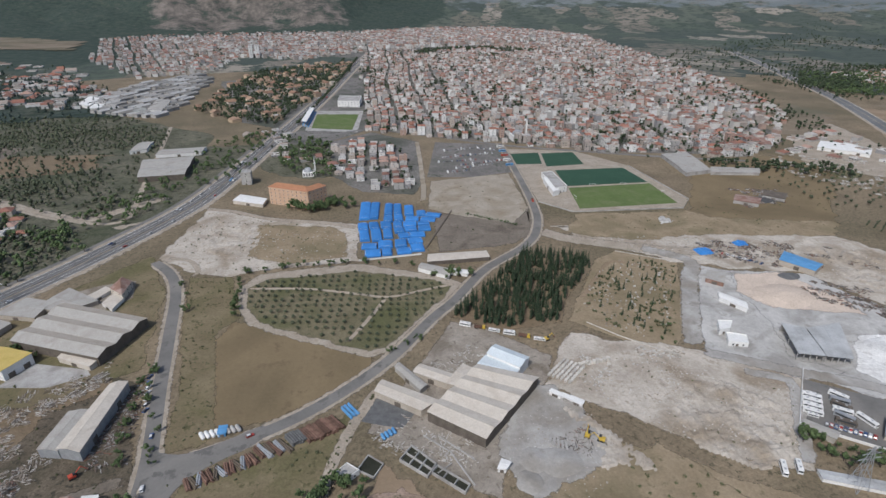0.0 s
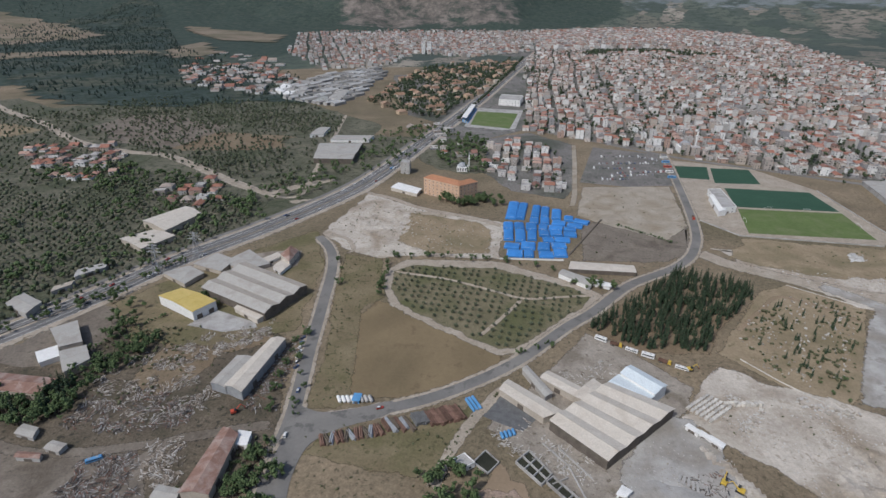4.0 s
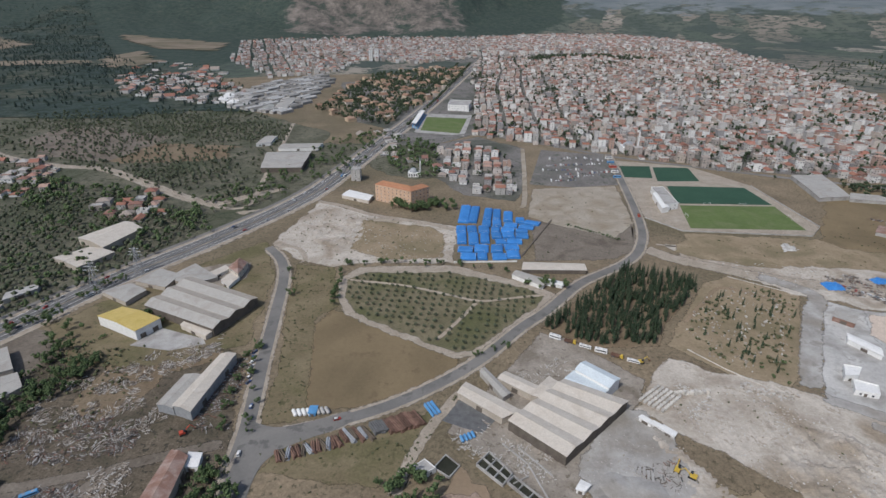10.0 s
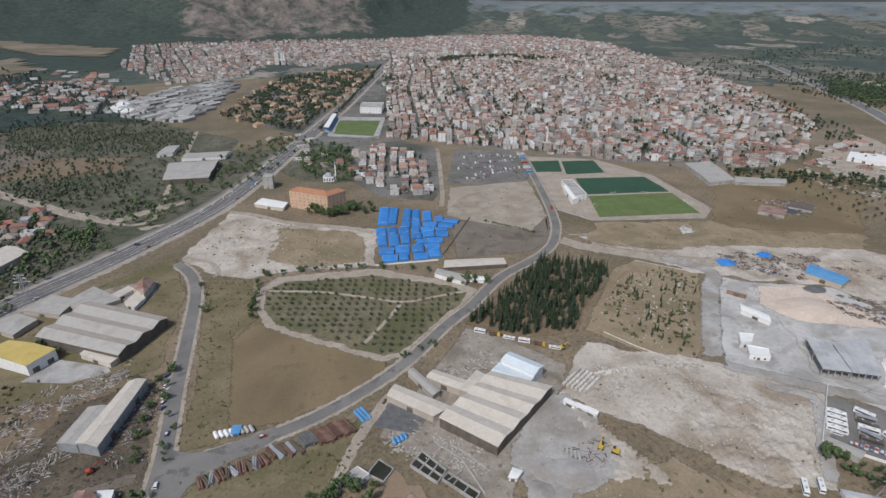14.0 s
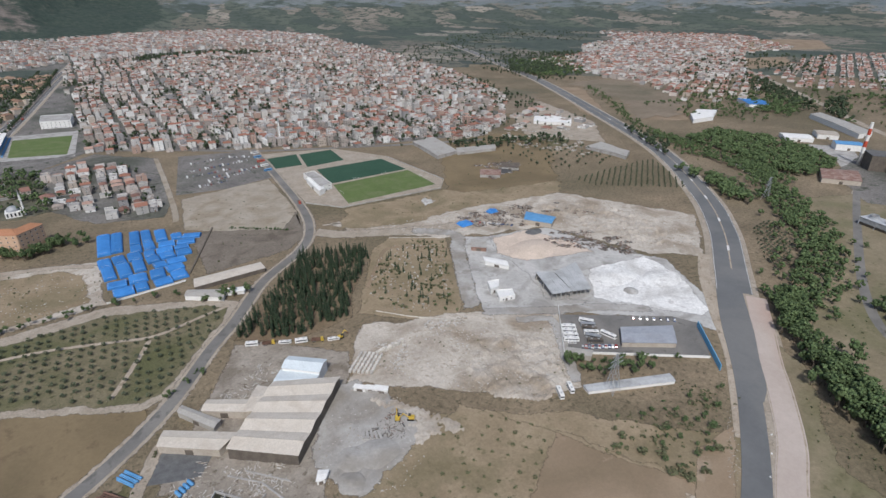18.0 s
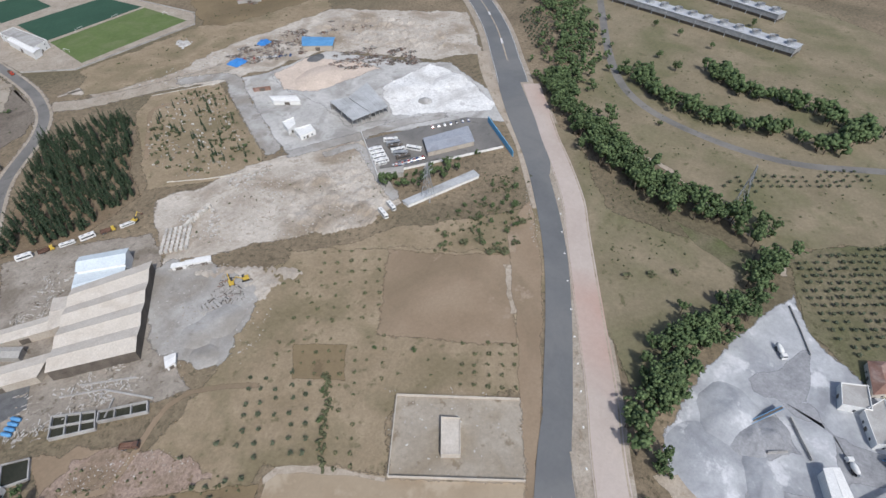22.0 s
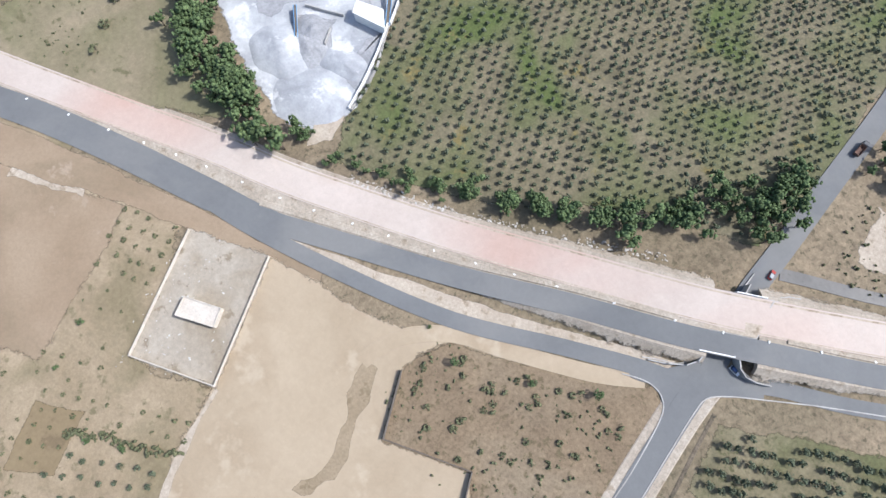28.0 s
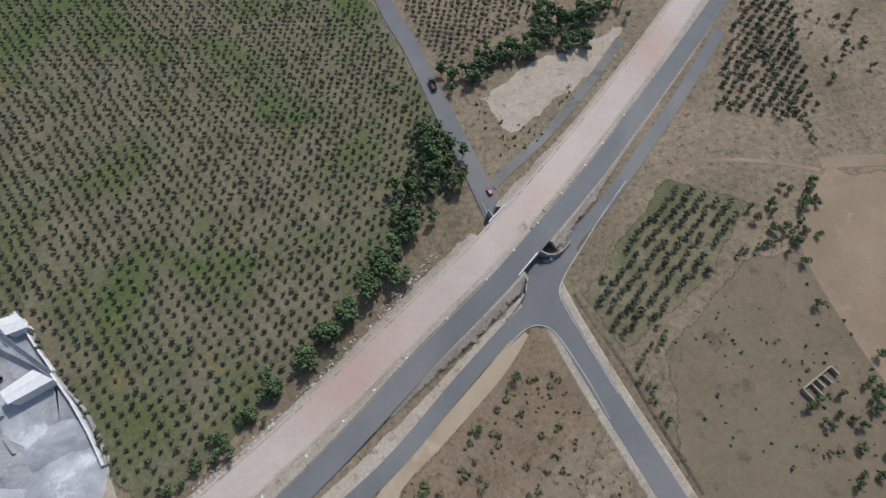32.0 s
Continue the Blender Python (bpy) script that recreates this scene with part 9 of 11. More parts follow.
def far_car_data():
    g = Geo()
    for me, m in zip(CAR[:3], (0, 1, 0)):
        g.add([tuple(v.co) for v in me.vertices], [tuple(p.vertices) for p in me.polygons], m)
    for u, v in ((-1.3, -0.78), (-1.3, 0.78), (1.3, -0.78), (1.3, 0.78)):
        g.tube((u, v - 0.1, 0.32), (u, v + 0.1, 0.32), 0.32, 0.32, 8, 2)
    return data_of(g, [M_CAR, M_GLASSDARK, M_TYRE])


FAR_CAR = far_car_data()


def car(x, y, rz, z=0.0, label="", group="cars"):
    z -= 0.42 if z > 0.6 else 0.15
    if math.hypot(x, y) > 430:
        ob = new("car", FAR_CAR)
        ob.matrix_basis = pose(x, y, z, 0, 0, math.degrees(rz))
        return tagged(ob, label or "small saloon car parked outdoors", "car", group)
    base = empty("car", x, y, z, rz)
    for nm, me in zip(("body", "glazing", "roof"), CAR):
        new(nm, me).parent = base
    for u, v in ((-1.3, -0.78), (-1.3, 0.78), (1.3, -0.78), (1.3, 0.78)):
        ob = new("wheel", CAR[3])
        ob.parent = base
        ob.location = (u, v, 0.32)
    return tagged(base, label or "small saloon car parked outdoors", "car", group)


BIGWHEEL = wheel_mesh(0.5, 0.32)


def truck(x, y, rz, z=0.0, kind="tipper", paint=None, label="", length=7.6):
    """A lorry: cab, load body and six wheels; kind: tipper, mixer, bus or van."""
    z -= 0.42 if z > 0.6 else 0.15
    base = empty({"bus": "bus", "mixer": "mixer_truck", "van": "van"}.get(kind, "truck"), x, y, z, rz)
    paint = paint or M_WHITE
    h = length / 2
    if kind in ("bus", "van"):
        t = 3.0 if kind == "bus" else 2.1
        w = 1.22 if kind == "bus" else 0.95
        g = Geo()
        loft(g, [[(-h, -w, 0.45), (-h, w, 0.45), (-h, w * 0.96, t - 0.1), (-h, -w * 0.96, t - 0.1)], [(-h + 0.2, -w, 0.4), (-h + 0.2, w, 0.4), (-h + 0.2, w * 0.97, t), (-h + 0.2, -w * 0.97, t)],
                 [(h - 0.5, -w, 0.4), (h - 0.5, w, 0.4), (h - 0.5, w * 0.97, t), (h - 0.5, -w * 0.97, t)], [(h, -w, 0.45), (h, w, 0.45), (h - 0.15, w * 0.94, t - 0.4), (h - 0.15, -w * 0.94, t - 0.4)]])
        g.link("body", paint, base)
        for s in (-1, 1):
            g = Geo()
            g.box((0, s * w, t * 0.52), (length * 0.84, 0.06, t * 0.28))
            g.link("window", M_GLASSDARK, base)
        g = Geo()
        g.box((h - 0.08, 0, t * 0.5), (0.12, w * 1.7, t * 0.3))
        g.link("windscreen", M_GLASSDARK, base)
        for k in (-0.25, 0.2):
            g = Geo()
            g.box((k * length, 0, t - 0.02), (1.2, 0.9, 0.18))
            g.link("roof_hatch", M_STEEL, base)
    else:
        g = Geo()
        loft(g, [[(h - 2.0, -1.2, 0.6), (h, -1.2, 0.6), (h, 1.2, 0.6), (h - 2.0, 1.2, 0.6)], [(h - 2.0, -1.2, 2.0), (h - 0.1, -1.2, 1.8), (h - 0.1, 1.2, 1.8), (h - 2.0, 1.2, 2.0)], [(h - 1.95, -1.1, 2.8), (h - 0.4, -1.1, 2.7), (h - 0.4, 1.1, 2.7), (h - 1.95, 1.1, 2.8)]])
        g.link("cab", paint, base)
        g = Geo()
        g.box((h - 0.2, 0, 1.75), (0.2, 2.0, 0.8))
        g.link("windscreen", M_GLASSDARK, base)
        g = Geo()
        g.box((-0.6, 0, 0.6), (length - 1.6, 0.9, 0.35))
        g.link("chassis", M_TYRE, base)
        g = Geo()
        if kind == "mixer":
            n = 12
            rings = []
            for u, r, zz in ((-h + 0.1, 0.5, 2.6), (-h + 1.2, 1.0, 2.3), (-0.6, 1.25, 2.1), (h - 3.2, 1.1, 1.95), (h - 2.4, 0.6, 1.9)):
                rings.append([(u, r * math.cos(2 * math.pi * i / n), zz + r * math.sin(2 * math.pi * i / n)) for i in range(n)])
            loft(g, rings)
            g.link("drum", M_WHITE, base, smooth=True)
            g = Geo()
            g.box((-h - 0.2, 0, 1.2), (0.6, 0.7, 1.8))
            g.link("chute", M_STEEL, base)
        else:
            for c, s in (((-1.1, 0, 0.95), (length - 2.4, 2.4, 0.15)), ((-1.1, -1.15, 0.95), (length - 2.4, 0.1, 1.2)), ((-1.1, 1.15, 0.95), (length - 2.4, 0.1, 1.2)), ((-h + 0.12, 0, 0.95), (0.1, 2.4, 1.2)), ((h - 2.35, 0, 0.95), (0.1, 2.4, 1.4))):
                g.box(c, s)
            g.link("load_body", M_RUST if kind == "tipper" else M_STEEL, base)
    for u in (h - 1.3, -h + 1.2, -h + 2.4) if kind != "van" else (h - 1.0, -h + 0.9):
        for s in (-1, 1):
            ob = new("wheel", BIGWHEEL)
            ob.parent = base
            ob.location = (u, s * (1.05 if kind != "van" else 0.8), 0.5 if kind != "van" else 0.42)
            if kind == "van":
                ob.scale = (0.8, 0.8, 0.8)
    return tagged(base, label or {"bus": "white coach with dark windows", "mixer": "white concrete mixer truck", "van": "white delivery van parked outdoors"}.get(kind, "lorry with an open rusty load body"), {"bus": "bus", "van": "van"}.get(kind, "truck"))


def facing(a, b):
    return math.atan2(b[1] - a[1], b[0] - a[0])


# the bridge and its neighbourhood
p, q = (-64.0, -76.8), (-67.6, -76.6)
car(*p, facing(p, q), 1.16, "small car on the side road under the bridge")
p, q = (-51.1, -116.0), (-50.4, -121.2)
car(*p, facing(p, q), 1.16, "small car on the side road beyond the bridge")
p, q = (-44.2, -180.5), (-44.1, -189.5)
truck(*(-43.9, -184.6), facing(p, q), 1.16, "tipper", M_ASHPILE, "dark lorry on the side road")
# concrete plant lorries
truck(*(202.4, -58.0), facing((196.5, -61.5), (207.8, -54.6)) + 3.14, 0.9, "mixer")
truck(*(157.6, -87.0), facing((154.1, -88.7), (161.2, -85.1)), 0.9, "mixer", label="white concrete mixer truck beside the silos")
truck(*(26.3, 162.3), facing((24.5, 166.5), (29.2, 160.0)), 0.8, "tipper", M_RUST, "rusty brown lorry on the dirt")
# vehicle yard
rnd = random.Random(77)
for k in range(9):
    x, y = along((251.0, 201.2), (237.3, 184.3), 9)[k]
    truck(x, y, facing((240.5, 192.0), (248.1, 186.1)), 0.7, "bus" if k % 2 else "van", M_WHITE, length=10 if k % 2 else 5.5)
for k, (x, y) in enumerate(along((265.6, 198.0), (249.5, 175.2), 6)):
    truck(x, y, facing((249.0, 184.4), (256.3, 173.5)) + 0.3 * (k % 2), 0.7, "bus", (M_WHITE, M_STEEL, M_DARKWALL)[k % 3], "parked coach in the vehicle yard", 10)
truck(*(263.2, 176.4), facing((262.5, 181.6), (264.7, 170.5)), 0.7, "bus", M_WHITE, "white coach in the vehicle yard", 11)
for k, (x, y) in enumerate(along((239.5, 178.9), (258.8, 165.3), 11)):
    car(x, y, facing((240.3, 174.9), (245.3, 178.9)), 0.7, group="cars in the vehicle yard")
for k, (x, y) in enumerate(along((293.1, 181.7), (317.4, 160.2), 7)):
    car(x, y, facing((240.3, 174.9), (245.3, 178.9)), 0.7, group="cars in the vehicle yard")
# the town's car park
for row, (a, b, n) in enumerate((((120, 717), (201, 728), 22), ((114, 695), (170, 700), 15), ((131.7, 662.5), (188, 677), 14), ((131, 751), (179, 758), 11), ((183, 758), (216, 736), 12), ((138.2, 676.9), (204, 691), 20), ((118.3, 649.3), (156.4, 655.0), 12))):
    for k, (x, y) in enumerate(along(a, b, n)):
        if (k * 7 + row * 3) % 5:
            (car(x, y, 1.45 + 0.1 * (k % 2), 0.4, "parked car on the asphalt lot", "cars on the town lot") if k % 6 else truck(x, y, 1.5, 0.4, "van"))
for k, (x, y) in enumerate(along((220, 767), (205.3, 654.8), 5)):
    truck(x, y, facing((149, 692), (188, 693)), 0.4, "bus", (M_WHITE, M_BLUE, M_RED)[k % 3], "parked coach on the asphalt lot", 10)
# highway traffic
HW = [(-357.8, 230.0), (-320.1, 288.8), (-280.0, 377.2), (-230.6, 460.9), (-178.8, 568.1), (-153.0, 664.8), (-119, 844), (-89, 1004), (-39, 1303)]
hw = smooth_line(HW, 24)
for k in range(1, len(hw) - 1):
    d = (Vector(hw[k + 1]) - Vector(hw[k - 1])).normalized()
    s = Vector((-d.y, d.x))
    for lane in (-8.5, -5, 5, 8.5):
        if rnd.random() < 0.26:
            p = Vector(hw[k]) + s * lane
            a = math.atan2(d.y, d.x) + (3.14 if lane > 0 else 0)
            if rnd.random() < 0.25:
                truck(p.x, p.y, a, 0.82, rnd.choice(("van", "tipper", "bus")), rnd.choice((M_WHITE, M_RED, M_BLUE)), length=8)
            else:
                car(p.x, p.y, a, 0.82, "car on the highway", "highway traffic")
# roadside cars
car(*(-114.1, 231.6), facing((-114.1, 231.6), (-115.1, 240.7)), 0.88, "white car on the near road")
car(*(-63.3, 222.9), facing((-66.0, 222.0), (-60.6, 224.3)), 0.93, "dark car on the curved road")
car(*(-108.2, 197.1), facing((-107.4, 192.3), (-109.2, 202.5)), 0.88, "white car at the road fork")
for k, (x, y) in enumerate(along((-122.6, 249.9), (-130.3, 285.1), 7)):
    car(x, y, facing((-124.7, 249.5), (-122.0, 255.9)), 0.85, "car parked beside the long shed", "cars beside the long shed")
for k, (x, y) in enumerate(along((64.4, 306.4), (118.9, 276.4), 6)):
    truck(x, y, facing((64.4, 306.4), (112.6, 280.2)) + 0.1 * (k % 2), 0.7, ("bus", "tipper", "van")[k % 3], (M_WHITE, M_YELLOW, M_WHITE)[k % 3], length=8)
truck(*(193.8, 531.4), facing((196.9, 549.0), (191.0, 514.7)), 0.92, "tipper", M_RED, "red lorry on the curved road")
for k, (x, y) in enumerate(along((309.8, 384.0), (339.0, 350.1), 10)):
    car(x, y, 0.4 * k, 0.7, "car parked in the scrap yard", "cars in the stone yard")
truck(*(195.0, 155.5), facing((197.3, 160.1), (191.2, 149.2)), 0.75, "bus", M_WHITE, "white trailer parked on waste ground", 9)
truck(*(203.0, 155.1), facing((205.7, 159.6), (201.1, 151.4)), 0.75, "bus", M_WHITE, "white trailer parked on waste ground", 8)
# compound yard
for k, (x, y) in enumerate((((-24.5, 151.9)), ((-20.8, 137.7)), ((-37.3, 150.5)))):
    truck(x, y, 0.5 + k, 0.5, "van", (M_WHITE, M_BLUE, M_WHITE)[k])
truck(*(-20.7, 126.2), 2.2, 0.5, "tipper", M_ASHPILE)
truck(*(-35.2, 137.6), 1.2, 0.5, "tipper", M_ASHPILE)

# ---- walls and fences ----
def wall_line(name, pts, h, thick, material, label, seg=3.0, closed=False, z=0.0, posts=True):
    """A wall built of panels between posts along a line."""
    base = empty(name, pts[0][0], pts[0][1], z)
    o = Vector(pts[0])
    pts = [Vector(p) - o for p in pts] + ([Vector((0, 0))] if closed else [])
    for a, b in zip(pts, pts[1:]):
        d = b - a
        n = max(1, round(d.length / seg))
        for k in range(n):
            p, q = a + d * (k / n), a + d * ((k + 1) / n)
            g = Geo()
            m = (p + q) / 2
            hh = h * (1 + 0.04 * noise.noise((m.x, m.y, 0.4)))
            g.box((m.x, m.y, -0.3), (d.length / n - (0.06 if posts else 0.02), thick, hh + 0.3), math.atan2(d.y, d.x))
            g.link("wall_panel", material, base)
            if not posts:
                continue
            g = Geo()
            g.box((p.x, p.y, -0.3), (0.3, thick + 0.1, h + 0.45), math.atan2(d.y, d.x))
            g.link("post", material, base)
    return tagged(base, label, "wall")


wall_line("lot_wall", [(121.7, 36.2), (97.8, 82.7), (66.7, 66.6), (90.9, 20.3)], 2.0, 0.3, M_CREAM, "low pale concrete wall round a bare lot", 4, posts=False)
wall_line("plot_wall", [(22.6, 12.4), (9.3, 34.0)], 2.6, 0.5, M_DARKWALL, "dark brown earth wall of the plot", 4, posts=False)
wall_line("plot_wall", [(9.3, 34.0), (-20.9, 18.7)], 0.9, 0.4, M_DARKWALL, "low broken earth wall of the plot", 4, posts=False)
wall_line("plot_wall", [(-20.9, 18.7), (-25.8, 27.2)], 2.6, 0.5, M_DARKWALL, "dark brown earth wall of the plot", 4, posts=False)
wall_line("plant_wall", [(116.1, -45.1), (118.8, -55.6), (124.3, -67.9), (134.8, -83.1), (142.3, -98.6), (151.1, -114.8)], 1.8, 0.8, M_CONCRETE, "pale concrete retaining wall of the plant", 5, posts=False)
wall_line("cemetery_wall", [(154, 293.3), (169.8, 273.1), (187.8, 255.3), (197, 248.3)], 0.9, 0.4, M_STONE, "low rough stone cemetery wall", 4, posts=False)
wall_line("cemetery_wall", [(226.2, 397.1), (268.7, 367.3)], 0.8, 0.4, M_STONE, "low pale cemetery wall", 4, posts=False)
wall_line("pitch_fence", [(198.9, 527.4), (225.2, 491.9), (346.4, 482.3), (367.6, 506.3), (362, 636)], 1.6, 0.25, M_CONCRETE, "low pale wall round the sports pitches", 8, posts=False)
wall_line("yard_wall", [(263.0, 220.8), (226.0, 180.9), (295.7, 124.2)], 2.0, 0.3, M_WHITE, "white wall round the vehicle yard", 6, posts=False)
wall_line("tarp_wall", [(-0.6, 416.4), (54.2, 419.6)], 1.8, 0.3, M_WHITE, "white wall below the tarpaulins", 6)
wall_line("works_wall", [(100.9, 228.3), (116.5, 212.6)], 1.5, 0.4, M_CONCRETE, "concrete wall beside the cabins", 4)
for line in ([(26, 207.5), (37.9, 194.3), (45.4, 172.3)], [(34.2, 205.1), (48.8, 187.5)], [(29.4, 182.2), (37.2, 187.1)]):
    wall_line("broken_wall", line, 1.2, 0.6, M_CONCRETE, "broken low concrete wall in the works yard", 4, posts=False)
wall_line("blue_hoarding", [(321.7, 148.4), (306.2, 132.0), (288.9, 114.0)], 4.6, 0.5, M_HOARDING, "tall bright blue sheet hoarding", 6)
wall_line("lot_fence", [(59.6, 430.6), (99.7, 517.7)], 1.2, 1.2, M_DARKWALL, "overgrown dark fence beside the dark lot", 5, posts=False)
wall_line("highway_barrier", [tuple(p) for p in smooth_line(HW, 30)][:26], 0.9, 0.5, M_CONCRETE, "concrete median barrier of the highway", 15, z=0.4, posts=False)

for line in ([(154.2, -48.1), (162.8, -54.7), (170.8, -61.0)], [(154.3, -52.4), (161.0, -57.7)], [(147.7, -57.9), (152.0, -64.8)], [(168.9, -64.6), (160.6, -69.1), (153.0, -73.4)]):
    wall_line("bin_wall", line, 2.2, 0.5, M_CONCRETE, "concrete partition wall of the stock bins", 3, posts=False)
wall_line("plant_wall", [(117.1, -44.9), (121.9, -57.4), (128.7, -71.8), (135.9, -84.5)], 2.5, 0.6, M_WHITE, "pale retaining wall at the plant", 4, posts=False)
wall_line("plant_wall_east", [(135.3, -85.4), (142.8, -98.6), (151.1, -114.8)], 2.5, 0.6, M_WHITE, "pale retaining wall at the plant", 4, posts=False)
wall_line("plant_wall_north", [(235.3, -59.4), (221.3, -65.3), (207.9, -70.2)], 1.6, 0.4, M_CONCRETE, "concrete wall at the plant entrance", 4, posts=False)

# ---- the bridge over the side road ----
def bridge():
    """Deck, parapets and abutments where the bypass crosses the side road."""
    c = DECK_AT
    base = empty("road_bridge", c.x, c.y)
    top = climb(c.x, c.y)

    def slab(name, n0, n1, u0, u1, z0, z1, material):
        g = Geo()
        q = [deck_point(n0, u0), deck_point(n0, u1), deck_point(n1, u1), deck_point(n1, u0)]
        if (Vector(q[1]) - Vector(q[0])).cross(Vector(q[3]) - Vector(q[0])) < 0:
            q.reverse()
        g.prism([(x - c.x, y - c.y) for x, y in q], z0, z1)
        g.link(name, material, base)

    slab("deck", -12.0, 12.2, -10.5, 10.5, top - 1.15, top - 0.22, M_CONCRETE)
    slab("median_slab", -3.6, 1.6, -10, 10, top - 0.2, top + 0.02, M_SHOULDER)
    slab("parapet", -12.45, -12.0, -6.6, 6.6, top - 1.2, top + 0.6, M_WHITE)
    slab("parapet", 12.2, 12.6, -5.8, 5.8, top - 1.2, top + 0.6, M_WHITE)
    slab("abutment", -12.0, 12.2, -8.4, -6.4, -0.3, top - 1.2, M_CONCRETE)
    slab("abutment", -12.0, 12.2, 6.4, 8.4, -0.3, top - 1.2, M_CONCRETE)
    for line, h0, h1 in (([(-61.2, -79.9), (-63.3, -78.0), (-66.8, -77.0), (-71.2, -78.3), (-76.3, -81.6)], top, 2.6), ([(-57.3, -103.3), (-56.9, -105.9), (-58.2, -109.7), (-60.4, -112.6), (-63.8, -115.1)], top, 3.6), ([(-51.2, -72.6), (-51.4, -68.8), (-49.6, -65.0), (-44.9, -60.8), (-38.9, -56.8)], top - 0.5, 1.6), ([(-48.0, -98.5), (-46.7, -105.0), (-46.1, -111.5)], top, 1.2)):
        for k in range(len(line) - 1):
            a, b = Vector(line[k]) - c, Vector(line[k + 1]) - c
            d = b - a
            g = Geo()
            g.box(((a.x + b.x) / 2, (a.y + b.y) / 2, -0.3), (d.length + 0.4, 0.45, 0.3 + h0 + (h1 - h0) * k / (len(line) - 2)), math.atan2(d.y, d.x))
            g.link("wing_wall", M_CONCRETE, base)
    tagged(base, "concrete road bridge over the side road", "bridge")


bridge()

# kerb stones and marker posts along the new road
for k, (x, y) in enumerate(smooth_line(GRAVEL, 15)[8:34]):
    g = Geo()
    g.box((0, 0, -0.2), (1.0, 0.6, 0.8), 0.4 * k)
    ob = g.link("marker_block", M_WHITE)
    i = min(range(len(GRAVEL) - 1), key=lambda j: (Vector(GRAVEL[j]) - Vector((x, y))).length)
    d = (Vector(GRAVEL[i + 1]) - Vector(GRAVEL[i])).normalized()
    px, py = x + d.y * 8.9, y - d.x * 8.9
    ob.location = (px, py, climb(px, py) - 0.25)
    tagged(ob, "white concrete marker block beside the carriageway", "road block", "marker blocks")


# ---- pylons and lamp posts ----
def pylon(x, y, h=32, label="tall grey steel lattice power pylon"):
    base = empty("power_pylon", x, y)
    lv = [(0, 3.4), (0.3, 2.3), (0.55, 1.5), (0.75, 0.9), (1.0, 0.25)]
    cor = [(-1, -1), (1, -1), (1, 1), (-1, 1)]
    for c in cor:
        g = Geo()
        for (a, wa), (b, wb) in zip(lv, lv[1:]):
            g.tube((c[0] * wa, c[1] * wa, a * h - (0.3 if a == 0 else 0)), (c[0] * wb, c[1] * wb, b * h), 0.16, 0.13, 4)
        g.link("leg", M_STEEL, base)
    for k in range(4):
        (a, wa), (b, wb) = lv[k], lv[k + 1]
        for i in range(4):
            c, d = cor[i], cor[(i + 1) % 4]
            g = Geo()
            g.tube((c[0] * wa, c[1] * wa, a * h), (d[0] * wb, d[1] * wb, b * h), 0.09, None, 4)
            g.tube((d[0] * wa, d[1] * wa, a * h), (c[0] * wb, c[1] * wb, b * h), 0.09, None, 4)
            g.link("brace", M_STEEL, base)
    for z, w in ((0.72, 6.5), (0.84, 5.2), (0.95, 4.0)):
        g = Geo()
        g.tube((-w, 0, z * h), (w, 0, z * h), 0.14, None, 4)
        g.tube((-w, 0, z * h), (0, 0, z * h + 1.6), 0.09, None, 4)
        g.tube((w, 0, z * h), (0, 0, z * h + 1.6), 0.09, None, 4)
        g.link("cross_arm", M_STEEL, base)
        for s in (-1, 1):
            g = Geo()
            g.tube((s * w, 0, z * h - 1.6), (s * w, 0, z * h), 0.14, None, 6)
            g.link("insulator", M_GLASSDARK, base)
    tagged(base, label, "pylon", "power pylons")


pylon(*(299.4, -25.3), 34)
pylon(*(221.6, 140.8), 26)
pylon(*(612.9, 243.1), 26)
pylon(*(-282.5, 359.4), 26)
pylon(*(-264.9, 390.2), 24)


def lamp_post(x, y, rz, z=0.0):
    base = empty("street_lamp", x, y, z, rz)
    g = Geo()
    g.tube((0, 0, -0.3), (0, 0, 9), 0.13, 0.08, 6)
    g.link("pole", M_STEEL, base)
    g = Geo()
    g.tube((0, 0, 8.9), (1.8, 0, 9.4), 0.07, 0.05, 5)
    g.link("arm", M_STEEL, base)
    g = Geo()
    g.box((2.0, 0, 9.3), (0.8, 0.3, 0.15))
    g.link("lamp_head", M_STEEL, base)
    tagged(base, "grey steel street lamp beside the highway", "street lamp", "highway lamps")


for k, (x, y) in enumerate(smooth_line(HW, 38)[1:24]):
    lamp_post(x, y, 1.2 + 3.14 * (k % 2), 0.4)

# ---- concrete basins ----
def basin(quad, nu, nv, label, h=1.6):
    q = [Vector(p) for p in quad]
    c = sum(q, Vector((0, 0))) / 4
    base = empty("concrete_basin", c.x, c.y)
    q = [p - c for p in q]
    g = Geo()
    g.prism([tuple(p) for p in q], -0.2, 0.9)
    g.link("water", M_WATER, base)
    for k in range(nu + 1):
        a, b = lerp2(q, k / nu, 0), lerp2(q, k / nu, 1)
        d, m = b - a, (a + b) / 2
        g = Geo()
        g.box((m.x, m.y, -0.3), (d.length, 0.5, h + 0.9), math.atan2(d.y, d.x))
        g.link("basin_wall", M_CONCRETE, base)
    for k in range(nv + 1):
        a, b = lerp2(q, 0, k / nv), lerp2(q, 1, k / nv)
        d, m = b - a, (a + b) / 2
        g = Geo()
        g.box((m.x, m.y, -0.3), (d.length, 0.5, h + 0.88), math.atan2(d.y, d.x))
        g.link("basin_wall", M_CONCRETE, base)
    tagged(base, label, "basin")


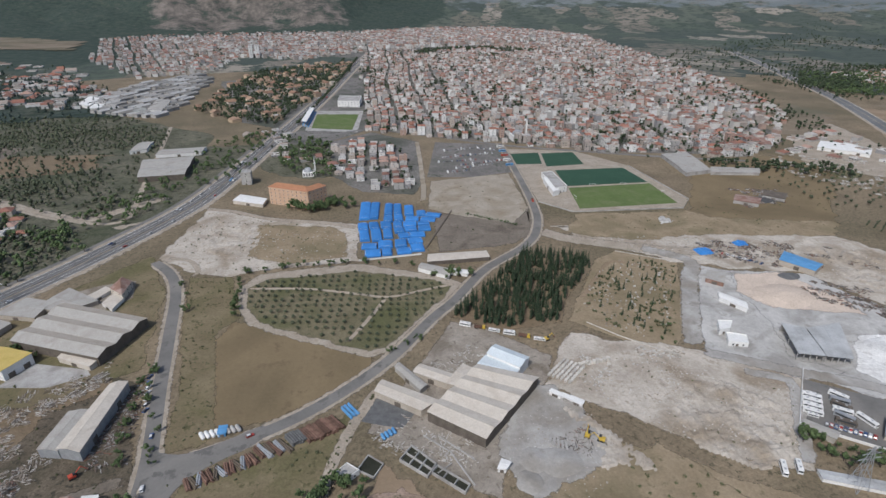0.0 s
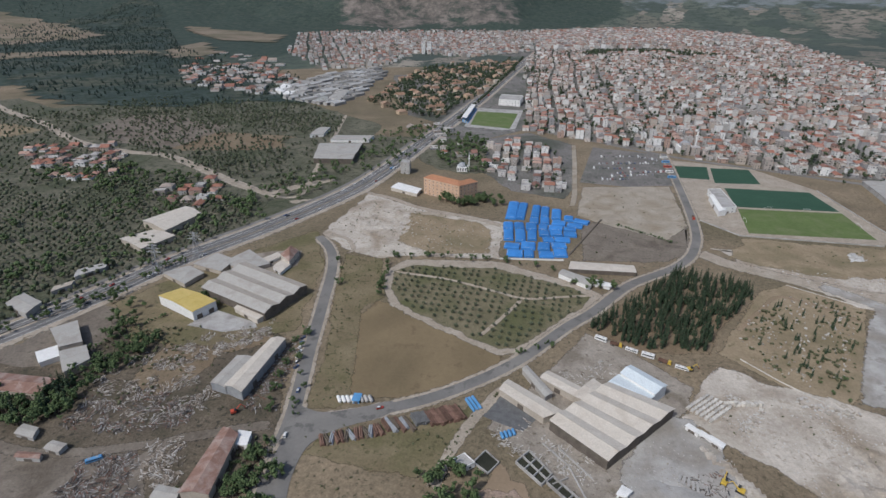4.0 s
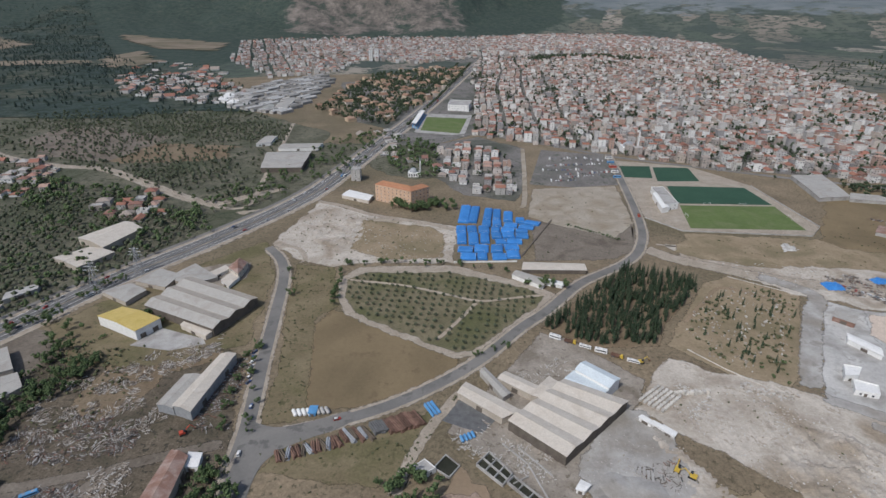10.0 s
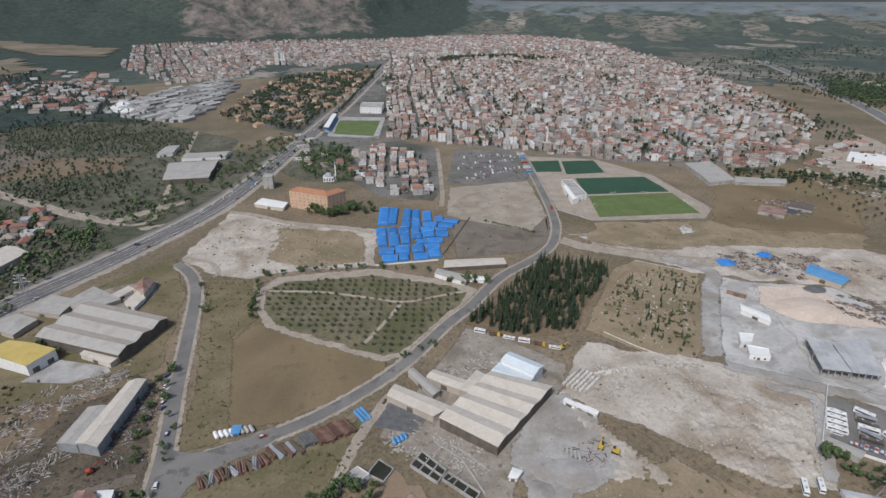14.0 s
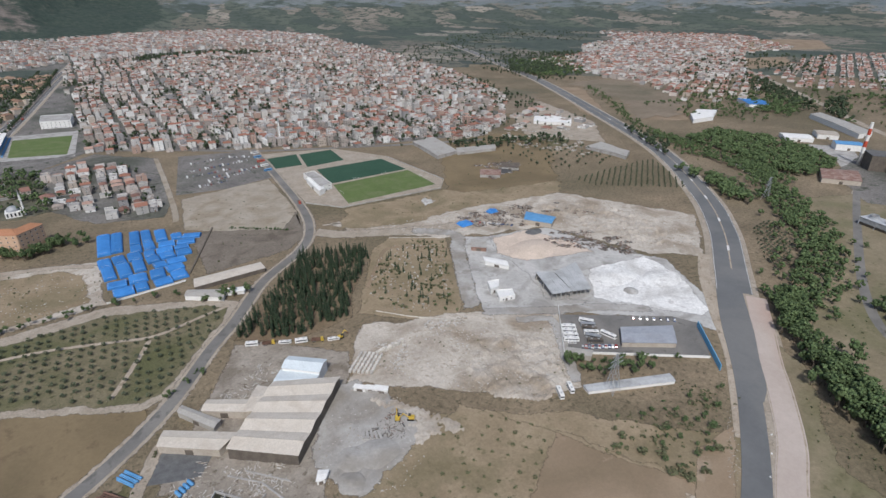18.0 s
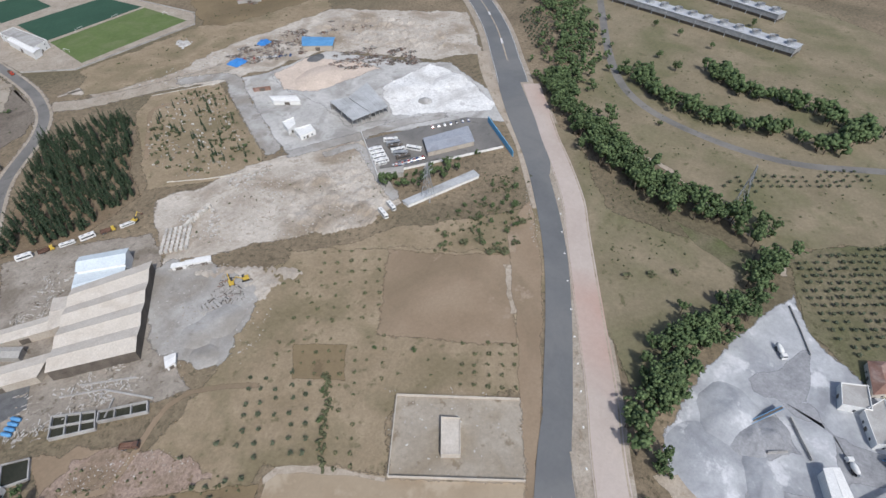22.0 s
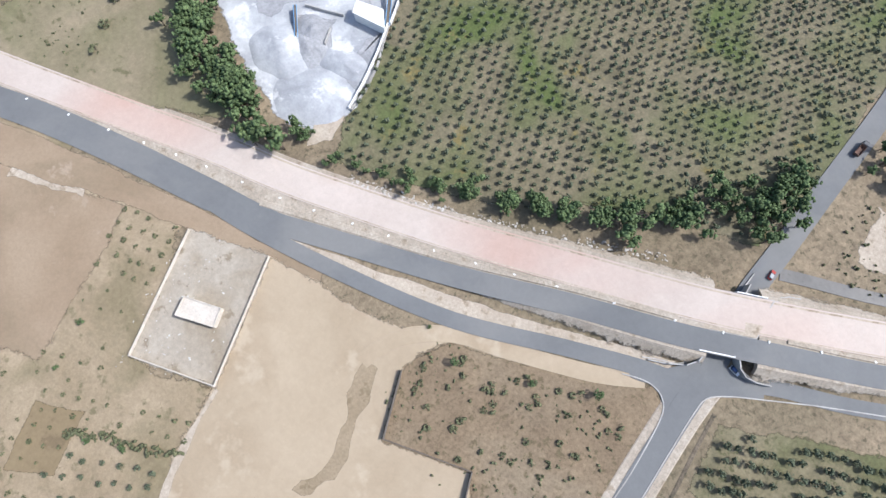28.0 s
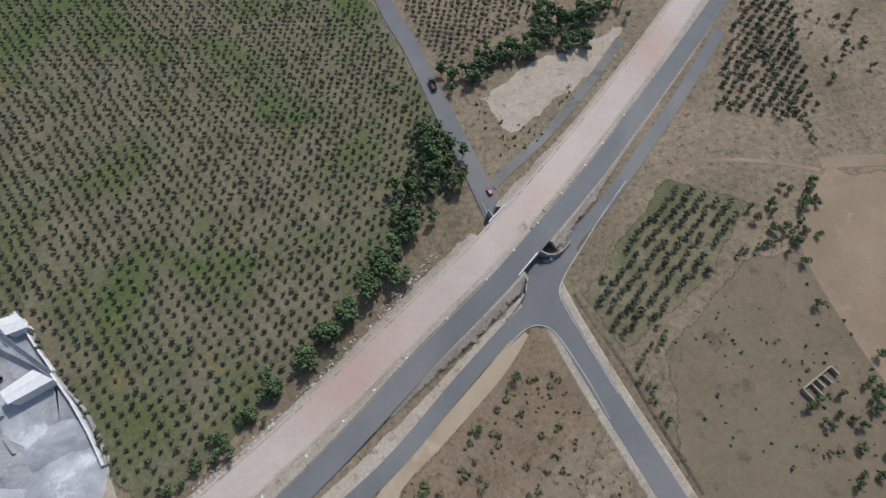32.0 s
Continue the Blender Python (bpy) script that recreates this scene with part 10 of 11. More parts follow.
basin([(12.1, 192.9), (24.2, 180.7), (29.4, 187.5), (19.0, 200.9)], 3, 2, "open concrete basins with dark water")
basin([(26.6, 182.6), (39.9, 168.6), (43.1, 172.5), (30.0, 186.2)], 3, 1, "row of open concrete basins")
basin([(-1.2, 184.8), (3.9, 192.1), (-3.1, 198.9), (-8.8, 190.6)], 1, 1, "walled pen with green growth", 1.0)
patch("yard_dark", [(-6.4, 224.1), (4.0, 242.0), (24.0, 225.3), (16.0, 215.1), (5.6, 218.6)], M_ASHPILE, "dark cinder yard", lift=0.42)
patch("pavement_compound", [(-26.0, 161.6), (-9.2, 144.6), (9.3, 109.7), (-0.0, 90.9), (-21.6, 84.4), (-40.5, 115.0), (-42.6, 151.2)], M_YARD, "pale concrete compound yard", "pavement", lift=0.42)

# ---- stone yard and cabins ----
for row in range(6):
    for k, (x, y) in enumerate(along(((107.2, 242.6)), ((123.0, 256.2)), 7)):
        g = Geo()
        g.box((0, 0, -0.1), (3.0, 1.6, 1.1), 0.05)
        ob = g.link("concrete_block", M_STONE)
        ob.location = (x + row * 2.6 * 0.72, y - row * 2.6 * 0.69, 0.4)
        ob.rotation_euler = (0, 0, 0.8 + 0.05 * ((row * 7 + k) % 3))
        tagged(ob, "pale precast concrete block in the stone yard", "block", "precast blocks")
for k, (x, y) in enumerate(along(((129.2, 249.1)), ((150.2, 250.4)), 9)):
    g = Geo()
    g.box((0, 0, -0.1), (2.4, 2.0, 1.6 + 0.6 * (k % 3)), 0.3 * k)
    ob = g.link("concrete_block", M_STONE)
    ob.location = (x, y, 0.35)
    tagged(ob, "pale stacked stone block", "block", "precast blocks")
for q in ([(102.0, 226.8), (106.8, 221.9), (108.3, 224.1), (104.2, 228.5)], [(107.3, 221.7), (110.7, 218.8), (112.3, 221.0), (109.2, 224.2)], [(110.9, 218.3), (115.9, 213.1), (118.2, 215.8), (113.2, 221.1)]):
    shed("cabin", q, 2.8, "white site cabin in a row", 1, 0.15, M_WHITE, [M_WHITE], category="cabin", group="white cabins")


# ---- concrete plant ----
def silo(x, y, label="tall grey steel cement silo"):
    base = empty("silo", x, y, 0.3)
    g = Geo()
    g.tube((0, 0, 5), (0, 0, 15), 1.7, 1.7, 16)
    g.link("shell", M_STEEL, base, smooth=False)
    g = Geo()
    g.tube((0, 0, 2.2), (0, 0, 5.02), 0.4, 1.7, 16)
    g.link("cone", M_STEEL, base)
    g = Geo()
    g.tube((0, 0, 15), (0, 0, 15.8), 1.7, 0.6, 16)
    g.link("cap", M_WHITE, base)
    for a in range(4):
        c, s = 1.4 * math.cos(a * 1.571 + 0.78), 1.4 * math.sin(a * 1.571 + 0.78)
        g = Geo()
        g.tube((c, s, -0.9), (c, s, 5.2), 0.14, None, 5)
        g.link("leg", M_STEEL, base)
    for a in range(3):
        g = Geo()
        g.tube((0, 0, 7 + 3 * a), (0, 0, 7.15 + 3 * a), 1.76, 1.76, 16)
        g.link("band", M_WHITE, base)
    tagged(base, label, "silo", "cement silos")


for p in (((166.8, -105.4)), ((163.1, -106.2)), ((159.5, -107.0)), ((158.4, -109.6))):
    silo(*p)


def conveyor(a, b, z0, z1, w, label):
    base = empty("conveyor", a[0], a[1], 0.3)
    d = Vector((b[0] - a[0], b[1] - a[1]))
    u = d.normalized()
    n = Vector((-u.y, u.x)) * w / 2
    g = Geo()
    g.add([(*n, z0), (*(-n), z0), (*(d - n), z1), (*(d + n), z1), (*n, z0 + 0.5), (*(-n), z0 + 0.5), (*(d - n), z1 + 0.5), (*(d + n), z1 + 0.5)], [(0, 1, 2, 3), (7, 6, 5, 4), (0, 4, 5, 1), (1, 5, 6, 2), (2, 6, 7, 3), (3, 7, 4, 0)])
    g.link("belt", M_DARKWALL, base)
    for s in (-1, 1):
        g = Geo()
        e = n * (1.1 * s)
        g.tube((*e, z0 + 0.6), (*(d + e), z1 + 0.6), 0.15, None, 5)
        g.link("side_rail", M_BLUE, base)
    for t in (0.3, 0.6, 0.9):
        p = d * t
        g = Geo()
        g.tube((p.x, p.y, -0.9), (p.x, p.y, z0 + (z1 - z0) * t), 0.18, None, 5)
        g.link("trestle", M_STEEL, base)
    tagged(base, label, "conveyor", "plant conveyors")


conveyor((135.6, -83.7), (155.4, -107.0), 1.0, 7.5, 1.6, "sloping blue-railed conveyor of the plant")
conveyor((166.6, -97.2), (159.3, -106.6), 1.2, 9.0, 1.4, "steep blue conveyor to the silos")
conveyor((156.7, -49.4), (170.3, -60.6), 0.8, 3.0, 1.2, "dark conveyor across the gravel heap")


def heap(x, y, r, h, material, label, seed=1, stretch=1.0, rz=0.0):
    """A conical heap with gullies, on the ground."""
    g = Geo()
    n, m = 28, 7
    g.v.append((0, 0, h))
    for k in range(1, m + 1):
        for i in range(n):
            a = 2 * math.pi * i / n
            t = k / m
            rr = r * t * (1 + 0.22 * noise.noise((math.cos(a) * 1.5, math.sin(a) * 1.5, seed)))
            z = h * (1 - t) ** 0.9 * (1 + 0.25 * noise.noise((math.cos(a) * 3 * t, math.sin(a) * 3 * t, seed + 5)))
            g.v.append((rr * math.cos(a) * stretch, rr * math.sin(a), z if k < m else -0.3))
    g.f += [(0, 1 + i, 1 + (i + 1) % n) for i in range(n)]
    for k in range(m - 1):
        g.f += [(1 + k * n + i, 1 + (k + 1) * n + i, 1 + (k + 1) * n + (i + 1) % n, 1 + k * n + (i + 1) % n) for i in range(n)]
    g.m = [0] * len(g.f)
    ob = g.link("mound", material, smooth=True)
    ob.matrix_basis = pose(x, y, 0.3, 0, 0, rz)
    return tagged(ob, label, "heap", "stone heaps")


heap(*(158.7, -41.8), 13, 4.5, M_PLANTDUST, "broad grey gravel heap at the plant", 3, 1.3)
heap(*(156.9, -58.9), 9, 3.5, M_GREYTRACK, "darker gravel heap at the plant", 4)
heap(*(152.0, -51.2), 9, 3, M_GREYTRACK, "dark grey sand heap at the plant", 5, 1.4)
heap(*(132.6, -37.7), 14, 2.5, M_PLANTDUST, "pale crushed stone heap", 6, 1.5, 40)
heap(*(135.1, -57.5), 8, 2.5, M_PLANTDUST, "pale crushed stone heap beside the wall", 7, 1.6, 20)
heap(*(90.2, 179.2), 10, 2.0, M_YARDDUST, "low pale heap in the grey yard", 8, 1.3)
heap(*(79.9, 182.1), 9, 1.5, M_YARDDUST, "low pale heap in the grey yard", 9, 1.2)
heap(*(317.6, 302.1), 18, 4, M_CREAMDUST, "large pinkish stone dust heap", 10, 1.5)
heap(*(344.8, 328.8), 7, 2.0, M_ASHPILE, "black cinder heap on pale dust", 11, 1.4)
heap(*(325.8, 205.0), 6, 2.0, M_GREYDUST, "grey heap on the white dust", 12)
heap(*(335.2, 228.4), 16, 2.5, M_WHITEDUST, "broad white stone dust heap", 13, 1.4)
heap(*(363.1, 203.8), 14, 2.0, M_WHITEDUST, "broad white stone dust heap", 14, 1.4)
heap(*(71.6, 170.1), 7, 1.5, M_YARDDUST, "low grey heap of broken stone", 15)
heap(*(448.2, 491.1), 12, 2.5, M_SCRAP, "dark scrap heap on the upper field", 16, 1.6)


# ---- digger in the grey yard ----
def digger(x, y, rz, paint, label):
    base = empty("excavator", x, y, 0.42, rz)
    for s in (-1, 1):
        g = Geo()
        g.box((0, s * 1.1, -0.1), (3.8, 0.6, 0.9))
        g.link("track", M_TYRE, base)
    g = Geo()
    g.box((-0.4, 0, 0.9), (3.0, 2.4, 1.1))
    g.link("body", paint, base)
    g = Geo()
    g.box((0.7, -0.6, 1.6), (1.3, 1.0, 1.5))
    g.link("cab", M_GLASSDARK, base)
    g = Geo()
    g.tube((1.2, 0.4, 1.8), (4.0, 0.4, 4.2), 0.3, 0.22, 5)
    g.link("boom", paint, base)
    g = Geo()
    g.tube((4.0, 0.4, 4.2), (6.0, 0.4, 1.4), 0.22, 0.18, 5)
    g.link("stick", paint, base)
    g = Geo()
    g.box((6.0, 0.4, 0.6), (0.9, 1.1, 0.9))
    g.link("bucket", M_RUST, base)
    tagged(base, label, "excavator")


digger(*(110.3, 192.6), 1.0, M_YELLOW, "yellow excavator on the grey yard")
digger(*(116.2, 188.6), 2.5, M_YELLOW, "yellow digger beside stacked slabs")
digger(*(-142.7, 210.0), 0.6, M_RED, "red crane-like grabber beside the long shed")
digger(*(118.8, 278.3), 0.2, M_YELLOW, "yellow loader on the cypress track")
for k, (x, y) in enumerate(along((89.3, 193.8), (97.9, 187.4), 5)):
    g = Geo()
    g.box((0, 0, -0.1), (5.5, 1.2, 0.9), 0)
    ob = g.link("concrete_slab", M_CONCRETE)
    ob.matrix_basis = pose(x, y, 0.35, 0, 0, 65 + 3 * k)
    tagged(ob, "grey precast slab lying on the yard", "slab", "precast slabs")

# crumpled blue sheets in the stone yard
def crumpled(x, y, w, d, h):
    g = Geo()
    n = 10
    for j in range(n):
        for i in range(n):
            u, v = i / (n - 1) - 0.5, j / (n - 1) - 0.5
            e = max(0, 1 - (abs(u) * 2) ** 4) * max(0, 1 - (abs(v) * 2) ** 4)
            g.v.append((u * w, v * d, 0.02 + e * h * (0.8 + 0.6 * noise.noise((u * 6 + x, v * 6, 0)))))
    g.f = [(j * n + i, j * n + i + 1, (j + 1) * n + i + 1, (j + 1) * n + i) for j in range(n - 1) for i in range(n - 1)]
    g.m = [0] * len(g.f)
    ob = g.link("tarpaulin", M_TARP)
    ob.location = (x, y, 0.32)
    tagged(ob, "crumpled bright blue tarpaulin over a heap", "tarpaulin")


crumpled(*(303.6, 382.4), 15, 13, 3)
crumpled(*(346.6, 391.3), 12, 10, 3)

# ruined stone hut in the field
wall_line("ruined_hut", [(-138.7, 7.8), (-136.6, 1.2), (-151.7, -3.4), (-152.9, 0.4)], 2.2, 0.5, M_LOT, "ruined brown stone hut without a roof", 2, posts=False)
for line in ([(-141.0, 0.4), (-142.8, 6.1)], [(-143.8, -0.5), (-145.2, 3.0)], [(-147.0, -1.5), (-148.7, 2.3)]):
    wall_line("partition_wall", line, 1.9, 0.45, M_LOT, "broken partition wall of the ruined hut", 2, posts=False)

# goals on the pitches
def goal(x, y, rz):
    base = empty("goal", x, y, 0.3, rz)
    for s in (-3.66, 3.66):
        g = Geo()
        g.tube((0, s, -0.2), (0, s, 2.44), 0.12, None, 5)
        g.link("post", M_WHITE, base)
    g = Geo()
    g.tube((0, -3.66, 2.44), (0, 3.66, 2.44), 0.12, None, 5)
    g.link("crossbar", M_WHITE, base)
    tagged(base, "white football goal on a pitch", "goal", "goals")


goal(*(281.1, 569.0), 1.6)
goal(*(319.1, 567.0), 1.6)
goal(*(244.7, 533.1), 0.05)
goal(*(350.3, 529.3), 0.05)

# ---- small sheds and huts in the west ----
for q, h, lab, mt in (([(-224.9, 172.1), (-215.9, 170.7), (-215.5, 175.8), (-224.2, 177.0)], 3, "small hut with a pale sheet roof", M_GREYROOF), ([(-248.0, 179.5), (-236.6, 177.9), (-238.8, 184.3), (-248.8, 185.9)], 3, "small hut with a grey roof among trees", M_GREYROOF), ([(-243.7, 131.8), (-229.6, 130.2), (-228.2, 138.5), (-243.3, 140.9)], 4, "brown-roofed shed in the scrap yard", M_CREAM2),
                      ([(-153.7, 151.2), (-141.2, 149.9), (-142.7, 156.9), (-153.8, 158.0)], 3, "grey block store beside the scrap", M_GREYROOF), ([(-358.3, 292.2), (-333.1, 281.7), (-334.2, 297.3), (-359.1, 307.9)], 5, "grey-roofed house beside the highway", M_GREYROOF), ([(-366.7, 263.1), (-354.0, 259.5), (-358.0, 268.2), (-370.3, 272.2)], 4, "small concrete roadside shed by the highway", M_CONCRETE),
                      ([(-369.5, 239.7), (-366.1, 250.7), (-354.0, 245.9), (-356.7, 233.9)], 4, "red-roofed hut beside the highway", M_RUSTROOF), ([(-340.2, 337.3), (-326.9, 355.5), (-330.8, 365.1), (-345.8, 348.1)], 4, "long low store beside the grove", M_CONCRETE), ([(-340.7, 313.7), (-333.4, 325.2), (-335.7, 331.9), (-343.8, 321.0)], 4, "low shed beside the grove", M_CREAM2),
                      ([(-714, 576), (-699, 596), (-711, 612), (-728, 593)], 3, "white shed in the groves", M_WHITE), ([(-234.9, 165.2), (-222.3, 165.8), (-223.6, 168.8), (-235.8, 168.3)], 3, "low lean-to with a rusty sheet roof", M_RUSTROOF)):
    shed("small_shed", q, h, lab, 1, 0.5, M_CONCRETE, [mt], group="small western sheds")
truck(*(-196.2, 169.8), 0.6, 0.5, "van", M_BLUE, "blue box lorry in the scrap yard")

# ---- more trees ----
BELT = []


def belt(pts, count, width, seed, size=1.0, kind="broad", group="", step=10):
    """Trees along a line: every fourteenth one a thing, the rest joined with the others."""
    line = smooth_line(pts, step)
    rnd = random.Random(seed)
    for k in range(count):
        if kind == "broad" and k % 14:
            x, y = line[int(rnd.random() * (len(line) - 1))]
            BELT.append((x + rnd.gauss(0, width), y + rnd.gauss(0, width), 0, size * rnd.uniform(0.7, 1.3)))
            continue
        x, y = line[int(rnd.random() * (len(line) - 1))]
        tree(kind, x + rnd.gauss(0, width), y + rnd.gauss(0, width), size * rnd.uniform(0.7, 1.3), group=group)


belt([(195.2, -17.7), (173.1, -16.2), (151.8, -14.8), (138.3, -11.6)], 50, 4, 51, 1.4, group="trees beside the plant")
belt([(119.7, -22.3), (102.8, -26.3), (76.0, -39.8), (56.4, -53.0)], 34, 2.2, 52, 0.7, group="trees along the ditch")
belt([(54.8, -54.7), (41.4, -64.0), (21.8, -76.7), (3.6, -90.4)], 60, 2.2, 53, 1.0, group="trees along the ditch")
belt([(0.4, -93.7), (-10.7, -108.6), (-18.7, -123.9), (-32.7, -128.0), (-33.8, -137.7), (-33.0, -165.3)], 90, 4.5, 54, 1.1, group="trees along the ditch")
belt([(-116.0, -217.1), (-121.4, -197.3), (-144.2, -204.2), (-163.8, -217.4)], 34, 6, 55, 1.05, group="trees beyond the side road")
belt([(-53.8, -183.5), (-67.2, -187.7), (-88.1, -194.1), (-111.3, -204.8), (-140.0, -210.1), (-163.8, -217.4)], 110, 4, 130, 0.95, group="trees beyond the side road")
belt([(-88.8, -196.0), (-117.4, -187.6), (-137.7, -197.0)], 14, 3, 56, 0.9, group="trees beyond the side road")
belt([(407.4, 126.8), (369.0, 106.5), (345.1, 82.1), (312.9, 51.1), (296.3, 23.8), (279.9, -1.3)], 190, 5, 57, 1.55, group="trees along the river")
belt([(263.6, -50.2), (215.9, -36.9), (183.0, -19.4), (152.8, -13.7), (133.6, -11.5), (116.1, -22.5)], 110, 4, 58, 1.35, group="trees along the river")
belt([(351.6, 74.0), (304.0, 33.0), (293.9, -7.0), (283.4, -39.6), (292.8, -56.3)], 110, 5, 59, 1.5, group="trees along the river")
river = smooth_line([(768, 332), (625.0, 232.4), (560.9, 175.5), (473.7, 133.7), (413.9, 120.9)], 8)
rnd = random.Random(60)
tree_stuff("river_trees", "far_broad", [(x + rnd.gauss(0, 13), y + rnd.gauss(0, 13), 0, rnd.uniform(0.7, 1.2)) for x, y in river * 12], "dense trees along the river")
tree_stuff("park_trees", "far_broad", [(x + rnd.gauss(0, 4), y + rnd.gauss(0, 4), 0, rnd.uniform(1.1, 1.6)) for line in ([(445.8, 70.0), (413.7, 39.8), (404.4, 12.9), (407.6, -40.6)], [(488.0, 16.5), (461.2, -7.1), (455.6, -52.2), (424.6, -93.1)], [(403.2, -55.4), (406.8, -76.1), (443.7, -96.7)]) for x, y in smooth_line(line, 5) * 3], "dark park trees in curved rows")
PINES = [(781.6, 443.9), (874.5, 446.5), (888.5, 374.1), (870.3, 303.3), (834.4, 260.7), (780.9, 240.7), (730.5, 254.0), (730.2, 291.8), (749.4, 333.6), (758.7, 391.8)]
tree_stuff("pine_wood", "far_broad", [(x, y, 0, 1.25) for x, y in scatter(PINES, 640, 61)], "close green pine wood with even crowns")
tree_stuff("pine_strip", "far_broad", [(x, y, 0, 0.8) for x, y in scatter([(801.6, 509.3), (779.6, 442.3), (739.9, 354.1), (724.5, 288.7), (669.7, 256.3), (699.8, 332.8), (736.5, 425.8), (764.4, 489.8)], 330, 133)], "grey-green trees beside the pine wood")
tree_stuff("young_rows", "far_olive", [(x, y, 0, 1.0) for x, y in rows_in([(646.0, 331.3), (666.1, 318.1), (617.5, 248.9), (596.5, 270.0)], 5, 6, 60, 0.4, 0.05, 142) + rows_in([(530.7, 216.9), (554.0, 209.4), (516.4, 172.2), (465.9, 150.6), (445.9, 154.5), (471.6, 179.6)], 4.5, 6, 60, 0.4, 0.05, 143)], "young rows of trees between bypass and river")
tree_stuff("cemetery_shrubs", "tiny_bush", [(x, y, 0.1, rnd.uniform(0.8, 1.8)) for x, y in scatter([(160, 318), (205, 368), (226, 390), (262, 360), (206, 268), (174, 276)], 170, 154, 0.03)], "dark shrubs between the old graves", "scrub")
tree_stuff("field_hedges", "far_broad", [(x + rnd.gauss(0, 0.8), y + rnd.gauss(0, 0.8), 0, rnd.uniform(0.25, 0.5)) for line in ([(-142.2, -57), (-158.4, -56.6), (-171.6, -55.6)], [(-194.1, -81.1), (-176.1, -61.6)], [(-217.5, -158), (-213.3, -132.6), (-212.1, -113.2), (-209.8, -100.2)], [(-94.8, -41.7), (-95.3, -31.7), (-82.2, -26), (-81.6, -14.9), (-83.5, -2.5)], [(111.7, 505.1), (134.3, 486.7), (156.5, 467.7)], [(-264.9, 250.6), (-237.6, 297.7)]) for x, y in smooth_line(line, 2.2)], "dense green bushes in field hedges", "bushes")
for x, y in scatter([(-262, 192), (-236, 200), (-238, 220), (-262, 222)], 13, 155):
    tree("cypress", x, y, random.Random(int(x * y)).uniform(0.9, 1.3), "tall dark poplar by the scrap yard", "trees by the scrap yard")
tree_stuff("yard_weeds", "tiny_bush", [(x, y, 0.1, rnd.uniform(0.6, 1.6)) for x, y in scatter([(-262, 225), (-255, 285), (-215, 285), (-190, 240), (-200, 205)], 160, 156, 0.02) + scatter([(-165, 140), (-112, 152), (-108, 190), (-128, 200), (-140, 170)], 110, 157, 0.02) + scatter([(-230, 135), (-170, 140), (-200, 128)], 60, 158)], "olive-brown weeds in the scrap yards", "scrub")
belt([(-124, 152), (-120, 172), (-122, 190)], 24, 3, 159, 0.55, group="trees beside the rust-roofed shed")
for x, y in ((-144, 13.1), (-172.7, -1.9), (-162.4, -27), (-163.7, 11.3), (-145.4, 24.9), (-222, -118.5)):
    tree("broad", x, y, random.Random(int(x * y)).uniform(0.5, 0.75), "green tree at a field edge", "field edge trees")
tree_stuff("east_scattered_trees", "far_broad", [(x, y, 0, random.Random(int(x * 7)).uniform(0.6, 1.5)) for x, y in scatter([(700, 60), (860, 150), (1000, 250), (1200, 430), (1500, 600), (1800, 500), (1500, 150), (1000, -50), (720, -60)], 520, 144, 0.006) + scatter([(900, 600), (960, 690), (1080, 630), (1180, 740), (1300, 700), (1150, 460), (1000, 420)], 200, 145, 0.01)], "scattered dark trees in the eastern plain")
tree_stuff("east_woods", "far_broad", [(x, y, 0, 1.4) for x, y in scatter([(1247, 1366), (1482, 1334), (1232, 1022), (1082, 1010), (1086, 1120)], 260, 62) + scatter([(1266, 609), (1287, 490), (1064, 407), (1096, 487)], 120, 63) + scatter([(1462, 435), (1535, 270), (1196, 196), (1200, 255)], 240, 64) + scatter([(643, 403), (630.3, 282.6), (553.2, 224.2), (614.7, 326.5)], 60, 68)], "distant woods in the plain")
tree_stuff("canal_trees", "far_broad", [(x + rnd.gauss(0, 7), y + rnd.gauss(0, 7), 0, rnd.uniform(0.4, 0.9)) for x, y in smooth_line([(1055.7, 866.2), (950.9, 719.8), (831.8, 584.9), (772.1, 487.6), (705, 380)], 5) * 2], "green trees and scrub along the canal")
tree_stuff("village_trees", "tiny_broad", [(x, y, 0, rnd.uniform(1.1, 1.9)) for x, y in scatter([(1581, 785), (1483, 647), (1253, 460), (1163, 412), (1178, 474), (1312, 600)], 260, 150) + scatter([(1273, 445), (1388, 449), (1124, 343), (1151, 387)], 120, 151) + scatter([(1392, 1522), (1696, 1440), (1478, 1225), (1090, 1065), (1085, 1182)], 500, 152, 0.004) + scatter([(1100, 620), (1560, 1000), (2000, 1100), (2300, 800), (1500, 560)], 420, 153, 0.004)], "dark garden trees between the villages")
VINES = rows_in([(497.4, 415.0), (631, 414), (650, 408), (579.6, 313.2), (498.5, 384.9)], 3.2, 6.5, 35, 0.3, 0.03, 65)
tree_stuff("vineyard_rows", "far_olive", [(x, y, 0, 0.75) for x, y in VINES], "rows of green trees in a sandy field")
tree_stuff("upper_orchard", "far_olive", [(x, y, 0, 1.5) for x, y in rows_in([(553, 632), (646, 574), (614, 448), (553, 429), (480.1, 461.3), (501, 548)], 13, 13, 20, 1.5, 0.25, 66)], "scattered olives on a tan field")
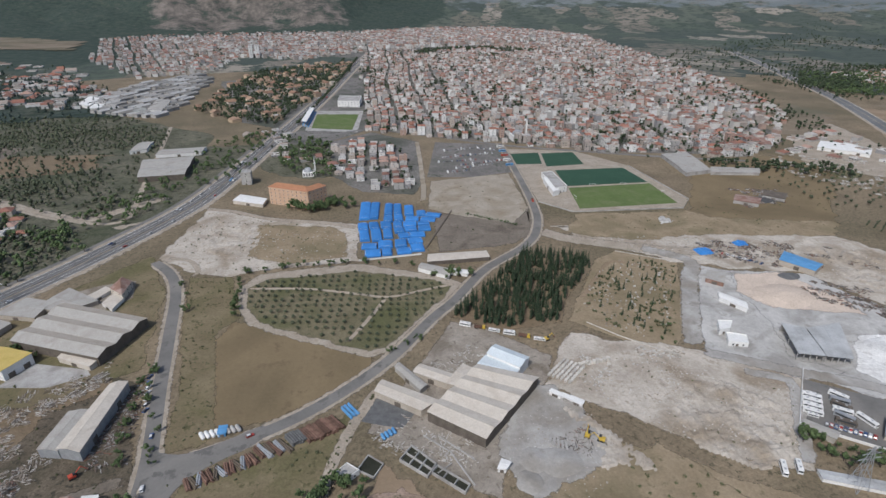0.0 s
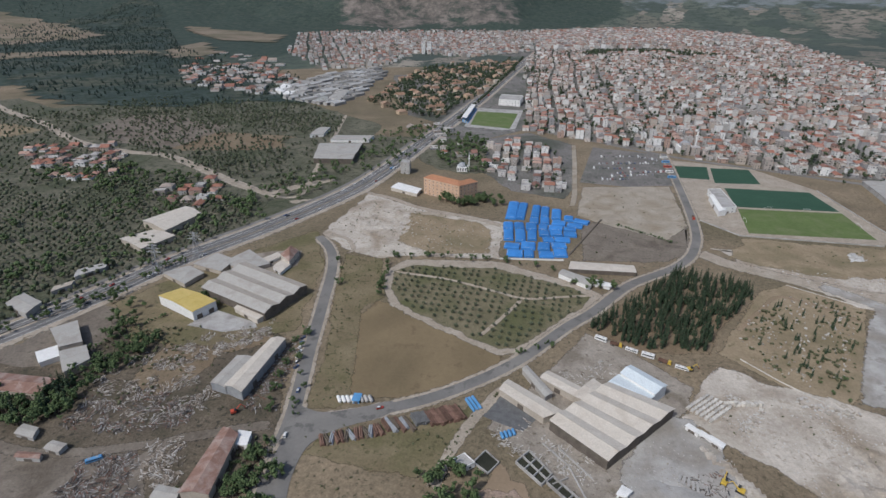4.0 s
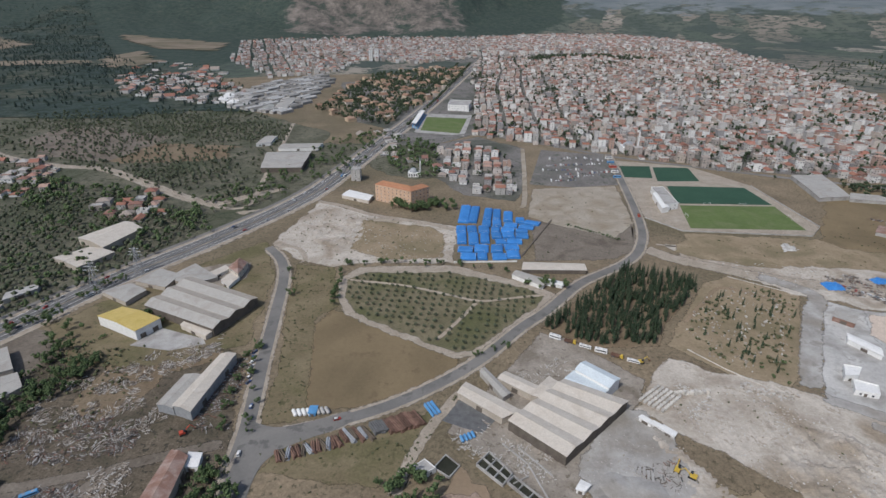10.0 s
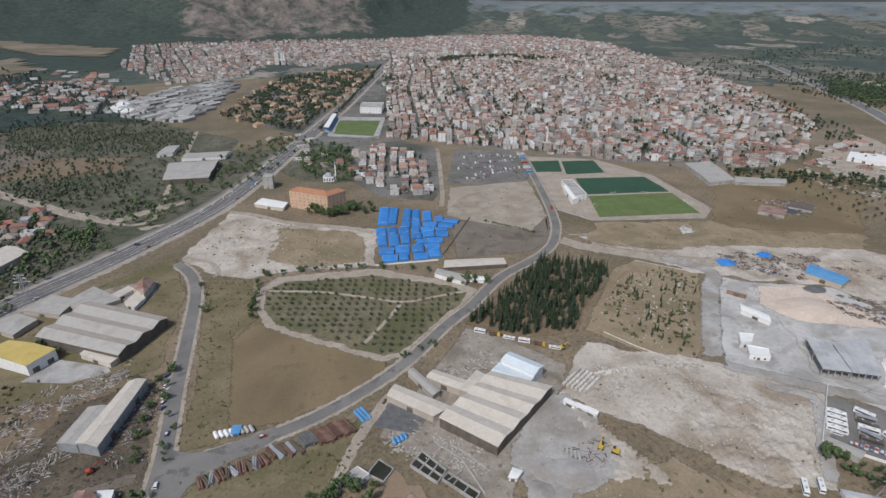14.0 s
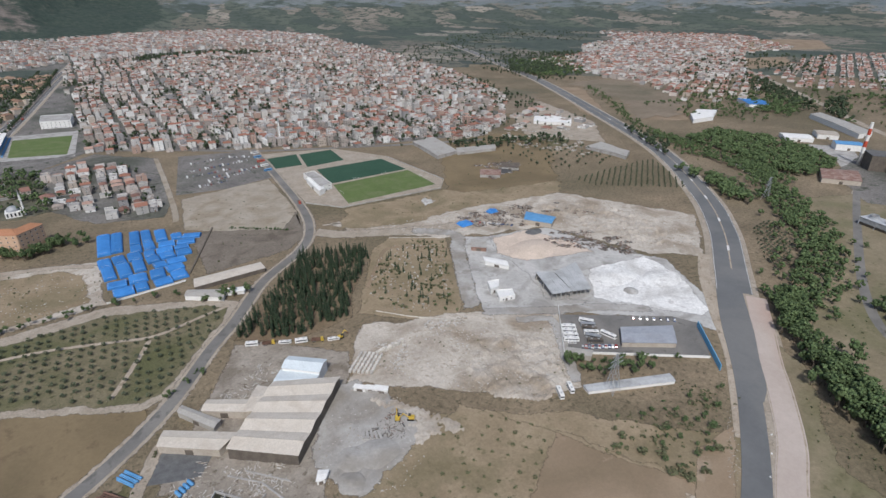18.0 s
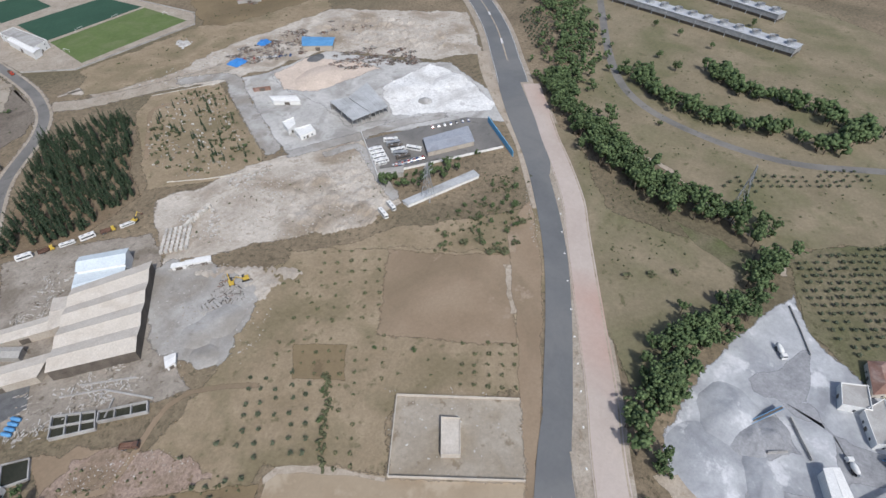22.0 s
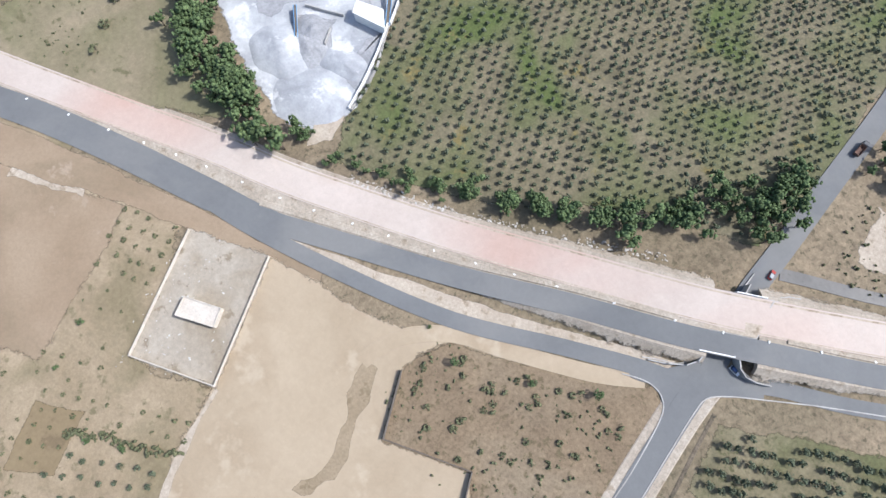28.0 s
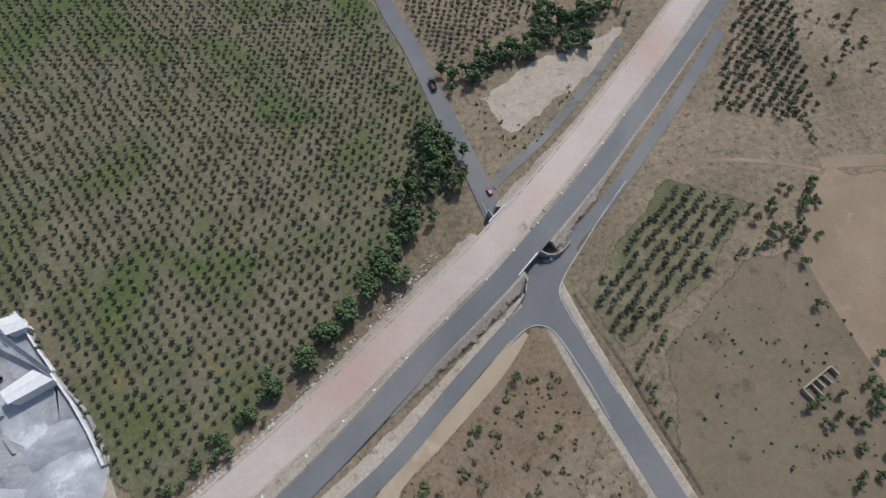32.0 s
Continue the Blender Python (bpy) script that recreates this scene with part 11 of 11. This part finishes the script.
tree_stuff("small_plots", "olive", [(x, y, 0, 1.12) for x, y in rows_in([(-133.6, -98.3), (-158.7, -78.6), (-124.0, -51.1), (-80.7, -34.1), (-75.3, -57.3)], 4.6, 5.2, 31, 0.4, 0.06, 67) + rows_in([(-228.1, -198.6), (-255.6, -190.6), (-223.9, -125.9), (-209.2, -113.2), (-174.3, -132.8), (-187.8, -152.4)], 4.6, 4.6, 35, 0.4, 0.06, 69)], "olive plots beside the side road")
tree_stuff("orchard_beyond", "far_olive", [(x, y, 0, 1.0) for x, y in rows_in([(-45.8, -226.2), (-45.3, -282.5), (-82.5, -328.8), (-165.1, -304.6), (-135.0, -230.7), (-95.1, -214.0), (-53.8, -193.7)], 4.9, 4.9, 20, 0.35, 0.04, 131)], "olive orchard beyond the side road")
tree_stuff("east_olives", "far_olive", [(x, y, 0, 0.85) for x, y in rows_in([(271.8, -58.2), (335.3, -129.1), (248.2, -125.3), (215.7, -87.7), (232.1, -71.2)], 5, 5, 30, 0.4, 0.05, 70) + rows_in([(224.7, -107.6), (236.2, -124.7), (190.2, -122.7), (184.3, -109.5)], 5, 5, 30, 0.4, 0.05, 71) + rows_in([(325.3, -4.8), (384.0, -89.7), (373.5, -102.1), (318.6, -22.7)], 5, 6, 30, 0.4, 0.05, 72)], "olive orchards beyond the river")
YOUNG = rows_in([(158.3, 172.0), (173.4, 138.3), (122.8, 110.2), (109.7, 137.7)], 8.0, 7.4, 34.2, 0.35, 0.05, 74) + rows_in([(137.3, 74.0), (149.0, 47.9), (124.5, 37.4), (114.4, 63.3)], 5.6, 6.0, 27, 0.35, 0.06, 76) + rows_in([(126.2, 171.3), (150, 172.0), (109.8, 139.3), (100.3, 152.1)], 8.0, 7.4, 34.2, 0.6, 0.35, 75)
for x, y in YOUNG:
    tree("bush", x, y, random.Random(int(x * y)).uniform(0.85, 1.25), "small round young olive on dry soil", "young olives on the dry field")
for x, y in rows_in([(99.8, 151.7), (119.4, 111.3), (97.2, 98.2), (62.6, 78.4), (57.0, 90.9), (88.6, 117.3), (82.2, 138.6)], 6.2, 6.0, 34, 0.4, 0.15, 146) + rows_in([(121.0, 110.1), (137.1, 74.5), (112.9, 63.2), (96.6, 95.8)], 7.5, 7.0, 34, 0.8, 0.45, 147):
    tree("bush", x, y, random.Random(int(x * y)).uniform(0.6, 1.05), "small young olive on dry soil", "young olives on the dry field")
for x, y in rows_in([(75.7, 146.0), (90.6, 120.1), (55.1, 95.0), (40.7, 127.1)], 6.3, 6.4, 37.3, 0.5, 0.1, 77) + rows_in([(34.4, 130.8), (42.0, 115.5), (23.8, 100.3), (16.6, 114.0)], 6.3, 6.0, 38, 0.6, 0.15, 148) + [(44, 133), (33, 141), (27, 128), (20, 131), (5, 133), (12, 125), (-2, 128)]:
    tree("olive", x, y, random.Random(int(x * y)).uniform(0.7, 0.95), group="olives on the lower field")
tree_stuff("field_weeds", "tiny_bush", [(x + random.Random(int(x * 9)).uniform(-1.3, 1.3), y + random.Random(int(y * 9)).uniform(-1.3, 1.3), 0.1, 1.1) for x, y in smooth_line([(91, 116), (80, 106), (66, 98), (57.3, 90.2)], 0.5)], "strip of green weeds between the olive rows", "weeds")
for x, y in scatter([(19.9, 12.6), (15.6, -6.9), (-23.4, -27.9), (-45.0, -41.5), (-55.8, -10.7), (-22.4, 15.8), (7.3, 29.9)], 46, 78):
    tree("bush", x, y, 1.3, "dry dark bush on the weedy plot", "bushes on the plot")
for p, s in (((11.1, -4.0), 0.8), ((-34.2, -33.2), 0.9), ((-14.6, -18.8), 0.6), ((120.2, 88.2), 0.6), ((113.0, 104.6), 0.5), ((71.9, 103.9), 0.7), ((83.5, 111.1), 0.6), ((27.0, -5.9), 0.4)):
    tree("broad", *p, s * 0.8, "dusty green tree on dry ground")
for x, y in scatter([(-157.2, -82.6), (-203.8, -81.8), (-164.4, -31.7), (-155.5, -56.1)], 26, 79) + scatter([(-211.9, -189.1), (-301.1, -167.7), (-264.0, -118.1), (-194.6, -130.6)], 26, 80) + scatter([(-132.2, 2.0), (-173.6, 2.9), (-146.6, 38.9), (-127.7, 37.1)], 18, 81):
    tree("broad", x, y, random.Random(int(x * y)).uniform(0.35, 0.75), "scrubby tree at a field edge", "field edge trees")
for x, y in scatter([(162.4, 316.7), (201.1, 364.5), (226.5, 376.8), (258.2, 353.7), (203.7, 264.5), (174.8, 280.1)], 60, 82):
    tree("cypress" if (int(x) + int(y)) % 3 else "bush", x, y, 0.7 if (int(x) + int(y)) % 3 else 1.3, group="cemetery trees")
belt([(-141.2, 400.2), (-129.4, 371.7), (-124.9, 346.8)], 10, 2, 83, 0.6, group="roadside trees")
belt([(-93.2, 410.2), (-94.1, 376.7), (-92.1, 343.3), (-96.4, 334.7)], 22, 2, 84, 0.7, group="hedge of the stubble field")
belt([(-88.5, 409.7), (-63.2, 414.3), (-24.9, 413.5), (4.2, 411.6), (51.9, 400.2)], 40, 2, 85, 0.6, group="hedge above the orchard")
belt([(35.4, 294.6), (15.8, 284.1), (0.9, 273.8)], 18, 1.5, 86, 0.4, group="roadside trees")
belt([(72.5, 377.9), (58.0, 374.6), (86.2, 376.5), (99.9, 384.9)], 14, 3, 87, 0.9, group="trees at the orchard corner")
belt([(-63.1, 553.0), (-41.2, 542.3), (-23.4, 554.1), (-1.9, 538.2)], 80, 4, 88, 1.0, group="school trees")
belt([(-104.9, 154.4), (-105.8, 171.6), (-109.3, 185.9)], 26, 3, 89, 0.8, group="trees beside the rust-roofed shed")
belt([(-244.4, 202.2), (-240.9, 219.1), (-237.5, 243.8), (-231.3, 265.1), (-226.1, 280.7)], 110, 5, 110, 0.8, group="trees by the scrap yard")
belt([(-299.5, 201.1), (-270.6, 196.7), (-240.6, 197.9), (-263.2, 214.4)], 60, 5, 111, 0.75, group="trees by the scrap yard")
belt([(-310.0, 188.3), (-292.4, 187.0), (-274.4, 181.1), (-268.0, 164.5), (-276.0, 158.6)], 46, 5, 112, 0.9, group="trees by the scrap yard")
belt([(-292.3, 317.0), (-272.1, 303.3), (-256.3, 298.1), (-244.1, 304.9)], 16, 4, 113, 0.7, group="trees by the warehouses")
belt([(-225.6, 322.0), (-208.2, 316.8), (-197.8, 310.5)], 10, 2, 114, 0.7, group="trees by the warehouses")
belt([(-114.9, 162.7), (-117.6, 180.2), (-115.6, 192.6), (-119.7, 155.1)], 46, 3, 115, 0.7, group="trees beside the rust-roofed shed")
belt([(-123.3, 213.1), (-129.4, 242.8), (-132.9, 279.1), (-134.9, 300.1)], 40, 1.5, 116, 0.5, group="roadside trees")
belt([(-342.4, 241.5), (-333.3, 265.6), (-313.6, 298.8), (-292.3, 338.5), (-268.3, 385.6)], 60, 5, 117, 0.7, group="trees along the highway")
belt([(-280.5, 194.6), (-256.8, 194.5), (-244.4, 202.2), (-242.1, 213.3)], 26, 6, 90, 1.1, group="trees by the scrap yard")
belt([(-287.9, 169.0), (-298.9, 185.6), (-283.8, 179.1)], 14, 6, 91, 1.1, group="trees by the scrap yard")
belt([(-254.2, 227.9), (-257.3, 252.7), (-256.7, 281.9), (-275.2, 294.1)], 30, 4, 92, 0.8, group="trees by the scrap yard")
belt([(-109.0, 211.5), (-119.1, 244.9), (-124.8, 274.1), (-130.3, 293.7)], 20, 1.5, 93, 0.6, group="roadside trees")
belt([(-27.5, 178.9), (-17.2, 181.6), (-11.9, 177.2)], 16, 3, 94, 0.9, group="trees at the gate house")
belt([(223.1, 169.9), (234.0, 156.4), (257.4, 143.4), (270.7, 139.7)], 44, 4, 95, 0.8, group="trees of the vehicle yard")
belt([(238.7, 97.8), (263.8, 101.3), (235.1, 89.2), (214.5, 107.4)], 30, 6, 96, 0.7, "bush", group="scrub beside the bypass")
for x, y in scatter([(187.1, 131.6), (278.7, 102.0), (237.3, 76.0), (201.9, 77.0), (178.6, 117.3)], 50, 97):
    tree("bush", x, y, random.Random(int(x * y)).uniform(0.8, 1.8), group="scrub on the dry fields")
belt([(-10.5, 167.6), (-14.0, 158.3), (-22.3, 164.6), (-30.2, 166.7)], 22, 5, 99, 1.0, group="trees of the compound")
belt([(238.7, 160.0), (257.1, 151.7), (287.1, 129.3)], 16, 1, 100, 0.35, group="trees of the vehicle yard")
tree_stuff("belt_trees", "mid_broad", BELT, "green trees in belts along roads and water")
wild = scatter([(-783, 601), (-501, 632), (-282.8, 577.7), (-253, 657), (-194.5, 596.4), (-261.8, 425.5), (-329.8, 299.9), (-372.0, 242.4)], 500, 101, 0.012) + scatter([(-253, 657), (-189, 869), (-118, 905), (-133.4, 682.0), (-174.1, 600.7)], 120, 102) + scatter([(-111, 860), (-30, 827), (-22.3, 659.3), (-54.3, 657.9), (-93.1, 690.9)], 150, 103)
tree_stuff("hedgerow_trees", "far_broad", [(x, y, 0, random.Random(int(x)).uniform(0.7, 1.2)) for x, y in wild], "dark hedgerow and garden trees")
FOREST = scatter([(-1450, 1184), (-1448, 1419), (-1018, 1180), (-491, 1168), (-515, 1383), (-1279, 2087), (-2438, 3810), (-3956, 4444), (-1841, 1852)], 1100, 104, 0.004) + scatter([(-2623, 2526), (-2368, 2844), (-2373, 3671), (-1279, 2087), (-573, 1370), (-417, 1112), (-678, 1010), (-946, 1020), (-1448, 1419)], 1900, 118, 0.006)
tree_stuff("far_woods", "tiny_pine", [(x, y, far_height(x, y), 1.15) for x, y in FOREST], "distant dark woods and garden trees")
GARDENS = scatter([(-293, 1109), (-248, 1671), (20, 1838), (16, 1619), (-74, 1179), (-124, 973), (-197, 1000)], 1500, 105) + scatter([(108, 2337), (449, 2459), (838, 2475), (870, 2659), (470, 2573), (125, 2438)], 350, 106) + scatter([(1482, 2145), (2880, 3009), (1268, 1275), (1127, 1389)], 300, 107, 0.003) + scatter([(942, 1309), (913, 1075), (811, 783), (723, 689), (732, 831)], 120, 108)
tree_stuff("garden_trees", "tiny_broad", [(x, y, far_height(x, y), 1.3) for x, y in GARDENS], "green garden trees round the apartment blocks")

# ---- low scrub on bare ground ----
SCRUB = []


def scrub(poly, n):
    SCRUB.extend((x, y, 0.1, random.Random(int(x * 3 + y)).uniform(0.35, 1.0)) for x, y in scatter(poly, n, n, 0.03))


scrub([(224.5, 482.8), (345.8, 476.2), (675, 637), (474.6, 421.1), (288.8, 415.0)], 260)
scrub([(-106.7, 223.0), (-107.5, 258.6), (-127.0, 347.0), (-136.9, 409.7), (-103.7, 404.2), (-87.2, 342.8), (-100.3, 325.7), (-81.5, 228.6)], 170)
scrub([(115.2, 246.7), (144.3, 268.3), (195.6, 236.2), (249.1, 212.6), (215.2, 165.5), (188.1, 161.5), (154.7, 187.8), (129.2, 219.0)], 40)
scrub([(-168.8, 456.8), (-153.0, 567.6), (-98.8, 528.8), (0.5, 494.3), (-0.6, 416.4), (-104.1, 406.2)], 190)
scrub([(305.1, 93.5), (349.0, 87.1), (296.8, 34.6), (279.9, -1.3), (249.4, -7.9), (207.4, 29.3), (269.4, 58.8)], 160)
scrub([(457.5, 138.5), (494.2, 98.0), (571.9, -109.9), (330.7, -103.5), (292.8, -56.3), (343.8, -12.2), (351.6, 74.0)], 200)
scrub([(-94.6, -26.4), (-150.5, -53.5), (-170.8, -48.8), (-169.2, 5.3), (-148.4, 61.8), (-95.6, 52.9)], 120)
scrub([(-49.2, -32.9), (-55.7, -5.1), (-68.5, 41.0), (22.4, 25.7), (22.0, -5.6), (-25.5, -27.7)], 170)
scrub([(259.5, 131.8), (269.7, 109.0), (253.2, 91.1), (231.1, 89.5), (205, 100), (203.6, 127.0), (229.6, 127.8)], 110)
scrub([(-74.3, 161.5), (-100.9, 199.9), (-13.2, 236.5), (5.3, 250.1), (-27.7, 170.7)], 110)
scrub([(-293.0, 274.2), (-143.7, 305.9), (-116.4, 205.4), (-181.5, 182.8), (-247.1, 196.6)], 190)
scrub([(-54.9, -169.9), (-61.7, -127.9), (-91.3, -141.3), (-119.7, -165.6)], 60)
scrub([(89.9, 603.2), (190.2, 614.2), (179.9, 510.9), (153.9, 435.3), (70.3, 425.9)], 40)
scrub([(-315, 732), (-253, 816), (-156, 800), (-181.7, 577.7), (-265.8, 539.6)], 120)
scrub([(9.6, 177.2), (42.1, 108.9), (13.4, 112.6), (-4.8, 173.4)], 60)
PAVED = np.array(smooth_line([*NORTH, *SOUTH, *MAIN], 4) + smooth_line(GRAVEL, 4))
SCRUB = [s for s in SCRUB if np.hypot(PAVED[:, 0] - s[0], PAVED[:, 1] - s[1]).min() > 11]
tree_stuff("scrub_bushes", "tiny_bush", SCRUB, "low dry scrub scattered over bare ground", "scrub")
for x, y in scatter([(199.8, 126.2), (243.9, 118.8), (276.2, 104.3), (233.9, 79.0), (202.2, 86.3), (185.1, 111.6)], 26, 119):
    tree("broad", x, y, random.Random(int(x * y)).uniform(0.3, 0.6), "green shrubby tree on the dry bank", "shrubs beside the bypass")
tree_stuff("bypass_gardens", "tiny_broad", [(x, y, 0, 1.3) for x, y in scatter([(1224, 1615), (1500, 1527), (1369, 1145), (1124, 942), (1031, 1012), (1046, 1249)], 320, 122) + scatter([(1278, 2023), (1556, 2068), (1128, 1483), (966, 1396), (924, 1549)], 150, 123) + scatter([(2335, 2535), (3670, 2962), (3510, 2402), (2071, 1768), (1904, 1956)], 320, 124) + scatter([(473, 642), (648, 570), (611, 538), (461, 598)], 90, 125) + scatter([(775, 551), (742, 449), (676, 403), (718, 482)], 60, 126)], "garden trees and hedges beside the bypass")
for p, s in (((239.6, 91.0), 0.75), ((256.3, 97.9), 0.7), ((244.4, 97.6), 0.6), ((231.9, 113.1), 0.4), ((257.3, 113.9), 0.35), ((211.2, 103.5), 0.35), ((222.8, 88.8), 0.4), ((168.1, 291.9), 0.4), ((199.6, 293.7), 0.5), ((208.2, 279.1), 0.6), ((195.1, 265.1), 0.5), ((192.1, 274.3), 0.4), ((200.8, 259.0), 0.4)):
    tree("broad", *p, s, "green shrubby tree on dry ground")
for p in ((196.7, 114.7), (187.8, 111.8), (196.6, 102.4), (203.1, 96.6), (199.3, 83.1), (200.5, 79.2), (210.0, 77.0), (228.7, 80.9), (196.8, 86.2), (215.4, 16.0), (223.1, 5.2), (230.3, -5.5)):
    tree("bush", *p, 2.4, "large dry bush on the bank")
for p, s in (((564.6, 85.2), 1.0), ((550.7, 59.1), 1.0), ((536.0, 27.9), 0.9), ((493.6, 64.8), 1.2), ((473.9, 46.5), 1.4), ((377.1, 37.5), 0.7), ((610.6, 2.2), 1.2), ((368.4, 80.8), 0.9), ((558.2, 129.6), 0.9), ((457.5, 85.3), 1.2), ((447.4, 73.1), 1.1), ((466.5, 64.8), 1.0)):
    tree("broad", *p, s, "dark green tree on dry park grass", "park trees")
tree_stuff("hall_hedge", "far_broad", [(x + random.Random(int(x)).uniform(-5, 5), y + random.Random(int(y)).uniform(-5, 5), 0, 1.0) for line in ([(745, 96), (759, 50), (755, 4), (744, -29)], [(449.2, 84.1), (436.0, 62.4), (415.0, 37.1), (412.7, 13.3), (410.5, -15.9), (413.1, -42.5)], [(473.9, 18.9), (491.6, 11.6), (467.4, -0.3), (458.8, -20.5), (452.8, -52.1)], [(868, 151), (847, 110), (819, 65)]) for x, y in smooth_line(line, 5) * 3], "dark hedges of trees in the eastern park")
